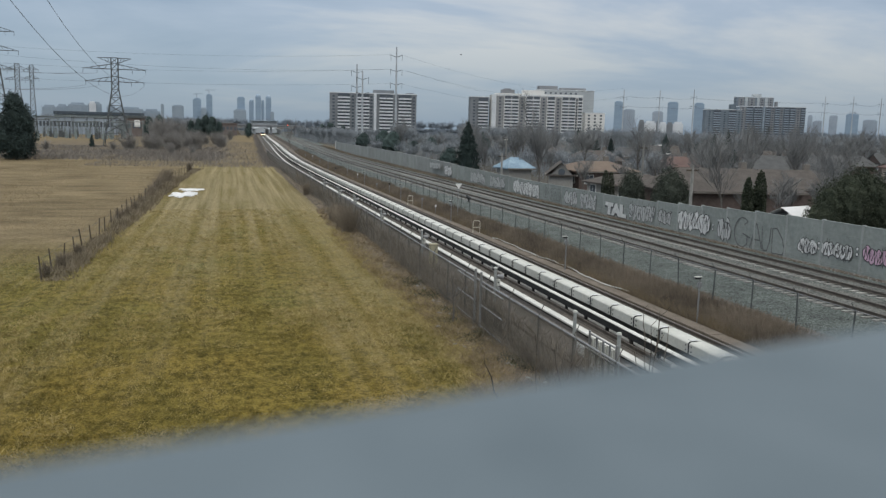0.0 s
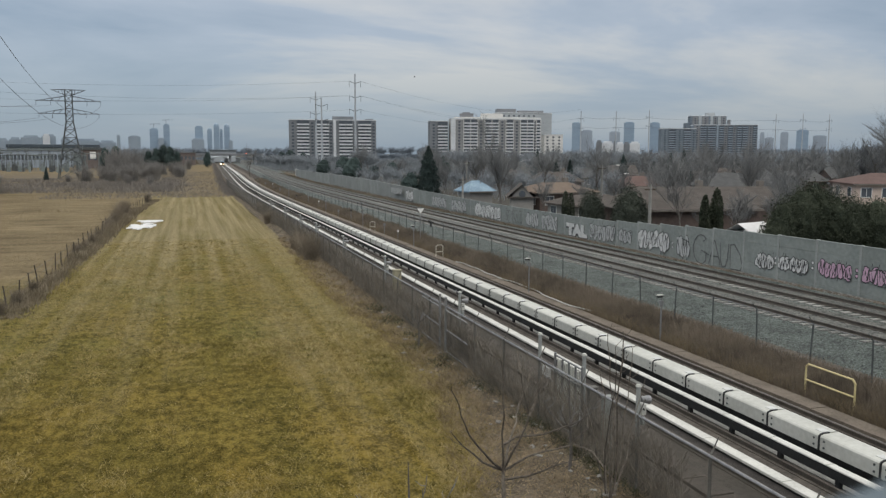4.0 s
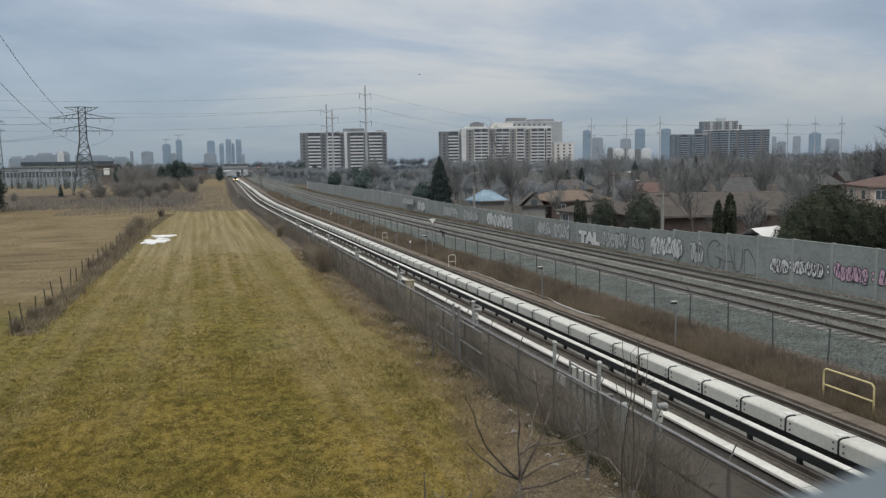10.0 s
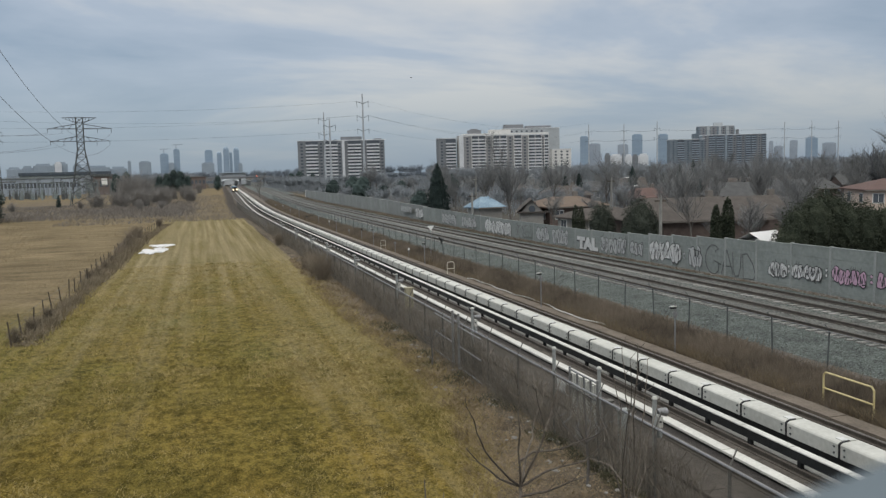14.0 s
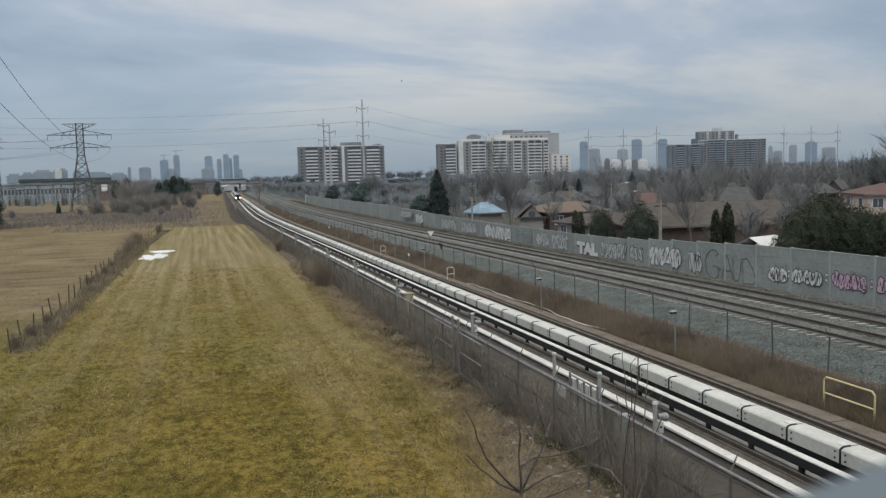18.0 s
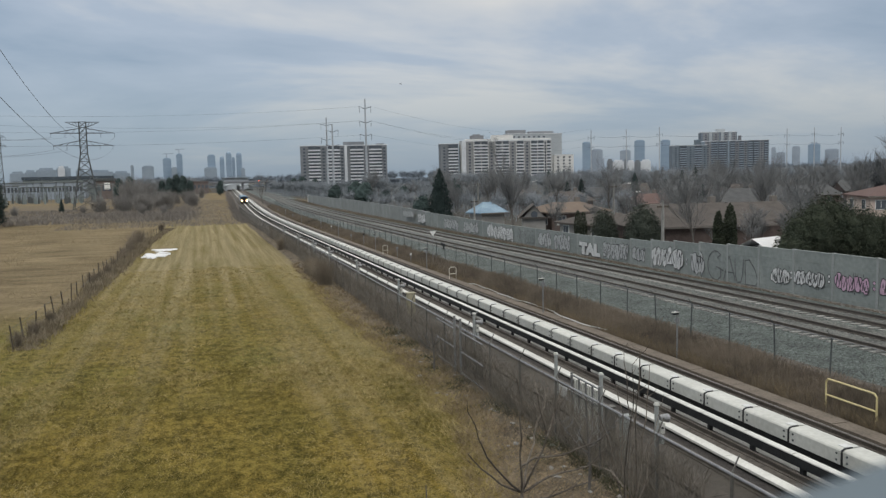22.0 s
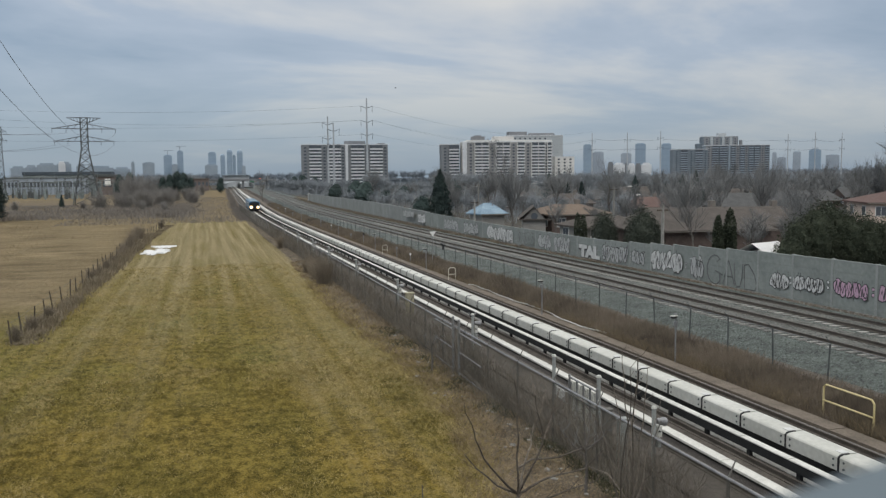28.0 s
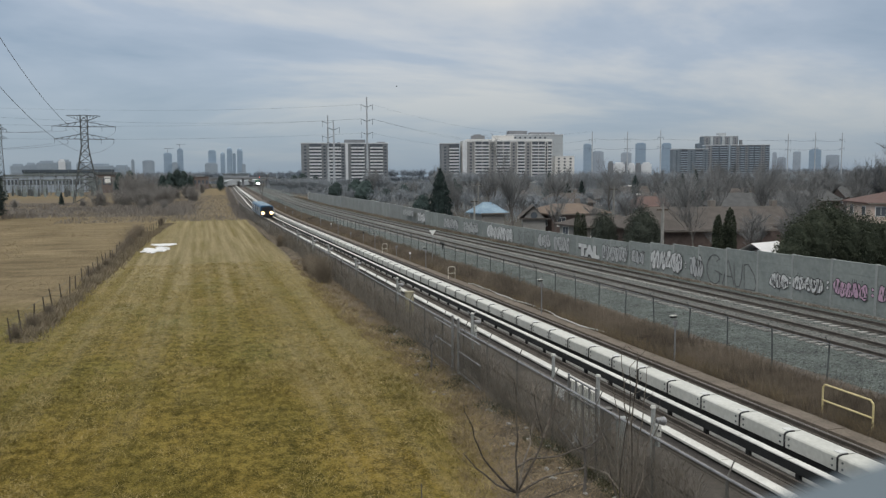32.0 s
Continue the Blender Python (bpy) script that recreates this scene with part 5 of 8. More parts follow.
def tree_thing(label, seed, h, m, spread=0.55, twigs=5, level3=5, group="bare trees", thick=1.0):
    wood, fine = tree_data(seed, h, spread, twigs, 5, level3, thick)
    t = thing("bare_tree", label, "tree", m, group)
    part("trunk", mesh_of("trunk", *wood, M_BARK), M_BARK, t)
    part("crown", mesh_of("crown", *fine, M_TWIG), M_TWIG, t, "leafless brown-grey twigs")
    return t


def leaf_quads(rng, centre_fn, n, size, droop=0.0):
    v, f = [], []
    for k in range(n):
        c = centre_fn()
        a = Vector((rng.gauss(0, 1), rng.gauss(0, 1), rng.gauss(0, 0.6) - droop)).normalized() * size * rng.uniform(0.6, 1.3)
        b = a.orthogonal().normalized() * size * rng.uniform(0.25, 0.5)
        b = Matrix.Rotation(rng.uniform(0, 6.28), 3, a) @ b
        i = len(v)
        v += [c - a, c + b, c + a, c - b]
        f.append((i, i + 1, i + 2, i + 3))
    return v, f


def conifer(label, seed, h, w, m, n=2600, narrow=False):
    rng = random.Random(seed)
    t = thing("conifer", label, "tree", m, "conifers")
    part("trunk", tube((0, 0, -0.1), (0, 0, h * 0.9), h * 0.018, 0.02, 7), M_BARK, t)

    def centre():
        k = rng.random() ** 0.65
        z = h * (1 - k) * 0.97 + h * 0.03
        prof = k ** 0.75 if not narrow else min(1.0, (3.0 * k) ** 0.5) * (1 - 0.35 * max(0.0, k - 0.6))
        tier = 0.72 + 0.28 * abs(math.sin(z * 2.3 + rng.uniform(-0.3, 0.3))) if not narrow else 1.0
        a = rng.uniform(0, 2 * math.pi)
        lump = 1 + (0.15 if narrow else 0.45) * noise.noise((math.cos(a) * 1.7 + seed, math.sin(a) * 1.7, z * 0.8))
        r = w * prof * tier * lump * math.sqrt(rng.uniform(0.35, 1))
        return Vector((math.cos(a) * r, math.sin(a) * r, z - 0.18 * r))
    core = [(Vector((0, 0, h * (0.05 + 0.15 * i))), Vector((0, 0, h * (0.20 + 0.15 * i))), w * 0.5 * (1 - 0.15 * i), w * 0.5 * (1 - 0.15 * (i + 1))) for i in range(6)]
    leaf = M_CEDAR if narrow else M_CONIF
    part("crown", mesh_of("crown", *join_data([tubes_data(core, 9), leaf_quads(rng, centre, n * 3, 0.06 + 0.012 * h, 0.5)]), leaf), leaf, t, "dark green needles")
    return t


def join_ellipsoid(b):
    x, y, z, rx, ry, rz = b
    v, f = [], []
    for i in range(10):
        for k in range(14):
            t, a = math.pi * i / 9, 2 * math.pi * k / 14
            d = Vector((math.sin(t) * math.cos(a), math.sin(t) * math.sin(a), math.cos(t)))
            c = 0.72 + 0.22 * noise.noise(d * 2.6 + Vector((x, y, z)))
            v.append(Vector((x + c * rx * d.x, y + c * ry * d.y, max(0.0, z + c * rz * d.z))))
    for i in range(9):
        for k in range(14):
            f.append((i * 14 + k, (i + 1) * 14 + k, (i + 1) * 14 + (k + 1) % 14, i * 14 + (k + 1) % 14))
    return v, f


def hedge(label, seed, blobs, m, n, size, material, name="hedge"):
    """A leafy mass over several rounded lumps (x, y, z, rx, ry, rz)."""
    rng = random.Random(seed)
    t = thing(name, label, "hedge" if name == "hedge" else "evergreen", m)
    vol = [b[3] * b[4] for b in blobs]

    def centre():
        x, y, z, rx, ry, rz = rng.choices(blobs, vol)[0]
        while True:
            d = Vector((rng.gauss(0, 1), rng.gauss(0, 1), rng.gauss(0, 1))).normalized()
            k = rng.uniform(0.55, 1.0) * (1 + 0.25 * noise.noise(d * 2.2 + Vector((x, y, seed))))
            p = Vector((x + d.x * rx * k, y + d.y * ry * k, z + d.z * rz * k))
            if p.z > 0.02:
                return p
    segs = [(Vector((b[0], b[1], -0.05)), Vector((b[0] + 0.1, b[1], b[2])), 0.10, 0.05) for b in blobs]
    part("stem", mesh_of("stem", *tubes_data(segs, 5), M_BARK), M_BARK, t)
    core = [join_ellipsoid(b) for b in blobs]
    part("foliage", mesh_of("foliage", *join_data(core + [leaf_quads(rng, centre, n * 3, size * 0.7)]), material), material, t)
    return t


def shrub_data(rng, h, w, n):
    segs = []
    for k in range(n):
        a, tilt = rng.uniform(0, 2 * math.pi), abs(rng.gauss(0, 0.42))
        d = Vector((math.cos(a) * math.sin(tilt) * w / h * 1.4, math.sin(a) * math.sin(tilt) * w / h * 1.4, math.cos(tilt))).normalized()
        p = Vector((rng.gauss(0, w * 0.15), rng.gauss(0, w * 0.15), -0.05))
        l = h * rng.uniform(0.5, 1.05)
        q = p + d * l * 0.55
        e = q + (d + Vector((rng.gauss(0, 0.25), rng.gauss(0, 0.25), 0.1))).normalized() * l * 0.45
        segs += [(p, q, 0.022, 0.014), (q, e, 0.014, 0.006)]
        for j in range(3):
            s = p.lerp(e, rng.uniform(0.35, 0.9))
            segs.append((s, s + (d + Vector((rng.gauss(0, 0.6), rng.gauss(0, 0.6), rng.gauss(0, 0.3)))).normalized() * l * 0.3, 0.010, 0.005))
    return tubes_data(segs, 3)


def stalks(name, label, rng, n, place, material, kind="stuff"):
    """Thin upright blades; place() gives x, y, z, height, width, lean."""
    v, f = [], []
    for k in range(n):
        x, y, z, h, w, lean = place(k)
        a = rng.uniform(0, 2 * math.pi)
        b = rng.uniform(0, 2 * math.pi)
        cx, cy = math.cos(a) * w, math.sin(a) * w
        lx, ly = math.cos(b) * lean * h, math.sin(b) * lean * h
        i = len(v)
        v += [(x - cx, y - cy, z), (x + cx, y + cy, z), (x + lx + cx * 0.3, y + ly + cy * 0.3, z + h * 0.97), (x + lx - cx * 0.3, y + ly - cy * 0.3, z + h)]
        f.append((i, i + 1, i + 2, i + 3))
    return tagged(new(name, mesh_of(name, v, f, material)), label, "plants", kind=kind)


R = random.Random(11)


def near_y(lo, hi):
    """Distances spread so that the nearest get most."""
    return lo * (hi / lo) ** R.random()


def lawn(k):
    y = near_y(12, 50)
    x = R.uniform(-16, MOWN(y) + 0.25)
    return x, y, -0.05, R.uniform(0.04, 0.10), R.uniform(0.002, 0.005) * (1 + y / 40), R.uniform(0.6, 1.8)


stalks("lawn_grass", "short olive and straw grass of the mown strip", R, 45000, lawn, M_GRASS)


def tufts(n, straw):
    """Places of blades in tufts; straw and green tufts keep to their own patches."""
    out = []
    while len(out) < n:
        y = near_y(11.5, 75) if R.random() < 0.35 else near_y(11.5, 34)
        x = R.uniform(max(-0.45 * y - 3, FIELD(y) if y > 46 else -99), MOWN(y) + 0.3)
        band = noise.noise((x * 0.75 + 0.02 * max(0.0, 30 - y) ** 1.5, y * 0.03, 8.0))
        q = noise.noise((x * 0.7, y * 0.4, 2.0)) + 0.6 * noise.noise((x * 3.1, y * 1.9, 5.0)) + R.gauss(0, 0.2) + 0.8 * band + min(0.5, (y - 18) * 0.010) - 0.02 + 0.35 * max(0.0, 1 - (MOWN(y) - x) / 3.5)
        if (q > 0.08) != straw or abs(q) < 0.05:
            continue
        r, h = R.uniform(0.05, 0.16) * (1 + y / 60), R.uniform(0.04, 0.12)
        for j in range(9):
            out.append((x + R.gauss(0, r), y + R.gauss(0, r), -0.04, h * R.uniform(0.6, 1.2), R.uniform(0.003, 0.0072) * (1 + y / 40), R.uniform(0.6, 2.0)))
    return out


T_STRAW = tufts(150000, True)
stalks("straw_tufts", "pale straw tufts standing in the mown grass", R, len(T_STRAW), lambda k: T_STRAW[k], M_GRASS)
T_GREEN = tufts(110000, False)
stalks("green_tufts", "dark olive-green tufts in the mown grass", R, len(T_GREEN), lambda k: T_GREEN[k], M_GRASSG)


def weeds(k):
    y = near_y(11, 230)
    u = R.random()
    x = RT(y) + 5.3 + 2.1 * u + R.gauss(0, 0.12)
    tall = 0.55 + 0.5 * noise.noise((x * 0.5, y * 0.23, 3.0))
    h = max(0.2, (0.45 + 0.55 * math.sin(u * 2.6)) * (0.75 + tall) * R.uniform(0.55, 1.05))
    return x, y, 0.05, h * 0.66, R.uniform(0.002, 0.006) * (1 + y / 35), R.uniform(0.05, 0.6)


stalks("dry_weeds", "tall rust-brown dead weeds along the railway fence", R, 110000, weeds, M_WEED)


def tan_weeds(k):
    y = near_y(11, 200)
    x = RT(y) + 5.2 + 2.2 * R.random()
    if noise.noise((x * 0.6, y * 0.35, 9.0)) < 0.02:
        x = RT(y) + 5.15 + abs(R.gauss(0, 0.3))
    return x, y, 0.05, R.uniform(0.12, 0.5), R.uniform(0.002, 0.006) * (1 + y / 40), R.uniform(0.2, 0.9)


stalks("tan_weeds", "pale tan grass among the dead weeds", R, 22000, tan_weeds, M_TAN)


def fence_scrub(k):
    y = near_y(9, 330)
    u = R.random() ** 1.9
    x = FENCE(y) + 0.05 - (FENCE(y) - MOWN(y)) * u
    h = (0.50 * (1 - u) ** 3 + 0.10) * (0.8 if y < 45 else 0.6) * (0.65 + 1.0 * noise.noise((x * 0.4, y * 0.17, 7.0))) * R.uniform(0.3, 1.1)
    return x, y, -0.02, max(0.08, h), R.uniform(0.0018, 0.0042) * (1 + y / 25), R.uniform(0.1, 1.1)


stalks("fence_scrub", "grey-brown dead stalks and vines along the track fence", R, 36000, fence_scrub, M_SCRUB)


def verge_growth(k):
    y = near_y(10, 75)
    while True:
        x = R.uniform(MOWN(y) - 0.35, FENCE(y) - 0.05)
        if noise.noise((x * 1.2, y * 0.7, 21.0)) + 0.5 * noise.noise((x * 3.5, y * 2.5, 3.0)) > R.uniform(-0.25, 0.35):
            break
    return x, y, 0.0, R.uniform(0.04, 0.20), R.uniform(0.002, 0.005) * (1 + y / 30), R.uniform(0.5, 2.2)


stalks("verge_growth", "low tangled dead grass and leaf stalks on the verge", R, 34000, verge_growth, M_LITTER)


def edge_straw(k):
    y = near_y(10, 60)
    return MOWN(y) + R.gauss(0.1, 0.45), y, -0.02, R.uniform(0.06, 0.24), R.uniform(0.0022, 0.0055) * (1 + y / 35), R.uniform(0.4, 1.8)


stalks("edge_straw", "pale uncut straw where the lawn meets the verge", R, 16000, edge_straw, M_GRASS)


def green_weeds(k):
    for tries in range(6):
        y = near_y(12, 40)
        x = FENCE(y) - abs(R.gauss(0.3, 0.6))
        if noise.noise((x * 0.9, y * 0.55, 31.0)) > 0.1:
            break
    return x, y, 0.0, R.uniform(0.04, 0.22), R.uniform(0.004, 0.010) * (1 + y / 35), R.uniform(0.5, 1.6)


stalks("green_weeds", "dull green weeds at the foot of the track fence", R, 5000, green_weeds, M_DOCK)


def vines(k):
    y = near_y(14, 110)
    return FENCE(y) + R.uniform(-0.06, 0.0), y, R.uniform(0.0, 1.2), R.uniform(0.2, 0.6), R.uniform(0.002, 0.004) * (1 + y / 30), R.uniform(0.0, 1.6) * 0.5


stalks("fence_vines", "thin dead vines tangled in the track fence", R, 13000, vines, M_SCRUB)


def inside_scrub(k):
    y = near_y(9, 200)
    x = FENCE(y) + 0.1 + abs(R.gauss(0, 0.4))
    return x, y, 0.0, R.uniform(0.1, 0.45), R.uniform(0.0016, 0.0034) * (1 + y / 25), R.uniform(0.1, 0.9)


stalks("trackside_scrub", "thin dead stalks inside the track fence", R, 9000, inside_scrub, M_SCRUB)


def field_scrub(k):
    y = near_y(41.5, 142)
    lump = 0.30 + 0.55 * noise.noise((0, y * 0.16, 5.0)) + (0.35 if 62 < y < 82 else 0) + (0.55 if 82 <= y < 112 else 0)
    x = FIELD(y) + R.gauss(0.5, 0.36)
    return x, y, -0.05, max(0.12, 0.9 * lump * R.uniform(0.35, 1.1)), R.uniform(0.008, 0.016) * (1 + y / 60), R.uniform(0.1, 0.8)


stalks("field_scrub", "grey-brown brambles round the old field posts", R, 13000, field_scrub, M_BRAMBLE)


def meadow(k):
    y = near_y(47, 165)
    x = FIELD(y) - 0.3 - R.random() * (12 + 0.35 * y)
    lump = 0.5 + noise.noise((x * 0.18, y * 0.1, 6.0))
    return x, y, -0.08, 0.06 + max(0.0, 0.17 * lump) * R.uniform(0.4, 1.0), R.uniform(0.004, 0.008) * (1 + y / 50), R.uniform(0.6, 1.8)


stalks("meadow_grass", "tall dead straw-brown grass of the meadow", R, 40000, meadow, M_MEADOW)


def reeds(k):
    y = R.uniform(168, 262)
    x = R.uniform(-95, -1 - 3 * R.random())
    h = 0.75 + 0.8 * noise.noise((x * 0.06, y * 0.05, 1.0)) + 0.25 * noise.noise((x * 0.4, y * 0.4, 1.0))
    if y > 215:
        h *= 0.6
    return x, y, -0.1, max(0.3, h * R.uniform(0.5, 1.0)), R.uniform(0.03, 0.06), R.uniform(0.1, 0.9)


stalks("reed_bed", "brown dead reeds and scrub beyond the mown field", R, 42000, reeds, M_REED)


def rough_grass(k):
    y = near_y(146, 340)
    x = R.uniform(-24, FENCE(y) - 1)
    return x, y, -0.05, R.uniform(0.15, 0.6) * (0.6 + 0.9 * abs(noise.noise((x * 0.15, y * 0.08, 4.0)))), R.uniform(0.02, 0.045), R.uniform(0.2, 1.0)


stalks("rough_grass", "dead brown grass of the rough land beyond the mown strip", R, 16000, rough_grass, M_REED)


def slope_weeds(k):
    y = near_y(26, 300)
    x = WALL(y) - 0.25 - (0.4 + 0.016 * min(max(y - 40, 0), 110)) * R.random()
    return x, y, 0.06, R.uniform(0.10, 0.12 + 0.0035 * min(y, 110)), R.uniform(0.01, 0.03) * (1 + y / 100), R.uniform(0.1, 0.6)


stalks("wall_weeds", "brown weeds at the foot of the noise wall", R, 18000, slope_weeds, M_WEED)


def far_banks(k):
    y = near_y(150, 560)
    s = R.choice((-1, -1, 1))
    x = (FENCE(y) - abs(R.gauss(0, 0.8)) if s < 0 else RT(y) + 5.8 + 2.2 * R.random())
    return x, y, 0.0, R.uniform(0.2, 0.75), R.uniform(0.015, 0.04), R.uniform(0.1, 0.5)


stalks("far_banks", "brown scrub on both banks of the far track", R, 16000, far_banks, M_REED)

# shrubs, one by one
SHRUBS = [shrub_data(random.Random(s), 2.4, 1.5, 150) for s in (1, 2, 3)]
SHRUB_MESH = [mesh_of("bare_shrub", *d, M_BUSH) for d in SHRUBS]
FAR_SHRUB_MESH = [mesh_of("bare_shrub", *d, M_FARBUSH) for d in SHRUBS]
FENCE_SHRUBS = ((7.9, 58, 0.85, 0), (7.8, 61, 0.7, 1), (7.9, 64, 0.65, 2), (7.8, 66, 0.6, 0), (7.7, 90, 0.6, 1), (-7.9, 98, 0.75, 2), (-7.6, 103, 0.8, 0), (-7.9, 108, 0.8, 1), (-6.4, 133, 0.6, 2),
                (-8.8, 42.6, 0.34, 0), (-8.5, 45, 0.38, 1), (-8.3, 48.5, 0.34, 2), (-8.4, 66.5, 0.42, 1), (-8.1, 69, 0.38, 0), (-7.9, 73, 0.4, 2), (-7.9, 78, 0.4, 1), (-7.8, 84, 0.5, 0), (-7.9, 88, 0.55, 2), (-7.8, 93, 0.6, 1))
LAND_SHRUBS = ((-21, 268, 3.9, 0), (-17, 275, 3.5, 1), (-24, 285, 3.2, 2), (-14, 205, 1.1, 2), (-9, 203, 1.0, 1), (-45, 225, 1.0, 0), (-52, 228, 1.1, 2), (-30, 230, 0.9, 1),
               (-9, 300, 1.6, 0), (-4.5, 345, 1.8, 1), (-1.0, 390, 2.0, 2))
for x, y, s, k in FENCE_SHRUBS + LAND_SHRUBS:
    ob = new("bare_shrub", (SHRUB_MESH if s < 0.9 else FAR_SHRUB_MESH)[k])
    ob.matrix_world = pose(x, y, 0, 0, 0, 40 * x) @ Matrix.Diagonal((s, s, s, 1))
    tagged(ob, "leafless grey-brown bramble bush" if s < 1 else "large leafless brown shrub in the rough land", "shrub", "bare shrubs")

rs = random.Random(57)
for k in range(22):
    y = rs.uniform(232, 300)
    s = rs.uniform(1.2, 2.4)
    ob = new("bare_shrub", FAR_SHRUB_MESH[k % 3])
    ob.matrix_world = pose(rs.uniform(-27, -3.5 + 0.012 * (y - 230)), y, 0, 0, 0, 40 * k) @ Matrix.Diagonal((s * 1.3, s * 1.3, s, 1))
    tagged(ob, "large leafless brown shrub in the rough land", "shrub", "bare shrubs")

hedge("large broad dark evergreen tree at the edge of the meadow", 5, [(0, 0, 3.6, 4.0, 3.8, 4.2), (0.3, 0, 7.0, 3.0, 3.0, 3.6), (-0.2, 0.2, 9.8, 1.8, 1.8, 2.6)], pose(-38.2, 166, 0), 5000, 0.32, M_CONIF, "evergreen_tree")
conifer("small dark spruce in the reeds", 6, 3.6, 1.0, pose(-37.5, 246, 0), 500)
for k, (x, y, h) in enumerate(((-18.5, 402, 7.0), (-15.0, 398, 8.0), (-12.0, 401, 9.4), (-9.0, 396, 8.8), (-6.0, 400, 6.8), (-35, 380, 8.0), (-31, 384, 8.8), (8, 430, 6.5))):
    h *= 1.25
    hedge("dark blue-green pine in a clump beyond the field", 60 + k, [(0, 0, h * 0.40, h * 0.28, h * 0.26, h * 0.40), (0.3, 0, h * 0.72, h * 0.19, h * 0.18, h * 0.28)], pose(x, y, 0), 600, 0.34, M_CONIF, "evergreen_tree")
for x, y, h in ((47, 430, 6.5), (53, 445, 7.5), (60, 440, 6.0), (95, 170, 7.5), (120, 190, 8), (72, 150, 6.5), (150, 230, 9), (104, 240, 8.5), (64, 210, 7), (180, 260, 9)):
    conifer("dark green spruce among bare trees", int(x + y), h, h * 0.30, pose(x, y, 0), 800)
for k, (x, y, h) in enumerate(((44, 425, 8.5), (49, 432, 9.5), (55, 428, 8.0))):
    hedge("broad dark evergreen beside the railway", 80 + k, [(0, 0, h * 0.42, h * 0.34, h * 0.3, h * 0.45), (0.3, 0, h * 0.72, h * 0.22, h * 0.2, h * 0.28)], pose(x, y, 0), 700, 0.36, M_CONIF, "evergreen_tree")
conifer("tall dark spruce behind the noise wall", 9, 9.0, 3.1, pose(42.8, 150, 0), 2200)
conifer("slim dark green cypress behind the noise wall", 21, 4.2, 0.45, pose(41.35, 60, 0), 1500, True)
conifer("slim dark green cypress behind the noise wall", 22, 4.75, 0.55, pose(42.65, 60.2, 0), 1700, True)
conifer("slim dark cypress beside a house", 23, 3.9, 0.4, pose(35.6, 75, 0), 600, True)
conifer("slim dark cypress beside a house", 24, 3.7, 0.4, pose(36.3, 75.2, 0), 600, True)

hedge("broad dark green cedar hedge behind the noise wall", 31, [(-2.0, 0.2, 1.4, 1.4, 1.4, 2.1), (-1.2, 0.3, 2.4, 1.3, 1.4, 2.3), (0.0, 0, 2.9, 1.6, 1.6, 2.7), (1.2, 0.2, 3.2, 1.5, 1.6, 2.6), (2.4, -0.2, 2.6, 1.5, 1.6, 2.5), (3.7, -0.6, 2.3, 1.7, 1.7, 2.4), (5.4, -1.2, 2.2, 1.8, 1.8, 2.4),
       (7.6, -2.2, 2.1, 2.0, 1.9, 2.4), (9.6, -3.2, 2.0, 2, 2, 2.4)],
      pose(42.8, 50, 0), 22000, 0.12, M_CEDAR)
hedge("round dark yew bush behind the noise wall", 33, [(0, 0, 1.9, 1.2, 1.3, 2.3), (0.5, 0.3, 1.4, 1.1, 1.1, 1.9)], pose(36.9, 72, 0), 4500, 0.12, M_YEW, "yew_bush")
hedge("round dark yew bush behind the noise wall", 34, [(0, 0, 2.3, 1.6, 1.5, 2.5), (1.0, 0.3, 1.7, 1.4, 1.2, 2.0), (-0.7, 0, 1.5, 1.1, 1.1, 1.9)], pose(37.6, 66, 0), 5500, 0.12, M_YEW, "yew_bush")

# bare street and garden trees behind the wall
tree_thing("broad leafless garden tree behind the noise wall", 3, 11.0, pose(42.1, 110, 0), 0.5, 11, 13, thick=0.95)
tree_thing("leafless garden tree before a brown roof", 17, 7.0, pose(48.7, 76, 0), 0.7, 7, 8, thick=0.95)
tree_thing("broad leafless brown tree over the bungalow roofs", 18, 8.0, pose(92.5, 114, 0), 0.95, 9, 10, thick=0.95)
tree_thing("broad leafless brown tree over the bungalow roofs", 19, 8.0, pose(100, 117, 0), 0.95, 9, 10, thick=0.95)
tree_thing("tall finely branched leafless tree before a brown roof", 31, 8.6, pose(41.4, 63.8, 0), 0.7, 9, 11, thick=0.55)
tree_thing("bushy leafless tree beside a brown roof", 20, 6.4, pose(58.5, 72, 0), 0.95, 9, 9, thick=0.95)
tree_thing("leafless tree among the bungalows", 25, 9.0, pose(62, 118, 0), 0.8, 8, 9, thick=0.95)
tree_thing("leafless tree among the bungalows", 26, 8.5, pose(54, 122, 0), 0.8, 8, 9, thick=0.95)
tree_thing("leafless tree among the bungalows", 27, 9.0, pose(50, 140, 0), 0.8, 8, 9, thick=0.95)
tree_thing("leafless tree among the bungalows", 28, 9.0, pose(49, 165, 0), 0.8, 8, 9, thick=0.95)
tree_thing("leafless tree among the bungalows", 29, 9.0, pose(58, 150, 0), 0.8, 8, 9, thick=0.95)
for x, y, h in ((89.5, 135, 5.2), (96, 131, 4.6), (69, 150, 6.0), (103, 170, 6.0), (80, 128, 4.6)):
    conifer("dark green yew among bare trees", int(x + y), h, h * 0.36, pose(x, y, 0), 700)
tree_thing("leafless garden tree beside a brown roof", 4, 8.0, pose(50.5, 79, 0), 0.8, 6, 6)
tree_thing("tall leafless tree at the end of the street", 8, 15.5, pose(101.5, 95, 0, 0, 0, 40), 0.8, 12, 16, thick=0.55)
tree_thing("tall leafless tree beside the railway", 9, 9.5, pose(17.5, 262, 0), 0.6, 5, 5)
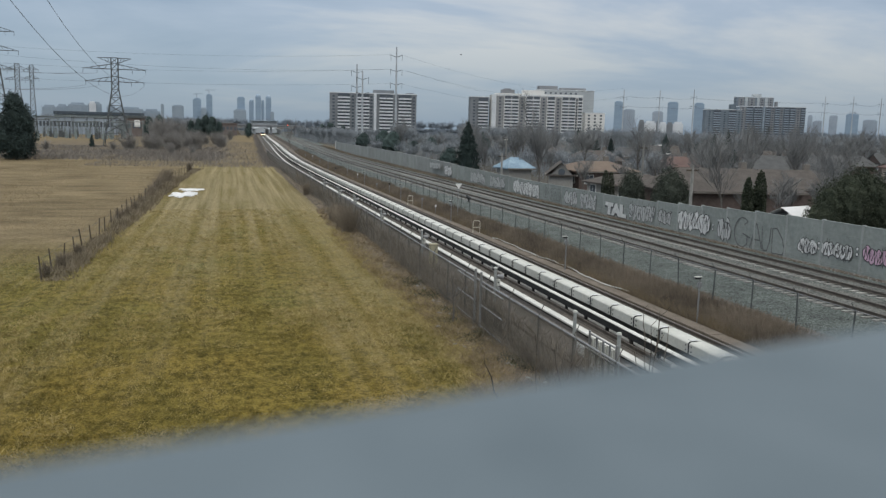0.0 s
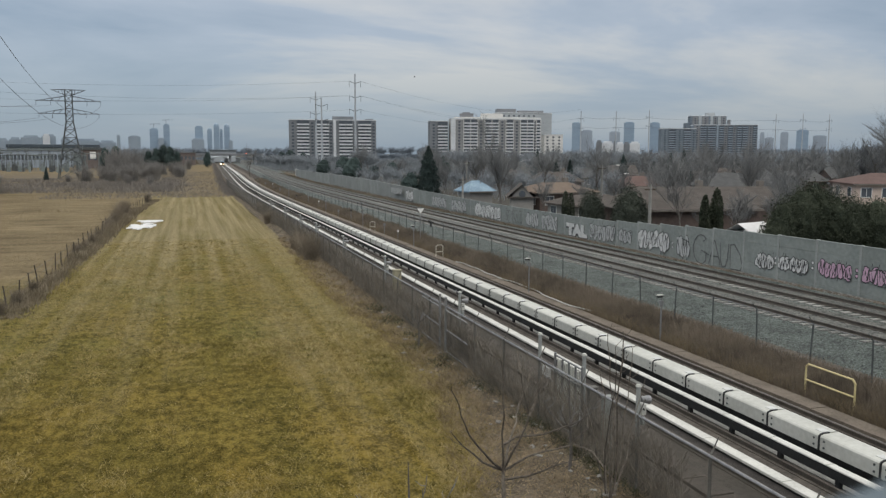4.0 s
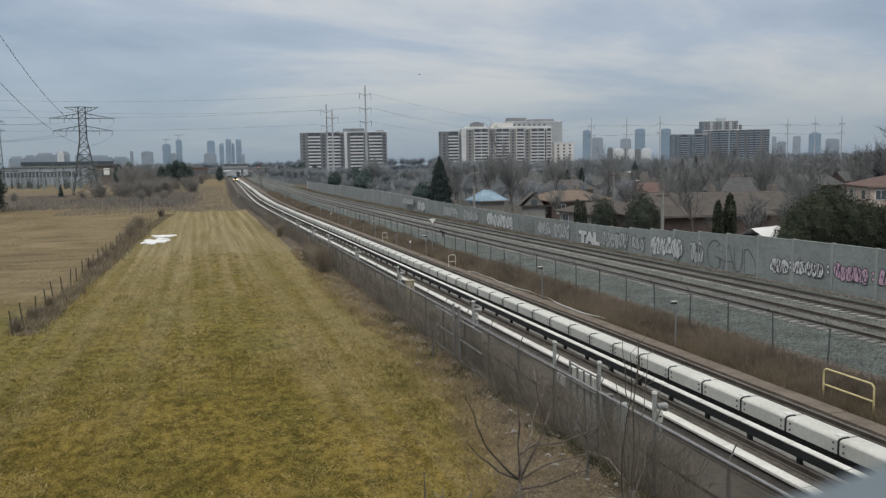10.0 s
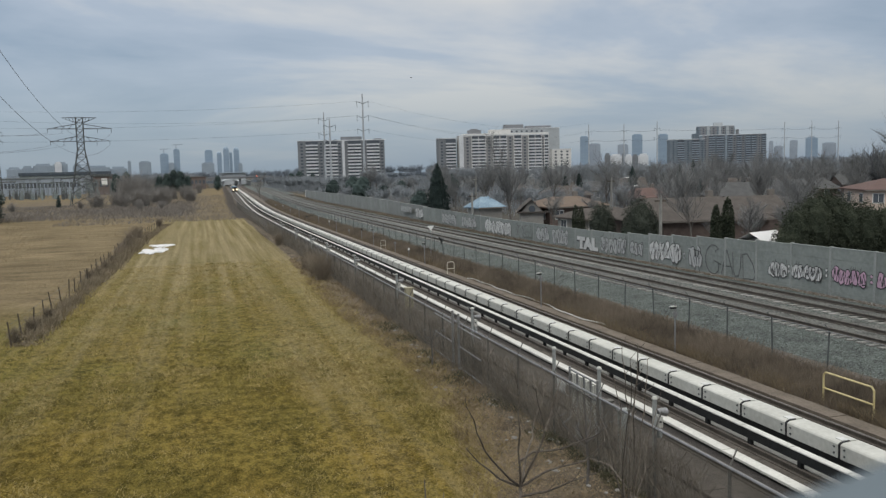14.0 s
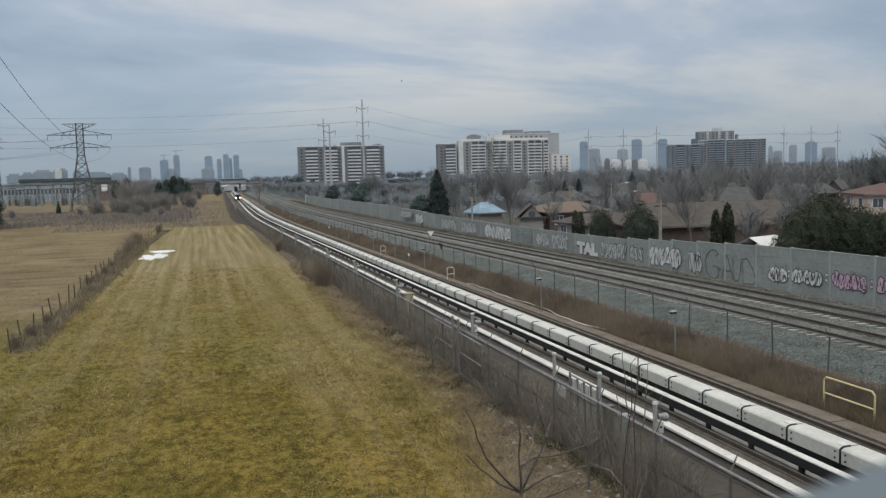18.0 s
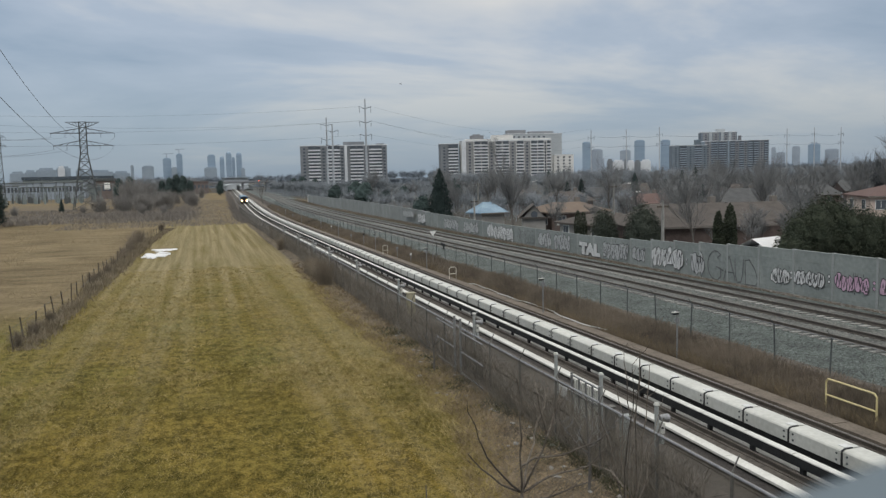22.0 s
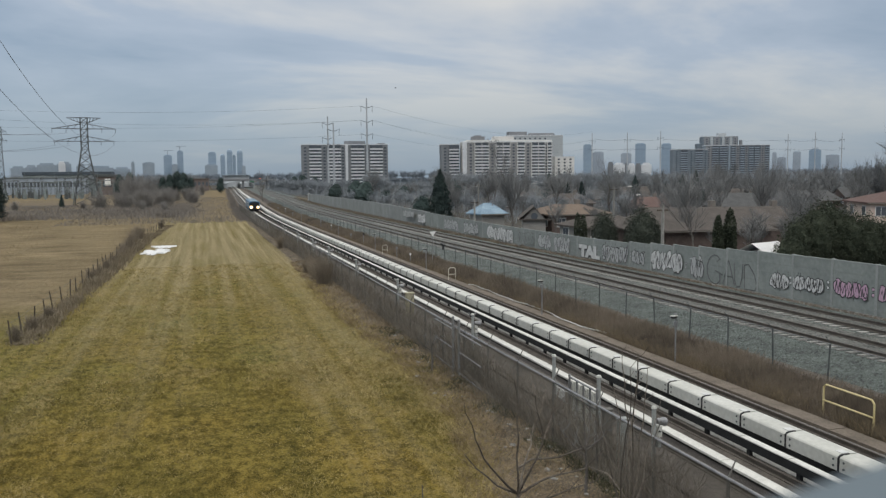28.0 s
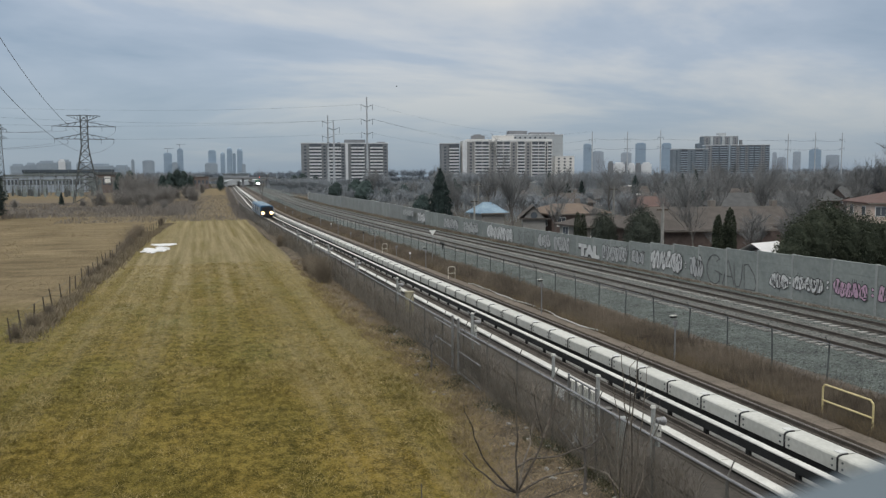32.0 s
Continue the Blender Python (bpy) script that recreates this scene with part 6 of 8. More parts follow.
tree_thing("leafless bushy tree in the rough land", 12, 9.0, pose(-22, 300, 0), 0.9, 8, 8)
tree_thing("leafless bushy tree in the rough land", 13, 7.5, pose(-17, 296, 0), 0.9, 8, 8)
tree_thing("leafless bushy tree in the rough land", 14, 7.0, pose(-26, 305, 0), 0.9, 8, 8)
KINDS = [tree_data(100 + s, h, sp, 9, 4, 13, 0.95) for s, h, sp in ((0, 9, 0.6), (1, 10, 0.75), (2, 11, 0.55), (3, 8.5, 0.8), (4, 12, 0.65))]
KIND_MESH = [(mesh_of("trunk", *a, M_BARK), mesh_of("crown", *b, M_TWIG)) for a, b in KINDS]


def street_tree(k, m, s):
    t = thing("bare_tree", "leafless brown-grey street tree among the houses", "tree", m @ Matrix.Diagonal((s, s, s, 1)), "street trees")
    part("trunk", KIND_MESH[k][0], M_BARK, t)
    part("crown", KIND_MESH[k][1], M_TWIG, t)


for k, (x, y, s) in enumerate(((43.6, 63, 0.40), (45.6, 61.5, 0.46), (47.4, 62.5, 0.42), (49.4, 61, 0.48), (51.5, 62, 0.5), (44.2, 88, 0.5), (47, 86, 0.55), (51, 92, 0.6), (55, 88, 0.6), (39, 88, 0.4),
                               (60, 66, 0.5))):
    street_tree(k % 5, pose(x, y, 0, 0, 0, 50 * k), s)
HOUSES = ((48, 101), (46, 72), (56, 75), (70, 122), (65, 142), (81, 112), (97, 123), (89, 142), (80, 80), (58, 108), (52, 118), (60, 128))
RT2 = random.Random(23)
spots = []
tries = 0
while len(spots) < 210 and tries < 6000:
    tries += 1
    y = 82 * (420 / 82) ** RT2.random()
    x = RT2.uniform(38, 0.98 * y + 25)
    if x < WALL(y) + 6 or any((x - a) ** 2 + (y - b) ** 2 < 30 for a, b in spots) or (y < 128 and x < 50) or any(abs(x - a) < 8 and abs(y - b) < 7 for a, b in HOUSES):
        continue
    spots.append((x, y))
for x, y in spots:
    street_tree(RT2.randrange(5), pose(x, y, 0, 0, 0, RT2.uniform(0, 360)), RT2.uniform(0.62, 1.0) * (0.85 if y < 150 else 0.90) * (0.55 if y > 140 and (x / y < 0.19 or 0.22 < x / y < 0.275) else 1.0))


def woods(name, label, n, seed, place, s0, s1, material, stout=1.0):
    """Far trees that nobody could count: trunks, limbs and fans of twigs in one sheet."""
    rng = random.Random(seed)
    v, f = [], []

    def strip(p, q, w0, w1):
        i = len(v)
        w0, w1 = w0 * stout * 1.35, w1 * stout * 1.35
        turn = rng.uniform(0, math.pi)
        side = Vector((math.cos(turn), math.sin(turn), 0))
        v.extend((p - side * w0, p + side * w0, q + side * w1, q - side * w1))
        f.append((i, i + 1, i + 2, i + 3))
    for i in range(n):
        x, y, size = place(rng)
        h = 10.0 * size * rng.uniform(s0, s1)
        base = Vector((x, y, -0.1))
        strip(base, base + Vector((0, 0, h * 0.55)), 0.12, 0.06)
        cr = h * rng.uniform(0.28, 0.45)
        for k in range(36):
            b = base + Vector((rng.gauss(0, 3.0), rng.gauss(0, 3.0), 0))
            strip(b, b + Vector((rng.gauss(0, 0.6), rng.gauss(0, 0.6), rng.uniform(0.8, 3.4))), 0.05, 0.02)
        top = Vector((x, y, h * 0.60))
        for k in range(70):
            a, e = rng.uniform(0, 6.28), rng.uniform(-0.25, 1.0)
            d = Vector((math.cos(a) * math.cos(e), math.sin(a) * math.cos(e), math.sin(e) + 0.15))
            d = Vector((d.x * cr, d.y * cr, d.z * h * 0.42)) * rng.uniform(0.55, 1.05)
            p = top + d * 0.25 - Vector((0, 0, h * 0.12 * rng.random()))
            q = top + d
            strip(p, q, 0.06, 0.03)
            for j in range(6):
                s = p.lerp(q, rng.uniform(0.3, 1.0))
                e2 = s + Vector((rng.gauss(0, 0.7), rng.gauss(0, 0.7), rng.gauss(0.5, 0.6)))
                strip(s, e2, 0.035, 0.015)
    tagged(new(name, mesh_of(name, v, f, material)), label, "woods", kind="stuff")


def lowland(x, y):
    """Trees stay low in the two open stretches beyond the railway."""
    a = x / y
    return 0.5 if a < 0.19 or 0.22 < a < 0.275 else 1.0


def wedge(rng):
    while True:
        y = 260 * (880 / 260) ** rng.random()
        x = rng.uniform(0.115 * y + 12, 0.95 * y + 30)
        if y < 670 or x > 360:
            break
    return x, y, lowland(x, y)


def behind_left(rng):
    return rng.uniform(-260, 0), rng.uniform(520, 760), 1.0


def by_bridge(rng):
    y = rng.uniform(330, 540)
    return GO(y) + rng.uniform(9, 32), y, 1.0


def beyond_bridge(rng):
    return rng.uniform(-60, 190), rng.uniform(860, 960), 1.0


def between_blocks(rng):
    y = rng.uniform(790, 890)
    return rng.uniform(0.185, 0.30) * y, y, 1.0


def below_towers(rng):
    y = rng.uniform(900, 1000)
    return (rng.uniform(0.62, 1.08) if rng.random() < 0.6 else rng.uniform(0.10, 0.36)) * y, y, 1.0


def behind_pink(rng):
    y = rng.uniform(116, 165)
    return y * rng.uniform(0.955, 1.14), y, 1.0


def by_wall(rng):
    y = 122 * (330 / 122) ** rng.random()
    return WALL(y) + (16 if 125 < y < 175 else 6) + 36 * rng.random() ** 1.2, y, 1.0


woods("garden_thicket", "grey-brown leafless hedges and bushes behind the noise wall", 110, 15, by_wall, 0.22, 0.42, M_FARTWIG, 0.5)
for k in range(9):
    y = 150 + 18 * k
    x = WALL(y) + 8 + 9 * (k % 3)
    h = 4.2 + 0.9 * (k % 4)
    hedge("dark evergreen bush behind the noise wall", 120 + k, [(0, 0, h * 0.45, h * 0.5, h * 0.45, h * 0.5), (0.4, 0, h * 0.7, h * 0.3, h * 0.3, h * 0.32)], pose(x, y, 0), 350, 0.26, M_CONIF, "evergreen_bush")


woods("dark_grove", "dense dark leafless grove behind the pink house", 150, 33, behind_pink, 0.62, 0.98, M_DARKTWIG, 1.3)
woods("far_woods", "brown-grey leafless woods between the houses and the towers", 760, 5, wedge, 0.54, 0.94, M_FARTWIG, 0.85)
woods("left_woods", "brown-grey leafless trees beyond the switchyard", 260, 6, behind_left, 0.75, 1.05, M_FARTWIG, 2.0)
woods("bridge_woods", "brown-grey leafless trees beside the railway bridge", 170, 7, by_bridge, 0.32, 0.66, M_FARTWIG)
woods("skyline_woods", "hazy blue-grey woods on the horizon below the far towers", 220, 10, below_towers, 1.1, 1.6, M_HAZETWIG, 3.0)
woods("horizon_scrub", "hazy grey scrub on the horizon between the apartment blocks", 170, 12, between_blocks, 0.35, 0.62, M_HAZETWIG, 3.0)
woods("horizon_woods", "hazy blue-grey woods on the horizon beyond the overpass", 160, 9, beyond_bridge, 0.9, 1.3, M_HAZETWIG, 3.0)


# litter on the verge and loose ballast stones, too many to count
def scatter(name, label, n, place, material, solid):
    v, f = [], []
    for k in range(n):
        x, y, z, s = place()
        a = R.uniform(0, 6.28)
        i = len(v)
        if solid:
            h = s * R.uniform(0.5, 0.9)
            for j in range(4):
                b = a + j * 1.57 + R.uniform(-0.4, 0.4)
                v.append((x + math.cos(b) * s, y + math.sin(b) * s, z))
            v.append((x + R.uniform(-0.3, 0.3) * s, y + R.uniform(-0.3, 0.3) * s, z + h))
            f += [(i, i + 1, i + 4), (i + 1, i + 2, i + 4), (i + 2, i + 3, i + 4), (i + 3, i, i + 4)]
        else:
            for j in range(4):
                b = a + j * 1.57 + R.uniform(-0.5, 0.5)
                v.append((x + math.cos(b) * s, y + math.sin(b) * s, z + R.uniform(0.0, 0.04)))
            f.append((i, i + 1, i + 2, i + 3))
    tagged(new(name, mesh_of(name, v, f, material)), label, "litter" if not solid else "stones", kind="stuff")


def litter_place():
    y = near_y(10, 60)
    return MOWN(y) + (FENCE(y) - MOWN(y)) * R.random(), y, 0.05, R.uniform(0.012, 0.032)


def stone_place():
    y = near_y(15, 70)
    d = R.uniform(-4.9, 7.5)
    z = 0.04 if d < -4.6 else (0.05 + 0.23 * (d + 4.6) / 2.7 if d < -1.9 else (0.28 if d < 5.4 else 0.2))
    return GO(y) + d, y, z - 0.005, R.uniform(0.025, 0.055)


structure("wall_bank", ribbon("wall_bank", [(-1.5, -0.1), (-1.2, 0.10), (-0.75, 0.20), (-0.1, 0.26), (-0.1, -0.1)], WALL, [y for y in YS if 8 < y < 300], M_SOIL), "low bank of earth and rubble at the foot of the noise wall", "ground")


def bank_place():
    y = near_y(20, 90)
    d = R.uniform(-1.35, -0.15)
    return WALL(y) + d, y, 0.10 + 0.14 * (d + 1.35) / 1.2, R.uniform(0.03, 0.10)


scatter("fallen_leaves", "brown fallen leaves and scraps on the verge", 14000, litter_place, M_LITTER, False)
scatter("ballast_stones", "loose grey ballast stones", 22000, stone_place, M_BALLAST, True)

scatter("bank_rubble", "grey and brown rubble at the foot of the noise wall", 5000, bank_place, M_TIE, True)


# ------------------------------------------------------------------ houses behind the noise wall
M_ROOFBROWN = mat("brown_shingles", (0.062, 0.055, 0.050), (0.108, 0.095, 0.087), 1.2, 0.95, bump=0.5)
M_ROOFTAN = mat("tan_shingles", (0.130, 0.100, 0.080), (0.185, 0.145, 0.116), 1.0, 0.95, bump=0.4)
M_ROOFRED = mat("red_shingles", (0.098, 0.066, 0.060), (0.145, 0.097, 0.088), 1.0, 0.95, bump=0.4)
M_ROOFGREY = mat("grey_shingles", (0.062, 0.064, 0.066), (0.098, 0.10, 0.102), 1.0, 0.95, bump=0.4)
M_TARP = mat("blue_roof_sheet", (0.10, 0.17, 0.24), (0.26, 0.36, 0.44), 0.8, 0.6, bump=0.3)
M_HBRICK = mat("red_brown_brick", (0.096, 0.074, 0.067), (0.155, 0.122, 0.110), 2.5, 0.9, bump=0.3)
M_HPALE = mat("pale_siding", (0.24, 0.235, 0.222), (0.32, 0.312, 0.296), 1.0, 0.85, bump=0.1)
M_HPINK = mat("pink_stucco", (0.55, 0.445, 0.385), (0.66, 0.545, 0.475), 0.8, 0.9, bump=0.15)
M_GUTTER = mat("brown_gutter", (0.15, 0.135, 0.12), (0.22, 0.20, 0.18), 1.0, 0.7, bump=0)
M_TRIM = mat("white_trim", (0.70, 0.70, 0.68), (0.80, 0.80, 0.78), 2.0, 0.7, bump=0)


def gable(w, d, z0, z1, over, hip):
    """A roof over w x d whose ridge runs along x; hip pulls the ridge's ends in."""
    a, b = w / 2 + over, d / 2 + over
    th = 0.16
    v = [(-a, -b, z0), (a, -b, z0), (a, b, z0), (-a, b, z0), (-a + hip, 0, z1), (a - hip, 0, z1),
         (-a, -b, z0 - th), (a, -b, z0 - th), (a, b, z0 - th), (-a, b, z0 - th)]
    f = [(0, 1, 5, 4), (2, 3, 4, 5)] + ([(1, 2, 5), (3, 0, 4)] if hip else []) + [(0, 6, 7, 1), (1, 7, 8, 2), (2, 8, 9, 3), (3, 9, 6, 0), (6, 9, 8, 7)]
    return v, f


def house(label, x, y, rz, w, d, eave, ridge, wall, roof, hip=0.0, windows=3, chimney=True):
    t = thing("house", label, "house", pose(x, y, 0, 0, 0, rz), "houses behind the wall")
    part("wall", box((-w / 2, -d / 2, -0.2), (w / 2, d / 2, eave - 0.1)), wall, t)
    if not hip:
        for s in (-1, 1):
            x = s * w / 2 * 0.995
            tri = [(x, -d / 2, eave - 0.14), (x, d / 2, eave - 0.14), (x, 0, ridge - 0.12)]
            part("gable", mesh_of("gable", tri + [(p[0] - s * 0.1, p[1], p[2]) for p in tri], [(0, 1, 2), (5, 4, 3), (0, 3, 4, 1), (1, 4, 5, 2), (2, 5, 3, 0)], wall), wall, t)
    part("roof", mesh_of("roof", *gable(w, d, eave, ridge, 0.45, hip), roof), roof, t)
    for s in (-1, 1):
        y0, y1 = sorted((s * (d / 2 + 0.45), s * (d / 2 + 0.53)))
        part("gutter", box((-w / 2 - 0.45, y0, eave - 0.18), (w / 2 + 0.45, y1, eave - 0.04), 0.01), M_GUTTER, t)
    me_f = bm_mesh("window", box((-0.65, -0.05, 0.0), (0.65, 0.05, 1.2), 0.02), M_TRIM)
    me_p = bm_mesh("pane", box((-0.56, -0.065, 0.09), (-0.03, 0.04, 1.11)), M_PANE)
    me_q = bm_mesh("pane", box((0.03, -0.065, 0.09), (0.56, 0.04, 1.11)), M_PANE)
    for i in range(windows):
        wx = -w / 2 + w * (i + 0.5) / windows
        wd = part("window", me_f, M_TRIM, t)
        wd.location = (wx, -d / 2, max(0.9, eave - 1.65))
        part("pane", me_p, M_PANE, wd)
        part("pane", me_q, M_PANE, wd)
    for i in range(2 if windows else 0):
        wd = part("window", me_f, M_TRIM, t)
        wd.matrix_basis = pose(-w / 2, -d / 4 + i * d / 2, max(0.9, eave - 1.65), 0, 0, -90)
        part("pane", me_p, M_PANE, wd)
        part("pane", me_q, M_PANE, wd)
    if chimney:
        c = part("chimney", box((w * 0.2, 0.3, eave), (w * 0.2 + 0.6, 0.9, ridge + 0.6), 0.03), M_GUTTER, t)
        part("flue", tube((w * 0.2 + 0.3, 0.6, ridge + 0.6), (w * 0.2 + 0.3, 0.6, ridge + 0.85), 0.12), M_STEEL, c)
    else:
        part("vent_pipe", tube((w * 0.15, -0.6, eave), (w * 0.15, -0.6, ridge + 0.25), 0.06), M_STEEL, t)
    return t


house("bungalow with a blue sheet over its hipped roof", 36.5, 105, 8, 3.3, 3.6, 2.6, 3.95, M_HPALE, M_TARP, 1.5, 0, False)
h_b = house("pale gabled bungalow with a brown roof", 39.7, 96.5, 70, 5, 2.8, 2.3, 3.85, M_HPALE, M_ROOFBROWN, 0, 0, False)
part("arched_window", tube((-2.56, 0, 2.6), (-2.5, 0, 2.6), 0.42, sides=20), M_PANE, h_b, "dark arched gable window")
house("low tan-roofed house among bare trees", 46.3, 101, 6, 8.4, 7, 2.6, 3.75, M_HBRICK, M_ROOFTAN, 2.5, 3)
house("low brown carport roof beside the pale bungalow", 40.6, 79.5, 4, 7.2, 5.5, 2.35, 3.25, M_HPALE, M_ROOFBROWN, 2.0, 3, False)
house("long brick bungalow with a brown shingle roof", 45.7, 71.5, -8, 12.7, 9.0, 2.4, 4.35, M_HBRICK, M_ROOFBROWN, 3.0, 0)
house("long brick bungalow with a brown hipped roof", 56.5, 75.5, -12, 10, 8, 2.4, 4.1, M_HBRICK, M_ROOFBROWN, 2.5, 0)
house("brick house with a red shingle roof", 70.5, 122, -10, 5.5, 7, 2.4, 3.9, M_HBRICK, M_ROOFRED, 1.5, 1)
house("brick house with a brown roof on the far street", 65, 142, -8, 8, 8, 2.5, 4.2, M_HBRICK, M_ROOFBROWN, 2, 2)
house("grey-roofed bungalow on the far street", 81, 112, -15, 9, 8, 2.6, 4.6, M_HBRICK, M_ROOFGREY, 2.5, 2)
house("grey-roofed bungalow with a white gable", 97, 123, -20, 10, 8, 2.5, 4.5, M_HPALE, M_ROOFGREY, 0, 2)
house("brown-roofed house on the far street", 89, 142, -15, 9, 8, 2.6, 4.4, M_HBRICK, M_ROOFBROWN, 2.5, 2)
h_p = house("two-storey pink stucco house with a red roof", 81.6, 80, -26, 11.5, 9, 4.15, 5.3, M_HPINK, M_ROOFRED, 3.4, 5)
hr = random.Random(41)
for i, (x, y) in enumerate(((66, 172), (84, 165), (100, 150), (112, 135), (118, 160), (98, 182), (75, 196), (130, 178), (140, 150), (110, 200), (152, 190))):
    roof = (M_ROOFBROWN, M_ROOFGREY, M_ROOFBROWN, M_ROOFGREY, M_ROOFBROWN)[i % 5]
    house("bungalow with a low shingle roof among bare trees", x, y, hr.uniform(-22, 15), hr.uniform(8, 11), 8, 2.4, hr.uniform(3.9, 4.7), (M_HBRICK, M_HPALE)[i % 3 == 1], roof, hr.choice((0, 2.4)), 2, i % 2 == 0)


def shed():
    t = thing("garden_tent", "white gabled party tent in a garden", "tent", pose(40.3, 52.6, 0, 0, 0, 20))
    part("wall", box((-1.6, -1.2, -0.1), (1.6, 1.2, 1.75)), M_TRIM, t)
    part("roof", mesh_of("roof", *gable(3.2, 2.4, 1.75, 2.45, 0.12, 0), M_SNOW), M_SNOW, t)


shed()


# ------------------------------------------------------------------ poles and lamps of the streets
def street_lamp(x, y, h, rz):
    t = thing("street_lamp", "grey street lamp with a long curved arm", "street lamp", pose(x, y, 0, 0, 0, rz), "street lamps")
    part("pole", tube((0, 0, -0.1), (0, 0, h - 0.5), 0.11, 0.07), M_STEEL, t)
    part("arm", add_tube(tube((0, 0, h - 0.6), (0.9, 0, h - 0.1), 0.05, 0.045), (0.9, 0, h - 0.1), (2.1, 0, h + 0.1), 0.045, 0.04), M_STEEL, t)
    part("lamp_head", box((2.0, -0.14, h + 0.02), (2.7, 0.14, h + 0.18), 0.05), M_TRIM, t)


street_lamp(51.2, 95, 4.9, 0)
street_lamp(48.0, 150, 5.6, 0)
street_lamp(64, 120, 5.6, 10)


def wooden_pole(x, y, h):
    t = thing("utility_pole", "pale weathered wooden utility pole", "utility pole", pose(x, y, 0), "utility poles")
    part("pole", tube((0, 0, -0.1), (0, 0, h), 0.15, 0.11, 10), M_TIE, t)
    part("crossarm", box((-0.5, -0.06, h - 0.5), (0.5, 0.06, h - 0.38), 0.01), M_WOODPOST, t)


wooden_pole(34.9, 58, 5.2)
wooden_pole(48.5, 92, 6.2)
wooden_pole(43, 128, 6.5)
wooden_pole(33.4, 101, 4.6)


# ------------------------------------------------------------------ switchyard and low buildings beyond the meadow
M_DULL = mat("dull_green_cladding", (0.15, 0.175, 0.175), (0.21, 0.24, 0.24), 0.3, 0.9, bump=0)
M_GALV = mat("pale_switchgear", (0.17, 0.205, 0.205), (0.27, 0.305, 0.30), 0.5, 0.7, 0.1, 0)


def switchyard():
    t = thing("switchyard", "pale steel gantries and switchgear of a power substation", "substation")
    rng = random.Random(8)
    for i in range(24):
        x, y = -92 + i * 2.2 + rng.uniform(-1, 1), rng.uniform(345, 405)
        h, w = rng.uniform(6.0, 9.5), rng.uniform(3, 6)
        mm = M_DULL if i % 3 else M_DARKSTEEL
        beam = part("gantry", tube((x - 0.5, y, h * 0.97), (x + w + 0.5, y, h * 0.97), 0.16, 0.16, 4), mm, t)
        part("lower_beam", tube((x, y, h * 0.72), (x + w, y, h * 0.72), 0.09, 0.09, 4), mm, beam)
        for s in (0, w):
            for d in (-0.3, 0.3):
                bm = tube((x + s + d, y, -0.1), (x + s + d * 0.8, y, h), 0.09, 0.08, 4)
                for k in range(5 if d < 0 else 0):
                    add_tube(bm, (x + s - 0.3, y, h * k / 5), (x + s + 0.3, y, h * (k + 1) / 5), 0.05, 0.05, 3)
                part("leg", bm, mm, beam)
    for i in range(46):
        x, y = rng.uniform(-95, -42), rng.uniform(340, 400)
        w, h = rng.uniform(0.4, 1.2), rng.uniform(1.0, 2.6)
        bm = box((x, y, -0.1), (x + w, y + 1.5, h), 0.05)
        for k in range(3):
            add_tube(bm, (x + w * (k + 0.5) / 3, y + 0.7, h), (x + w * (k + 0.5) / 3, y + 0.7, h + rng.uniform(0.8, 2.4)), 0.10, 0.08, 6)
        part("transformer", bm, (M_GALV, M_DARKSTEEL, M_GALV, M_DULL)[i % 4], t)
    for i in range(10):
        x = -92 + i * 5.5
        part("lightning_rod", tube((x, 372, -0.1), (x, 372, rng.uniform(8, 13)), 0.10, 0.04, 5), M_GALV, t)


switchyard()


def low_block(label, x0, x1, y, h, wall, roof, windows=6, roof_h=0.6):
    t = thing("industrial_building", label, "building", pose(x0, y, 0), "low buildings")
    w = x1 - x0
    part("wall", box((0, 0, -0.2), (w, 18, h)), wall, t)
    part("roof", box((-0.5, -0.5, h), (w + 0.5, 18.5, h + roof_h), 0.1), roof, t)
    for i in range(windows):
        x = w * (i + 0.5) / windows
        part("window", box((x - w / windows * 0.3, -0.06, h * 0.45), (x + w / windows * 0.3, 0.02, h * 0.75)), M_PANE, t)
    return t


M_NAVY = mat("dark_blue_grey_roofing", (0.060, 0.076, 0.092), (0.090, 0.110, 0.130), 0.3, 0.9, bump=0)
low_block("pale works building behind the switchyard", -94.5, -58, 450, 8.4, M_GREYTOWER, M_DULL, 22, 0.3)
low_block("long dull works building behind the switchyard", -118, -62, 470, 5.0, M_DULL, M_DULL, 0)
low_block("long low building with a dark roof", -114, -60, 600, 10.6, M_DULL, M_NAVY, 12, 2.0)
M_DBRICK = mat("dull_brick", (0.13, 0.108, 0.10), (0.185, 0.155, 0.145), 0.5, 0.9, bump=0)
bb = low_block("brown brick building with a pale panel on its wall", -48.5, -41.5, 420, 8.6, M_DBRICK, M_DARKSTEEL, 3, 1.2)
part("sign_panel", box((3.6, -0.16, 4.6), (6.2, -0.08, 7.8), 0.02), M_TRIM, bb, "blank white panel")
low_block("brown brick building beside the overpass road", -6, 3, 520, 7.0, M_DBRICK, M_DBRICK, 4, 0.4)
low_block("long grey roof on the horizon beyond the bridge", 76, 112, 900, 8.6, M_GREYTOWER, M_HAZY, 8)


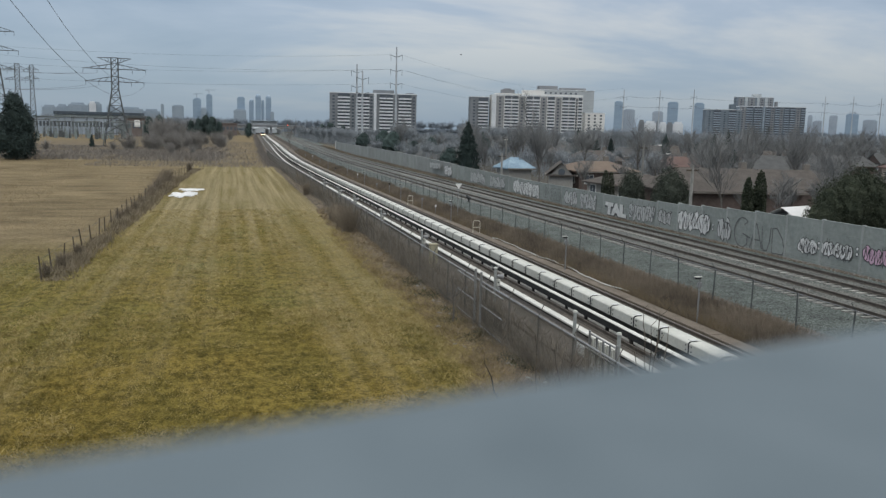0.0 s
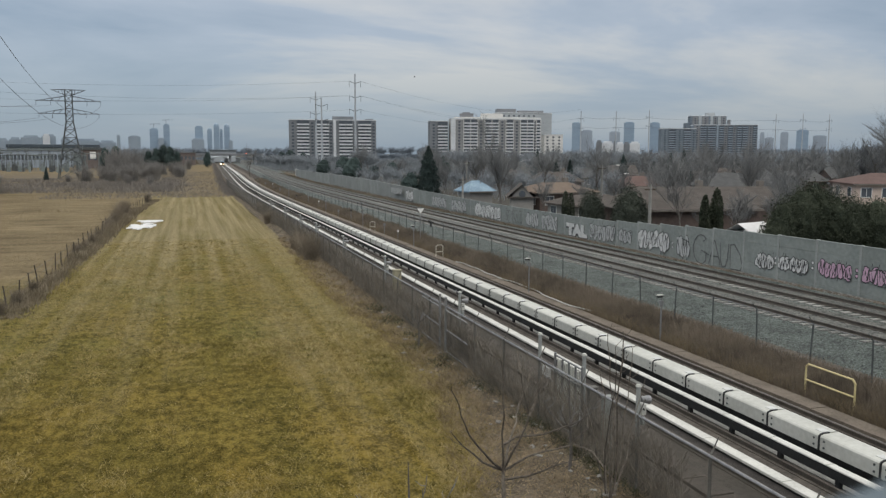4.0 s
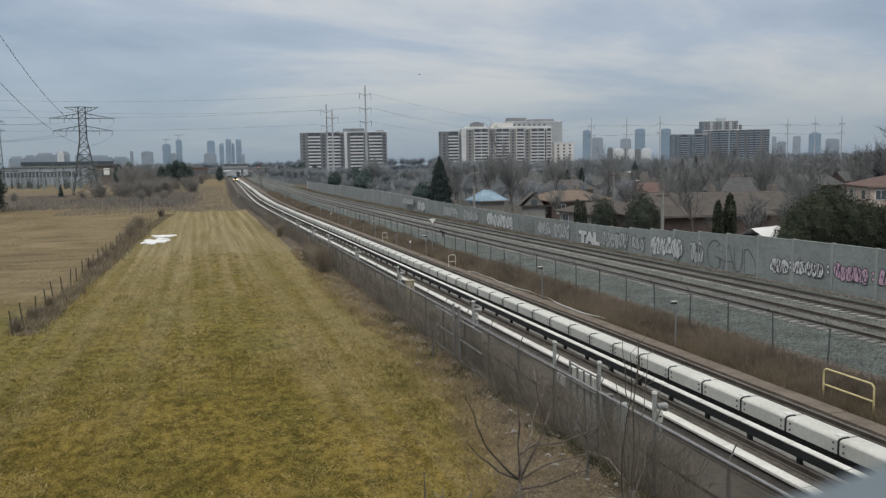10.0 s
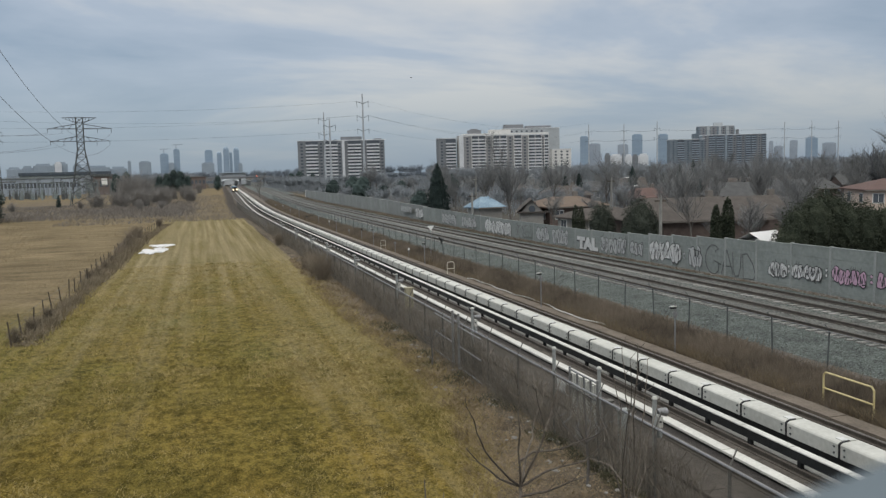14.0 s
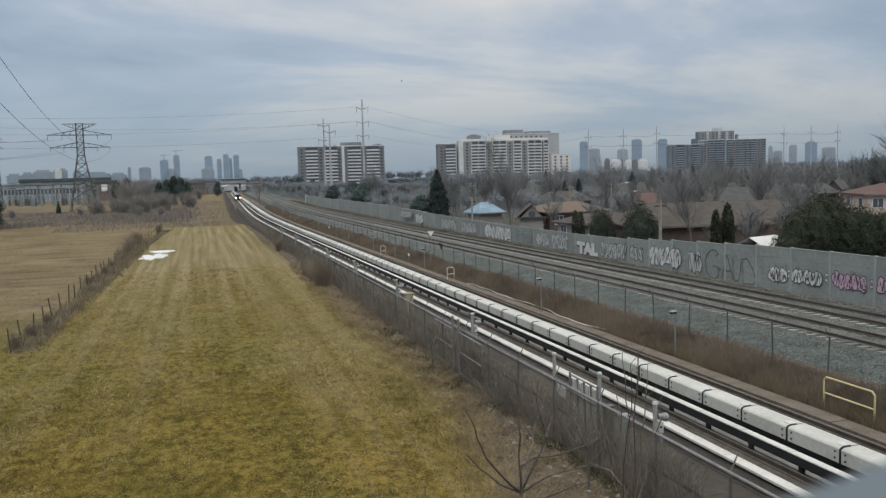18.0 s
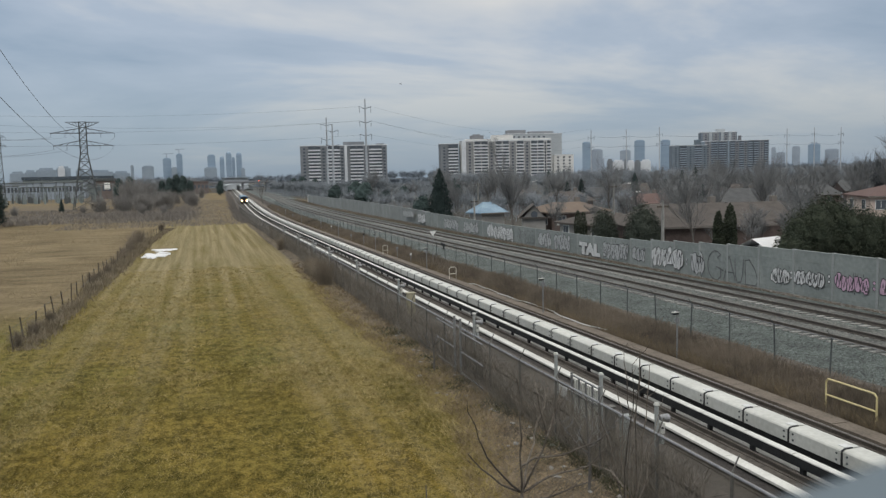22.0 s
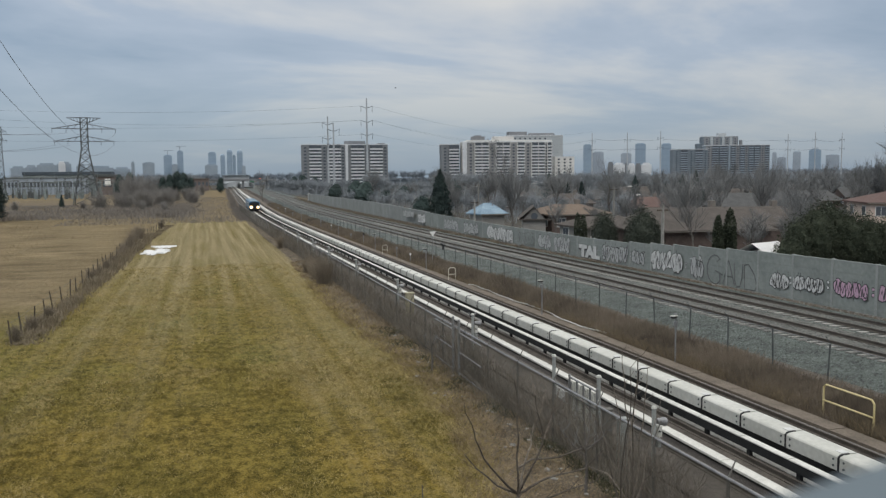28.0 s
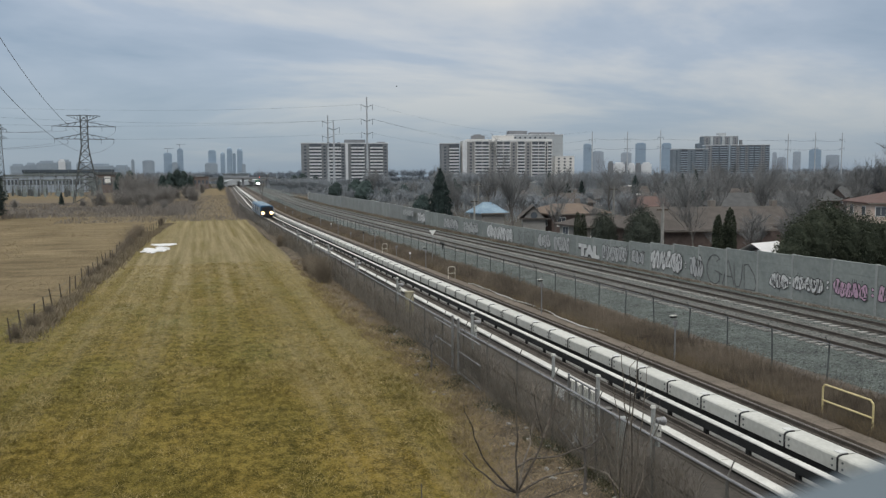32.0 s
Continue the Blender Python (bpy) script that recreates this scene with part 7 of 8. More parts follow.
# ------------------------------------------------------------------ trackside things
def guard_rail(x, y, rz, w, h, paint=None, label="yellow painted tubular guard rail at the walkway edge"):
    paint = paint or M_YELLOW
    t = thing("guard_rail", label, "guard rail", pose(x, y, 0.0, 0, 0, rz), "guard rails")
    r = 0.03
    for s in (0, w):
        part("post", tube((s, 0, -0.05), (s, 0, h - 0.1), r), paint, t)
    bm = tube((0.1, 0, h), (w - 0.1, 0, h), r)
    add_tube(bm, (0, 0, h - 0.1), (0.1, 0, h), r)
    add_tube(bm, (w, 0, h - 0.1), (w - 0.1, 0, h), r)
    part("top_bar", bm, paint, t)
    part("middle_bar", tube((0, 0, h * 0.52), (w, 0, h * 0.52), r), paint, t)


guard_rail(18.3, 18.87, 89.2, 2.05, 1.06)
M_FADED = mat("faded_cream_paint", (0.50, 0.47, 0.38), (0.62, 0.59, 0.50), 4.0, 0.6, bump=0)
guard_rail(16.75, 56.7, 8, 0.55, 1.0, M_FADED, "small faded cream guard rail at the walkway edge")
guard_rail(16.4, 78.0, 8, 0.5, 1.0, M_FADED, "small faded cream guard rail at the walkway edge")


def track_lamp(x, y, h, rz, label="short grey post with a hooded track camera"):
    t = thing("trackside_post", label, "post", pose(x, y, 0.05, 0, 0, rz), "trackside posts")
    part("pole", tube((0, 0, -0.05), (0, 0, h + 0.1), 0.035, 0.03), M_STEEL, t)
    hd = part("hood", box((-0.24, -0.07, h - 0.01), (0.05, 0.07, h + 0.03), 0.012), M_COVER, t, "thin white hood")
    part("lens", box((-0.22, -0.06, h - 0.09), (0.03, 0.06, h - 0.01), 0.02), M_BLACK, hd, "black camera body")
    part("junction_box", box((-0.07, -0.06, h - 0.42), (0.07, 0.06, h - 0.22), 0.015), M_STEEL, t)
    part("base", box((-0.15, -0.15, -0.05), (0.15, 0.15, 0.03), 0.02), M_TIE, t)


track_lamp(17.86, 28.6, 1.93, 10)
track_lamp(17.2, 40.6, 1.95, 10)
track_lamp(16.9, 63.5, 1.8, 10)
track_lamp(16.5, 82, 1.8, 10)
track_lamp(16.2, 104, 1.8, 10)
track_lamp(15.6, 140, 1.9, 10)


def marker(x, y, h, w, material, label):
    t = thing("track_marker", label, "track marker", pose(x, y, 0.05), "track markers")
    part("post", tube((0, 0, -0.05), (0, 0, h), 0.03), M_STEEL, t)
    part("plate", box((-w / 2, -0.035, h - w), (w / 2, -0.015, h + 0.05), 0.01), material, t)


for i, (x, y) in enumerate(((17.2, 70), (16.9, 74), (16.8, 90), (16.6, 97), (16.5, 112), (16.3, 121), (16.0, 133), (15.7, 155), (15.8, 170), (16.0, 190), (16.2, 215))):
    marker(x, y, 0.8 + 0.25 * (i % 3), 0.15 + 0.05 * (i % 2), (M_TRIM, M_STEEL, M_BLACK, M_STEEL)[i % 4], "small plate on a short post beside the track")


def triangle_sign(x, y):
    t = thing("triangle_sign", "white triangular sign on a thin post", "sign", pose(x, y, 0.05))
    part("post", tube((0, 0, -0.05), (0.05, 0, 2.6), 0.03), M_STEEL, t)
    v = [(-0.25, -0.04, 2.98), (0.35, -0.04, 2.98), (0.05, -0.04, 2.55), (-0.25, -0.02, 2.98), (0.35, -0.02, 2.98), (0.05, -0.02, 2.55)]
    part("plate", mesh_of("plate", v, [(0, 1, 2), (5, 4, 3), (0, 3, 4, 1), (1, 4, 5, 2), (2, 5, 3, 0)], M_TRIM), M_TRIM, t)


triangle_sign(18.1, 66)


def black_sack(x, y):
    t = thing("plastic_sack", "torn black plastic sheet draped over the fence wire", "sack", pose(x, y, 0))
    n = 22
    v, f = [], []
    for side in (-0.02, 0.02):
        for k in range(n):
            u = k / (n - 1)
            yy = 0.75 - 1.5 * u
            top = 1.93 + 0.03 * math.sin(u * 9) - 0.10 * u
            low = top - 0.07 - 0.13 * abs(noise.noise((u * 6, 2.0, 0))) - (0.38 if 0.45 < u < 0.60 else 0.0) - (0.12 if u < 0.2 else 0)
            v += [(side + 0.03 * math.sin(u * 14), yy, top), (side * 0.5 + 0.04 * math.sin(u * 11), yy + 0.03, low)]
    for k in range(n - 1):
        a, b = 2 * k, 2 * n + 2 * k
        f += [(a, a + 1, a + 3, a + 2), (b, b + 2, b + 3, b + 1), (a, a + 2, b + 2, b), (a + 1, b + 1, b + 3, a + 3)]
    part("sheet", mesh_of("sheet", v, f, M_BLACK), M_BLACK, t)


black_sack(RT(66.7) + 7.3, 66.7)


def hose():
    pts = [Vector((RT(53.4) + 5.0, 53.4, 0.2))]
    for k in range(1, 41):
        y = 53.4 - k * 0.47
        pts.append(Vector((RT(y) + 5.2 + 0.22 * math.sin(k * 0.32 + 0.4) * (k / 40), y, 0.19 + 0.02 * math.sin(k))))
    segs = [(p, q, 0.035, 0.035) for p, q in zip(pts, pts[1:])]
    tagged(new("conduit", mesh_of("conduit", *tubes_data(segs, 6), M_COVER)), "thin white plastic conduit lying along the walkway", "conduit")


hose()


def signal_post(x, y, h, rz, boxes=True, horn=True):
    t = thing("signal_post", "grey steel post with a round horn and white control boxes" if boxes else "plain pale grey steel post beside the track", "signal post", pose(x, y, 0.02, 0, 0, rz), "signal posts")
    part("pole", tube((0, 0, -0.05), (0, 0, h), 0.06, 0.06, 10), M_WPOST, t)
    part("cap", tube((0, 0, h), (0, 0, h + 0.06), 0.085, 0.06, 10), M_COVER, t)
    if horn:
        part("horn", tube((0.08, 0, h - 0.35), (0.36, 0, h - 0.40), 0.07, 0.12, 12), M_STEEL, t)
    if boxes:
        bx = part("control_box", box((0.07, -0.09, h - 0.78), (0.21, 0.09, h - 0.48), 0.02), M_COVER, t, "white control box")
        part("knob", tube((0.10, -0.10, h - 0.6), (0.10, -0.14, h - 0.6), 0.03, 0.025, 8), M_BLACK, bx)
        part("control_box", box((0.09, -0.08, h - 1.05), (0.2, 0.08, h - 0.82), 0.02), M_WPOST, t, "grey control box")
    part("cable", tube((0.08, 0.05, h - 1.0), (0.1, 0.05, 0), 0.02, 0.02, 5), M_BLACK, t)
    return t


signal_post(11.05, 18.65, 1.52, 10)
signal_post(11.03, 25.0, 1.56, 10, False, False)
signal_post(11.06, 21.8, 1.6, 10, False, False)
antler = signal_post(10.95, 33.45, 1.6, 10)
for s in (-1, 1):
    part("arm", tube((0, 0, 1.5), (s * 0.2, 0, 1.72), 0.03, 0.025), M_STEEL, antler)
for y in (46.5, 58.8, 70.9, 80.2, 91.4, 105):
    signal_post(RT(y) - 1.7, y, 1.6, 10)


def cabinet(x, y, w, d, h, material, label):
    t = thing("equipment_cabinet", label, "cabinet", pose(x, y, 0.02), "equipment cabinets")
    part("body", box((-w / 2, -d / 2, 0), (w / 2, d / 2, h), 0.02), material, t)
    part("lid", box((-w / 2 - 0.03, -d / 2 - 0.03, h), (w / 2 + 0.03, d / 2 + 0.03, h + 0.05), 0.015), material, t)
    dr = part("door", box((-w / 2 + 0.05, -d / 2 - 0.02, 0.08), (w / 2 - 0.05, -d / 2, h - 0.08), 0.01), material, t)
    part("handle", box((w / 4, -d / 2 - 0.05, h * 0.45), (w / 4 + 0.03, -d / 2 - 0.02, h * 0.6)), M_DARKSTEEL, dr)


M_BEIGE = mat("beige_cabinet", (0.27, 0.25, 0.175), (0.36, 0.335, 0.24), 2.0, 0.7, bump=0.05)
cabinet(10.72, 43.9, 0.42, 0.4, 1.14, M_BEIGE, "beige steel equipment cabinet beside the track")
cabinet(10.25, 19.7, 0.24, 0.16, 1.25, M_FPOST, "small grey equipment cabinet behind the fence")
cabinet(10.05, 18.5, 0.24, 0.16, 1.35, M_WPOST, "small grey equipment cabinet behind the fence")


def rack(y0, y1):
    """Upright conduits and switch boxes on a pipe frame by the fence."""
    t = thing("conduit_rack", "galvanised rack with rows of upright conduits and boxes", "rack")
    x = 10.6
    for y in (y0, y1):
        part("frame_post", tube((x, y, 0), (x, y, 1.5), 0.04), M_STEEL, t)
    for z in (0.35, 0.9, 1.42):
        part("frame_bar", tube((x, y0, z), (x, y1, z), 0.03), M_STEEL, t)
    n = 12
    for i in range(n):
        y = y0 + (y1 - y0) * (i + 0.6) / (n + 0.4)
        part("conduit_pipe", tube((x + 0.05, y, 0.0), (x + 0.05, y, 1.38 - 0.06 * (i % 3)), 0.034), M_COVER if i % 3 else M_STEEL, t)
        if i % 2:
            part("switch_box", box((x + 0.09, y - 0.09, 0.5 + 0.12 * (i % 3)), (x + 0.2, y + 0.09, 1.0 + 0.1 * (i % 3)), 0.02), M_WPOST, t)
    part("name_plate", box((x - 0.06, y1 + 0.25, 0.62), (x - 0.03, y1 + 0.85, 0.92), 0.01), M_TRIMPOST, t, "white plate on the rack")
    part("plate_bar", tube((x, y1, 0.9), (x, y1 + 0.95, 0.9), 0.022), M_STEEL, t)
    part("plate_bar", tube((x, y1, 0.55), (x, y1 + 0.95, 0.55), 0.022), M_STEEL, t)


rack(21.0, 22.85)


def fence_gate():
    t = thing("metal_gate", "chain-link gate with double steel posts in the track fence", "gate", pose(FENCE(30) - 0.09, 29.4, 0), "gates")
    for y in (0.0, 0.75):
        part("gate_post", tube((0, y, -0.05), (0, y, 2.2), 0.05), M_STEEL, t)
    for z in (0.15, 0.95, 1.7):
        part("rail", tube((0, -2.6, z), (0, 0, z), 0.028), M_STEEL, t)
        part("rail", tube((0, 0.75, z), (0, 3.3, z), 0.028), M_STEEL, t)
    part("wire_panel", mesh_of("wire_panel", [(0.01, -2.6, 0.15), (0.01, 0, 0.15), (0.01, 0, 1.7), (0.01, -2.6, 1.7)], [(0, 1, 2, 3)], M_LINK), M_LINK, t)


fence_gate()


# saplings and litter on the verge by the bridge
def sapling(label, x, y, h, seed, stems, low=0.46):
    rng = random.Random(seed)
    t = thing("sapling", label, "sapling", pose(x, y, 0), "saplings")
    fork = h * low
    part("trunk", mesh_of("trunk", *polytube([Vector((0, 0, -0.1)), Vector((0.03, 0, fork * 0.5)), Vector((0.0, 0, fork)), Vector((-0.03, 0.02, h * 0.75)), Vector((-0.05, 0, h))], [0.045, 0.038, 0.03, 0.018, 0.007], 7), M_BARK), M_BARK, t)
    for i in range(stems):
        a = 2 * math.pi * i / stems + rng.uniform(-0.4, 0.4)
        out = rng.uniform(0.9, 2.0)
        p = Vector((0, 0, fork * rng.uniform(0.8, 1.25)))
        l = (h - fork) * rng.uniform(0.65, 1.0)
        d = Vector((math.cos(a) * out, math.sin(a) * out, 0.7)).normalized()
        pts = [p]
        for k in range(6):
            p = p + d * l / 6
            pts.append(p)
            d = (d + Vector((rng.gauss(0, 0.10), rng.gauss(0, 0.10), 0.22))).normalized()
        br = part("branch", mesh_of("branch", *polytube(pts, [0.019 - 0.0022 * k for k in range(7)]), M_BARK), M_BARK, t)
        for k in (2, 3, 4, 5):
            b = rng.uniform(0, 6.28)
            e = Vector((math.cos(b) * 0.8, math.sin(b) * 0.8, rng.uniform(0.1, 0.7)))
            q = pts[k]
            m1 = q + e * rng.uniform(0.15, 0.3) * h / 4
            part("twig", mesh_of("twig", *polytube([q, m1, m1 + (e + Vector((0, 0, 0.5))) * 0.2 * h / 4], [0.009, 0.007, 0.004], 4), M_TWIG), M_TWIG, br)


def forked_sapling(label, x, y, fork, limbs, seed, r=0.026):
    """A young tree whose limbs, given as lines (across, up) from the fork, spread round a short stem."""
    rng = random.Random(seed)
    t = thing("sapling", label, "sapling", pose(x, y, 0, 0, 0, -22), "saplings")
    part("trunk", mesh_of("trunk", *polytube([Vector((0.02, 0, -0.1)), Vector((0.03, 0.02, fork * 0.5)), Vector((0, 0, fork + 0.03))], [0.05, 0.042, 0.034], 7), M_STEM), M_STEM, t)
    for line in limbs:
        depth, drift = 0.0, rng.uniform(-0.35, 0.35)
        pts = []
        for k, (a, z) in enumerate(line):
            pts.append(Vector((a, depth, fork + z)))
            depth += drift * 0.5
        fine = [pts[0]]
        for p, q in zip(pts, pts[1:]):
            fine += [p.lerp(q, 0.5) + Vector((rng.gauss(0, 0.015), rng.gauss(0, 0.02), rng.gauss(0, 0.015))), q]
        n = len(fine)
        br = part("branch", mesh_of("branch", *polytube(fine, [r * (1 - 0.68 * k / (n - 1)) for k in range(n)]), M_STEM), M_STEM, t)
        for k in range(2, n, 2):
            b = rng.uniform(0, 6.28)
            e = Vector((math.cos(b) * 0.7, math.sin(b) * 0.7, rng.uniform(0.2, 0.9)))
            m1 = fine[k] + e * rng.uniform(0.12, 0.28)
            part("twig", mesh_of("twig", *polytube([fine[k], m1, m1 + (e + Vector((0, 0, 0.5))) * 0.15], [0.007, 0.005, 0.003], 4), M_STEM), M_STEM, br)


forked_sapling("thin leafless sapling with forked grey stems on the verge", 5.65, 14.5, 1.45, (
    ((0, 0), (-0.35, 0.35), (-0.65, 0.75), (-0.80, 1.15), (-0.99, 1.7)),
    ((0, 0), (0, 0.5), (0.02, 1.2), (0, 1.9), (-0.05, 2.4)),
    ((0, 0), (0.08, 0.35), (0.2, 0.8), (0.25, 1.1), (0.45, 1.6), (0.55, 2.0)),
    ((0, 0), (0.2, 0.4), (0.42, 0.85), (0.5, 1.12), (0.38, 1.6), (0.33, 1.95)),
    ((0.5, 1.12), (0.65, 1.6), (0.8, 2.1)),
    ((0, 0), (0.3, 0.15), (0.8, 0.35), (1.3, 0.45), (1.65, 0.8)),
    ((0, 0), (-0.4, 0.12), (-0.8, 0.42), (-1.05, 0.68)),
    ((0, 0.52), (0.25, 0.65), (0.8, 0.68), (1.3, 0.85), (1.55, 1.1)),
    ((0, -0.2), (0.5, -0.1), (1.0, 0.12), (1.5, 0.3))), 3)
forked_sapling("thicket of thin upright stems beside the track fence", 8.45, 15.3, 0.3, (
    ((0, 0), (-0.05, 1.0), (0.02, 2.0), (-0.06, 2.9), (-0.12, 3.6)),
    ((0.05, 0), (0.1, 1.1), (0.06, 2.1), (0.14, 3.0), (0.12, 3.7)),
    ((-0.1, 0), (-0.14, 1.0), (-0.05, 1.9), (0.04, 2.7), (0.0, 3.3)),
    ((0.08, 0), (0.2, 0.9), (0.22, 1.7), (0.32, 2.6), (0.36, 3.3)),
    ((-0.05, 0), (-0.3, 0.8), (-0.42, 1.5), (-0.62, 2.0), (-0.9, 2.3)),
    ((0.0, 0.4), (-0.4, 0.9), (-0.8, 1.0), (-1.1, 0.9)),
    ((0.02, 0), (0.02, 1.3), (0.15, 2.4), (0.24, 3.4)),
    ((0.1, 0), (0.35, 0.8), (0.42, 1.5), (0.6, 2.1)),
    ((-0.08, 0), (-0.2, 1.2), (-0.16, 2.2), (-0.3, 2.8))), 5, 0.02)
sapling("thin leafless sapling beside the track fence", 8.5, 17.4, 2.3, 6, 5)
sapling("small leafless sapling at the edge of the grass", 3.3, 12.6, 2.6, 8, 5)
sapling("small leafless sapling by the fence", 8.3, 30.5, 1.9, 9, 6)

lr = random.Random(77)
PEB = []
for k in range(5):
    bm = bmesh.new()
    bmesh.ops.create_icosphere(bm, subdivisions=1, radius=0.1)
    for v in bm.verts:
        v.co = Vector((v.co.x * lr.uniform(0.7, 1.3), v.co.y * lr.uniform(0.7, 1.3), v.co.z * lr.uniform(0.3, 0.6)))
    PEB.append(bm_mesh("rubble_stone", bm, M_TIE))
for k in range(70):
    y = 12 * (40 / 12) ** lr.random()
    ob = new("rubble_stone", PEB[k % 5])
    s = lr.uniform(0.4, 1.3)
    ob.matrix_world = pose(FENCE(y) - 0.2 - abs(lr.gauss(0, 0.6)), y, 0.045, 0, 0, lr.uniform(0, 360)) @ Matrix.Diagonal((s, s, s, 1))
    tagged(ob, "pale lump of rubble on the littered verge", "stone", "rubble on the verge")

# signal lamp on the overpass and a lamp by the apartment block
def lamp_post(name, label, x, y, h, material, r):
    t = thing(name, label, "lamp", pose(x, y, 0))
    part("pole", tube((0, 0, -0.1), (0, 0, h), 0.12, 0.08), M_DARKSTEEL, t)
    part("lens", tube((0, -0.1, h), (0, -0.35, h), r, r, 12), material, t)


lamp_post("signal_lamp", "red railway signal glowing before the overpass", 36, 566, 7.0, M_RED, 0.22)
lamp_post("yard_lamp", "white yard lamp glowing near the apartment block", 41.5, 420, 4.8, M_LAMP, 0.16)


# ------------------------------------------------------------------ graffiti on the noise wall
M_SPRAYW = mat("white_spray", (0.46, 0.47, 0.465), (0.68, 0.685, 0.68), 2.5, 0.7, bump=0)
M_SPRAYG = mat("grey_spray", (0.36, 0.37, 0.37), (0.48, 0.49, 0.49), 1.5, 0.7, bump=0)
M_SPRAYK = mat("black_spray", (0.035, 0.036, 0.038), (0.085, 0.085, 0.088), 1.5, 0.7, bump=0)
M_SPRAYD = mat("faded_black_spray", (0.11, 0.115, 0.115), (0.16, 0.165, 0.165), 1.5, 0.8, bump=0)
M_SPRAYP = mat("pink_spray", (0.44, 0.28, 0.38), (0.58, 0.40, 0.51), 1.5, 0.7, bump=0)


def stroke(p, q, w, x):
    """A thick sprayed stroke with round ends in the wall's plane."""
    dy, dz = q[0] - p[0], q[1] - p[1]
    a = math.atan2(dz, dy)
    pts = []
    for c, a0 in ((q, a - math.pi / 2), (p, a + math.pi / 2)):
        for k in range(6):
            b = a0 + math.pi * k / 5
            pts.append((x, c[0] + w * math.cos(b), c[1] + w * math.sin(b)))
    return pts


def piece(y0, y1, z0, z1, letters, fill, line, seed):
    """A sprayed piece: overlapping jagged letters of thick strokes, each with a dark outline, and thin inner lines."""
    rng = random.Random(seed)
    n = max(1, letters)
    w = (y0 - y1) / n
    h = z1 - z0
    lines, fills = ([], []), ([], [])

    def put(store, pts):
        i = len(store[0])
        store[0].extend(pts)
        store[1].append(tuple(range(i, i + len(pts))))
    for k in range(n):
        cy = y0 - w * (k + 0.5)
        lift = rng.uniform(-0.06, 0.06) * h
        thick = min(0.16 * w, 0.10 * h) * rng.uniform(0.85, 1.2)
        x = -0.0838 - 0.008 * k
        # a swollen jagged body with a dark rim
        rim, body = [], []
        turn, lean = rng.uniform(0, 6), rng.uniform(-0.12, 0.12)
        for j in range(18):
            t = 2 * math.pi * j / 18
            c, d = math.cos(t), math.sin(t)
            g = (abs(c) ** 3 + abs(d) ** 3) ** (-1 / 3) * (0.94 + 0.14 * math.sin(3 * t + turn) + rng.uniform(-0.13, 0.10))
            uy, uz = cy - (c * g * 0.56 + lean * d) * w, (z0 + z1) / 2 + lift + d * g * 0.44 * h
            body.append((x - 0.003, uy, uz))
            rim.append((x, uy - 0.055 * c, uz + 0.055 * d))
        put(lines, rim)
        put(fills, body)
        # inner strokes of the letter and lighter bars laid over them
        m = rng.choice((3, 4, 4, 5))
        top = rng.random() < 0.5
        way = []
        for j in range(m):
            u = -0.36 + 0.72 * j / (m - 1) + rng.uniform(-0.08, 0.08)
            v = (0.28 if top else -0.28) + rng.uniform(-0.12, 0.12)
            way.append((cy - u * w, (z0 + z1) / 2 + lift + v * h))
            top = not top
        strokes = list(zip(way, way[1:]))
        if rng.random() < 0.5:
            strokes.append((way[0], way[-1]))
        for j, (p, q) in enumerate(strokes):
            put(lines, stroke(p, q, rng.uniform(0.018, 0.05), x - 0.0042 - 0.0002 * j))
        for j in range(3):
            p, q = rng.choice(strokes)
            d = rng.uniform(-1.2, 1.2) * thick
            put(fills, stroke((p[0] + d, p[1]), ((p[0] + q[0]) / 2 + d, (p[1] + q[1]) / 2), 0.4 * thick, x - 0.0058 - 0.0002 * j))
    # drips and stray ticks round the piece
    for j in range(n):
        yy, zz = rng.uniform(y1, y0), rng.choice((z0 - 0.10, z1 - 0.05))
        put(lines, stroke((yy, zz), (yy - 0.03, zz + 0.17), 0.018, -0.082))
    ym = (y0 + y1) / 2
    sl = (WALL(y0) - WALL(y1)) / (y0 - y1)
    for (v, f), mm in ((lines, line), (fills, fill)):
        v = [(WALL(ym) + (y - ym) * sl + x, y, z) for x, y, z in v]
        part("graffiti", mesh_of("graffiti", v, f, mm), mm, WALL_OB)


piece(121.5, 117.4, 0.5, 2.0, 4, M_SPRAYW, M_SPRAYK, 2)
piece(107.7, 101.6, 0.45, 1.9, 6, M_SPRAYG, M_SPRAYK, 3)
piece(99.5, 94.0, 0.4, 1.85, 6, M_SPRAYG, M_SPRAYK, 4)
piece(90.9, 83.0, 0.3, 1.9, 8, M_SPRAYW, M_SPRAYK, 5)
piece(81.8, 77.4, 0.4, 1.8, 5, M_WALL, M_SPRAYD, 6)
piece(76.4, 73.5, 0.4, 1.85, 3, M_SPRAYG, M_SPRAYK, 7)
piece(72.7, 69.4, 0.3, 1.95, 4, M_SPRAYG, M_SPRAYK, 8)
piece(63.2, 59.0, 0.4, 1.85, 6, M_SPRAYG, M_SPRAYK, 9)
piece(58.35, 56.5, 0.55, 1.7, 3, M_SPRAYG, M_SPRAYK, 10)
piece(55.5, 51.4, 0.45, 2.0, 6, M_SPRAYW, M_SPRAYK, 11)
piece(50.4, 48.95, 0.3, 1.9, 2, M_SPRAYG, M_SPRAYK, 12)
piece(42.1, 40.55, 0.7, 1.7, 3, M_SPRAYW, M_SPRAYK, 13)
piece(40.1, 37.75, 0.85, 1.75, 5, M_SPRAYW, M_SPRAYK, 14)
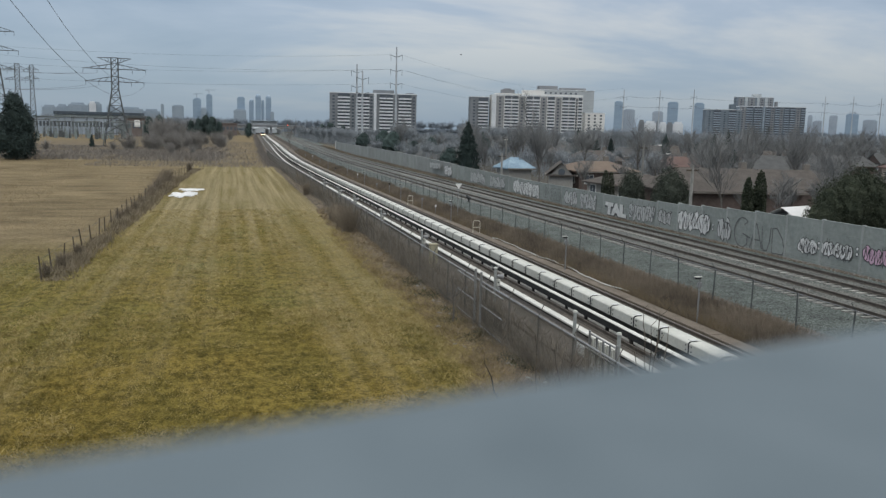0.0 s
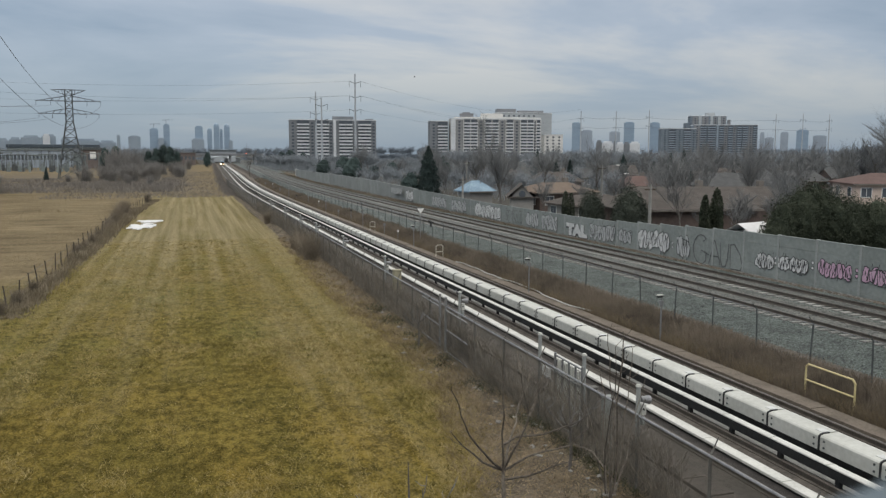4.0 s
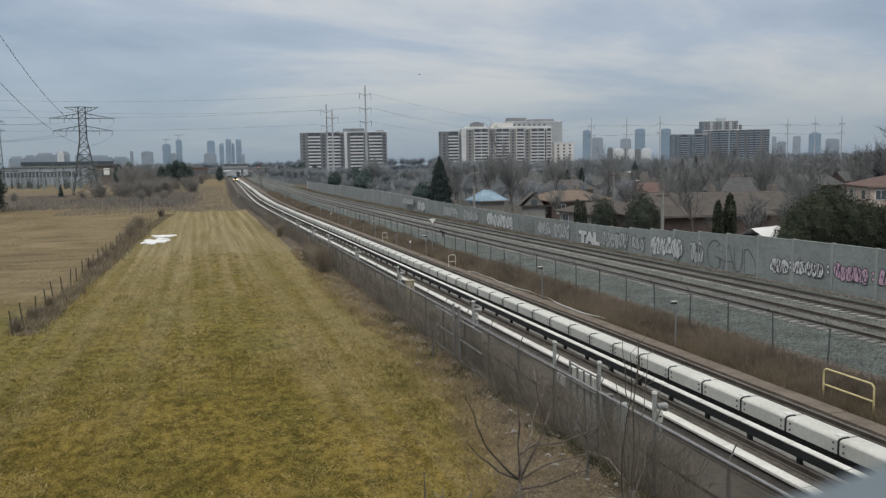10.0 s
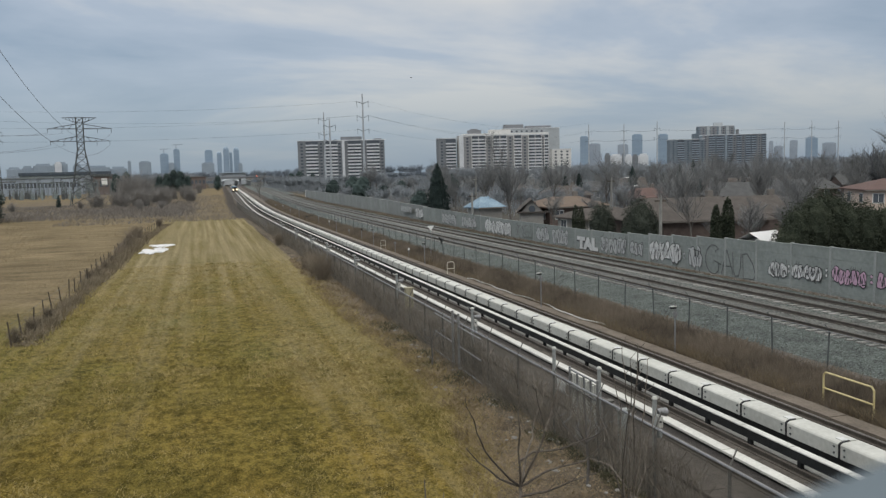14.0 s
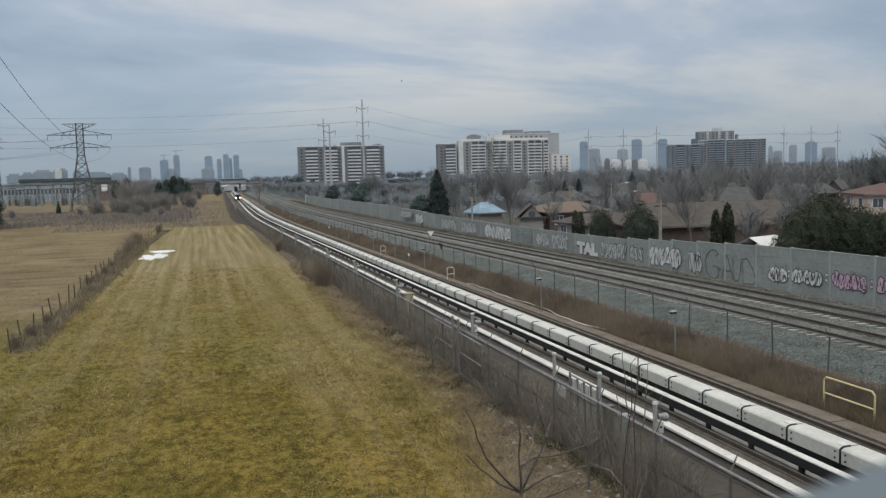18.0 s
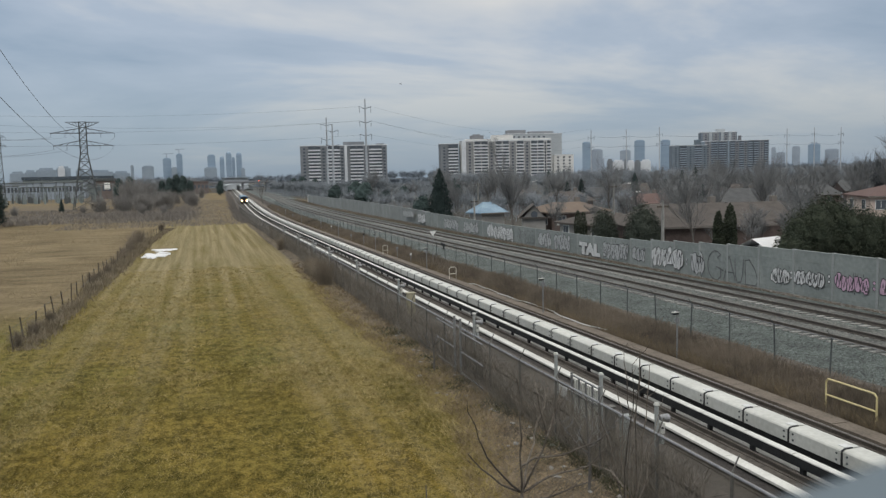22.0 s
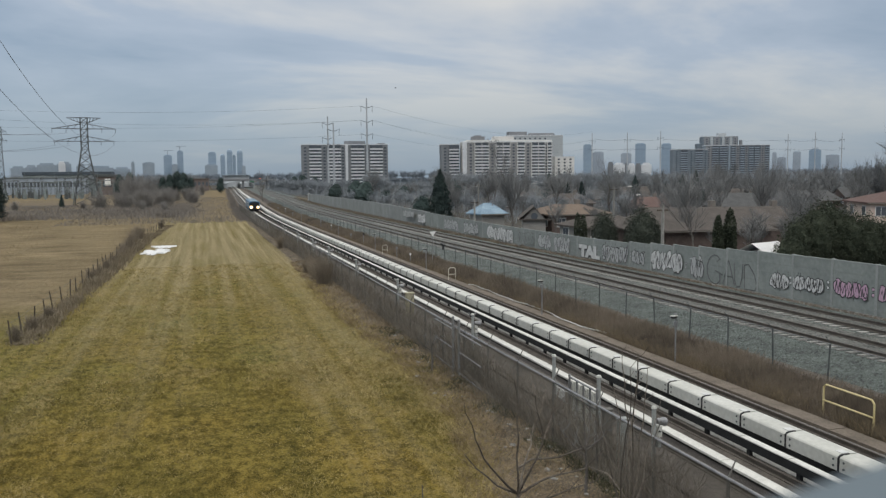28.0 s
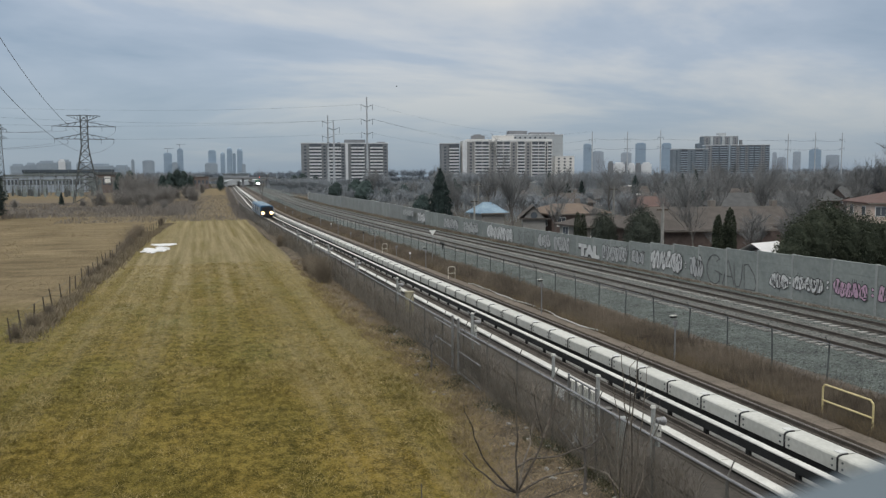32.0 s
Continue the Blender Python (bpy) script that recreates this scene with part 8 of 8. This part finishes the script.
piece(36.95, 34.6, 0.95, 1.85, 5, M_SPRAYP, M_SPRAYK, 15)
piece(33.85, 31.4, 1.0, 1.95, 5, M_SPRAYP, M_SPRAYK, 16)
piece(131, 124, 1.1, 2.2, 7, M_SPRAYG, M_SPRAYD, 17)


def spray_dots(y, z, gap, material):
    """Two sprayed dots, one above the other, that close a piece."""
    for store, mm, grow in (("line", M_SPRAYK, 0.035), ("fill", material, 0.0)):
        v, f = [], []
        for cz in (z, z + gap):
            i = len(v)
            x = -0.083 if store == "line" else -0.086
            v += [(WALL(y) + x, y + (0.085 + grow) * math.cos(0.524 * k), cz + (0.08 + grow) * math.sin(0.524 * k)) for k in range(12)]
            f.append(tuple(range(i, i + 12)))
        part("graffiti", mesh_of("graffiti", v, f, mm), mm, WALL_OB)


for y, z, mm in ((40.4, 1.2, M_SPRAYW), (37.4, 1.3, M_SPRAYW), (34.25, 1.3, M_SPRAYP), (51.0, 1.0, M_SPRAYG), (58.6, 1.1, M_SPRAYG)):
    spray_dots(y, z, 0.3, mm)


def sprayed_word(word, y0, y1, z0, z1, material, bold, off=0.095):
    cu = bpy.data.curves.new("graffiti", "FONT")
    cu.body = word
    cu.size = 1.0
    cu.offset = bold
    cu.extrude = 0.002
    cu.materials.append(material)
    ob = new("graffiti", cu)
    ob.parent = WALL_OB
    bpy.context.view_layer.update()
    w, h = ob.dimensions.x, ob.dimensions.y
    ym = (y0 + y1) / 2
    sl = (WALL(y0) - WALL(y1)) / (y0 - y1)
    turn = Matrix(((0, 0, -1, 0), (-1, 0, 0, 0), (0, 1, 0, 0), (0, 0, 0, 1)))
    ob.matrix_basis = Matrix.Translation((WALL(ym) + (y0 - ym) * sl - off, y0, z0)) @ Matrix.Rotation(-math.atan(sl), 4, "Z") @ turn @ Matrix.Diagonal(((y0 - y1) / w, (z1 - z0) / h, 1, 1))


sprayed_word("TAL", 67.35, 63.3, 0.36, 1.60, M_SPRAYK, 0.135, 0.088)
sprayed_word("TAL", 67.4, 63.5, 0.45, 1.55, M_SPRAYW, 0.085)


def sprayed_letter(y0, y1, z0, z1, way, w=0.042):
    """A letter drawn freehand with one spray line; way is in parts of its width and height."""
    v, f = [], []
    pts = [(y0 - u * (y0 - y1), z0 + t * (z1 - z0)) for u, t in way]
    for k, (p, q) in enumerate(zip(pts, pts[1:])):
        i = len(v)
        ring = stroke(p, q, w * (0.8 + 0.4 * ((k * 7) % 5) / 5), -0.084 - 0.0004 * k)
        v += [(WALL(y) + x, y, z) for x, y, z in ring]
        f.append(tuple(range(i, i + len(ring))))
    part("graffiti", mesh_of("graffiti", v, f, M_SPRAYD), M_SPRAYD, WALL_OB)


ROUND = [(0.5 + 0.5 * math.cos(math.radians(a)), 0.5 + 0.5 * math.sin(math.radians(a))) for a in range(50, 316, 24)]
sprayed_letter(48.5, 46.8, 0.25, 2.2, [(0.62, 0.78)] + ROUND + [(0.82, 0.42), (0.55, 0.46), (1.0, 0.36)])
sprayed_letter(46.75, 45.55, 0.35, 1.95, [(0.0, 0.0), (0.42, 1.0), (0.5, 0.97), (1.0, 0.05), (0.84, 0.36), (0.1, 0.34)])
sprayed_letter(45.6, 44.75, 0.3, 1.85, [(0.0, 1.0), (0.06, 0.3), (0.3, 0.03), (0.7, 0.06), (0.92, 0.4), (1.0, 1.0)])
sprayed_letter(44.6, 43.35, 0.3, 1.9, [(0.06, 0.05), (0.0, 0.95), (0.34, 1.0), (0.8, 0.62), (1.0, 0.2), (0.86, 0.02), (0.06, 0.0)])


# concrete trough covers between the fence and the near track
def cable_trough():
    t = thing("cable_trough", "row of stained concrete trough covers beside the track", "cable trough", kind="structure")
    me = bm_mesh("trough_cover", box((-0.34, 0.015, -0.05), (0.34, 0.985, 0.09), 0.015), M_PATH2)
    for i in range(70):
        y = 8 + i * 1.0
        ob = part("trough_cover", me, M_PATH2, t)
        ob.matrix_basis = pose(RT(y) - 1.75, y, 0.012 * math.sin(i * 1.9), 0, 0.8 * math.sin(i * 2.7), 0)


M_PATH2 = mat("stained_concrete", (0.060, 0.053, 0.046), (0.135, 0.118, 0.102), 1.6, 0.95, bump=0.4, rand=0.15)
cable_trough()


motions()
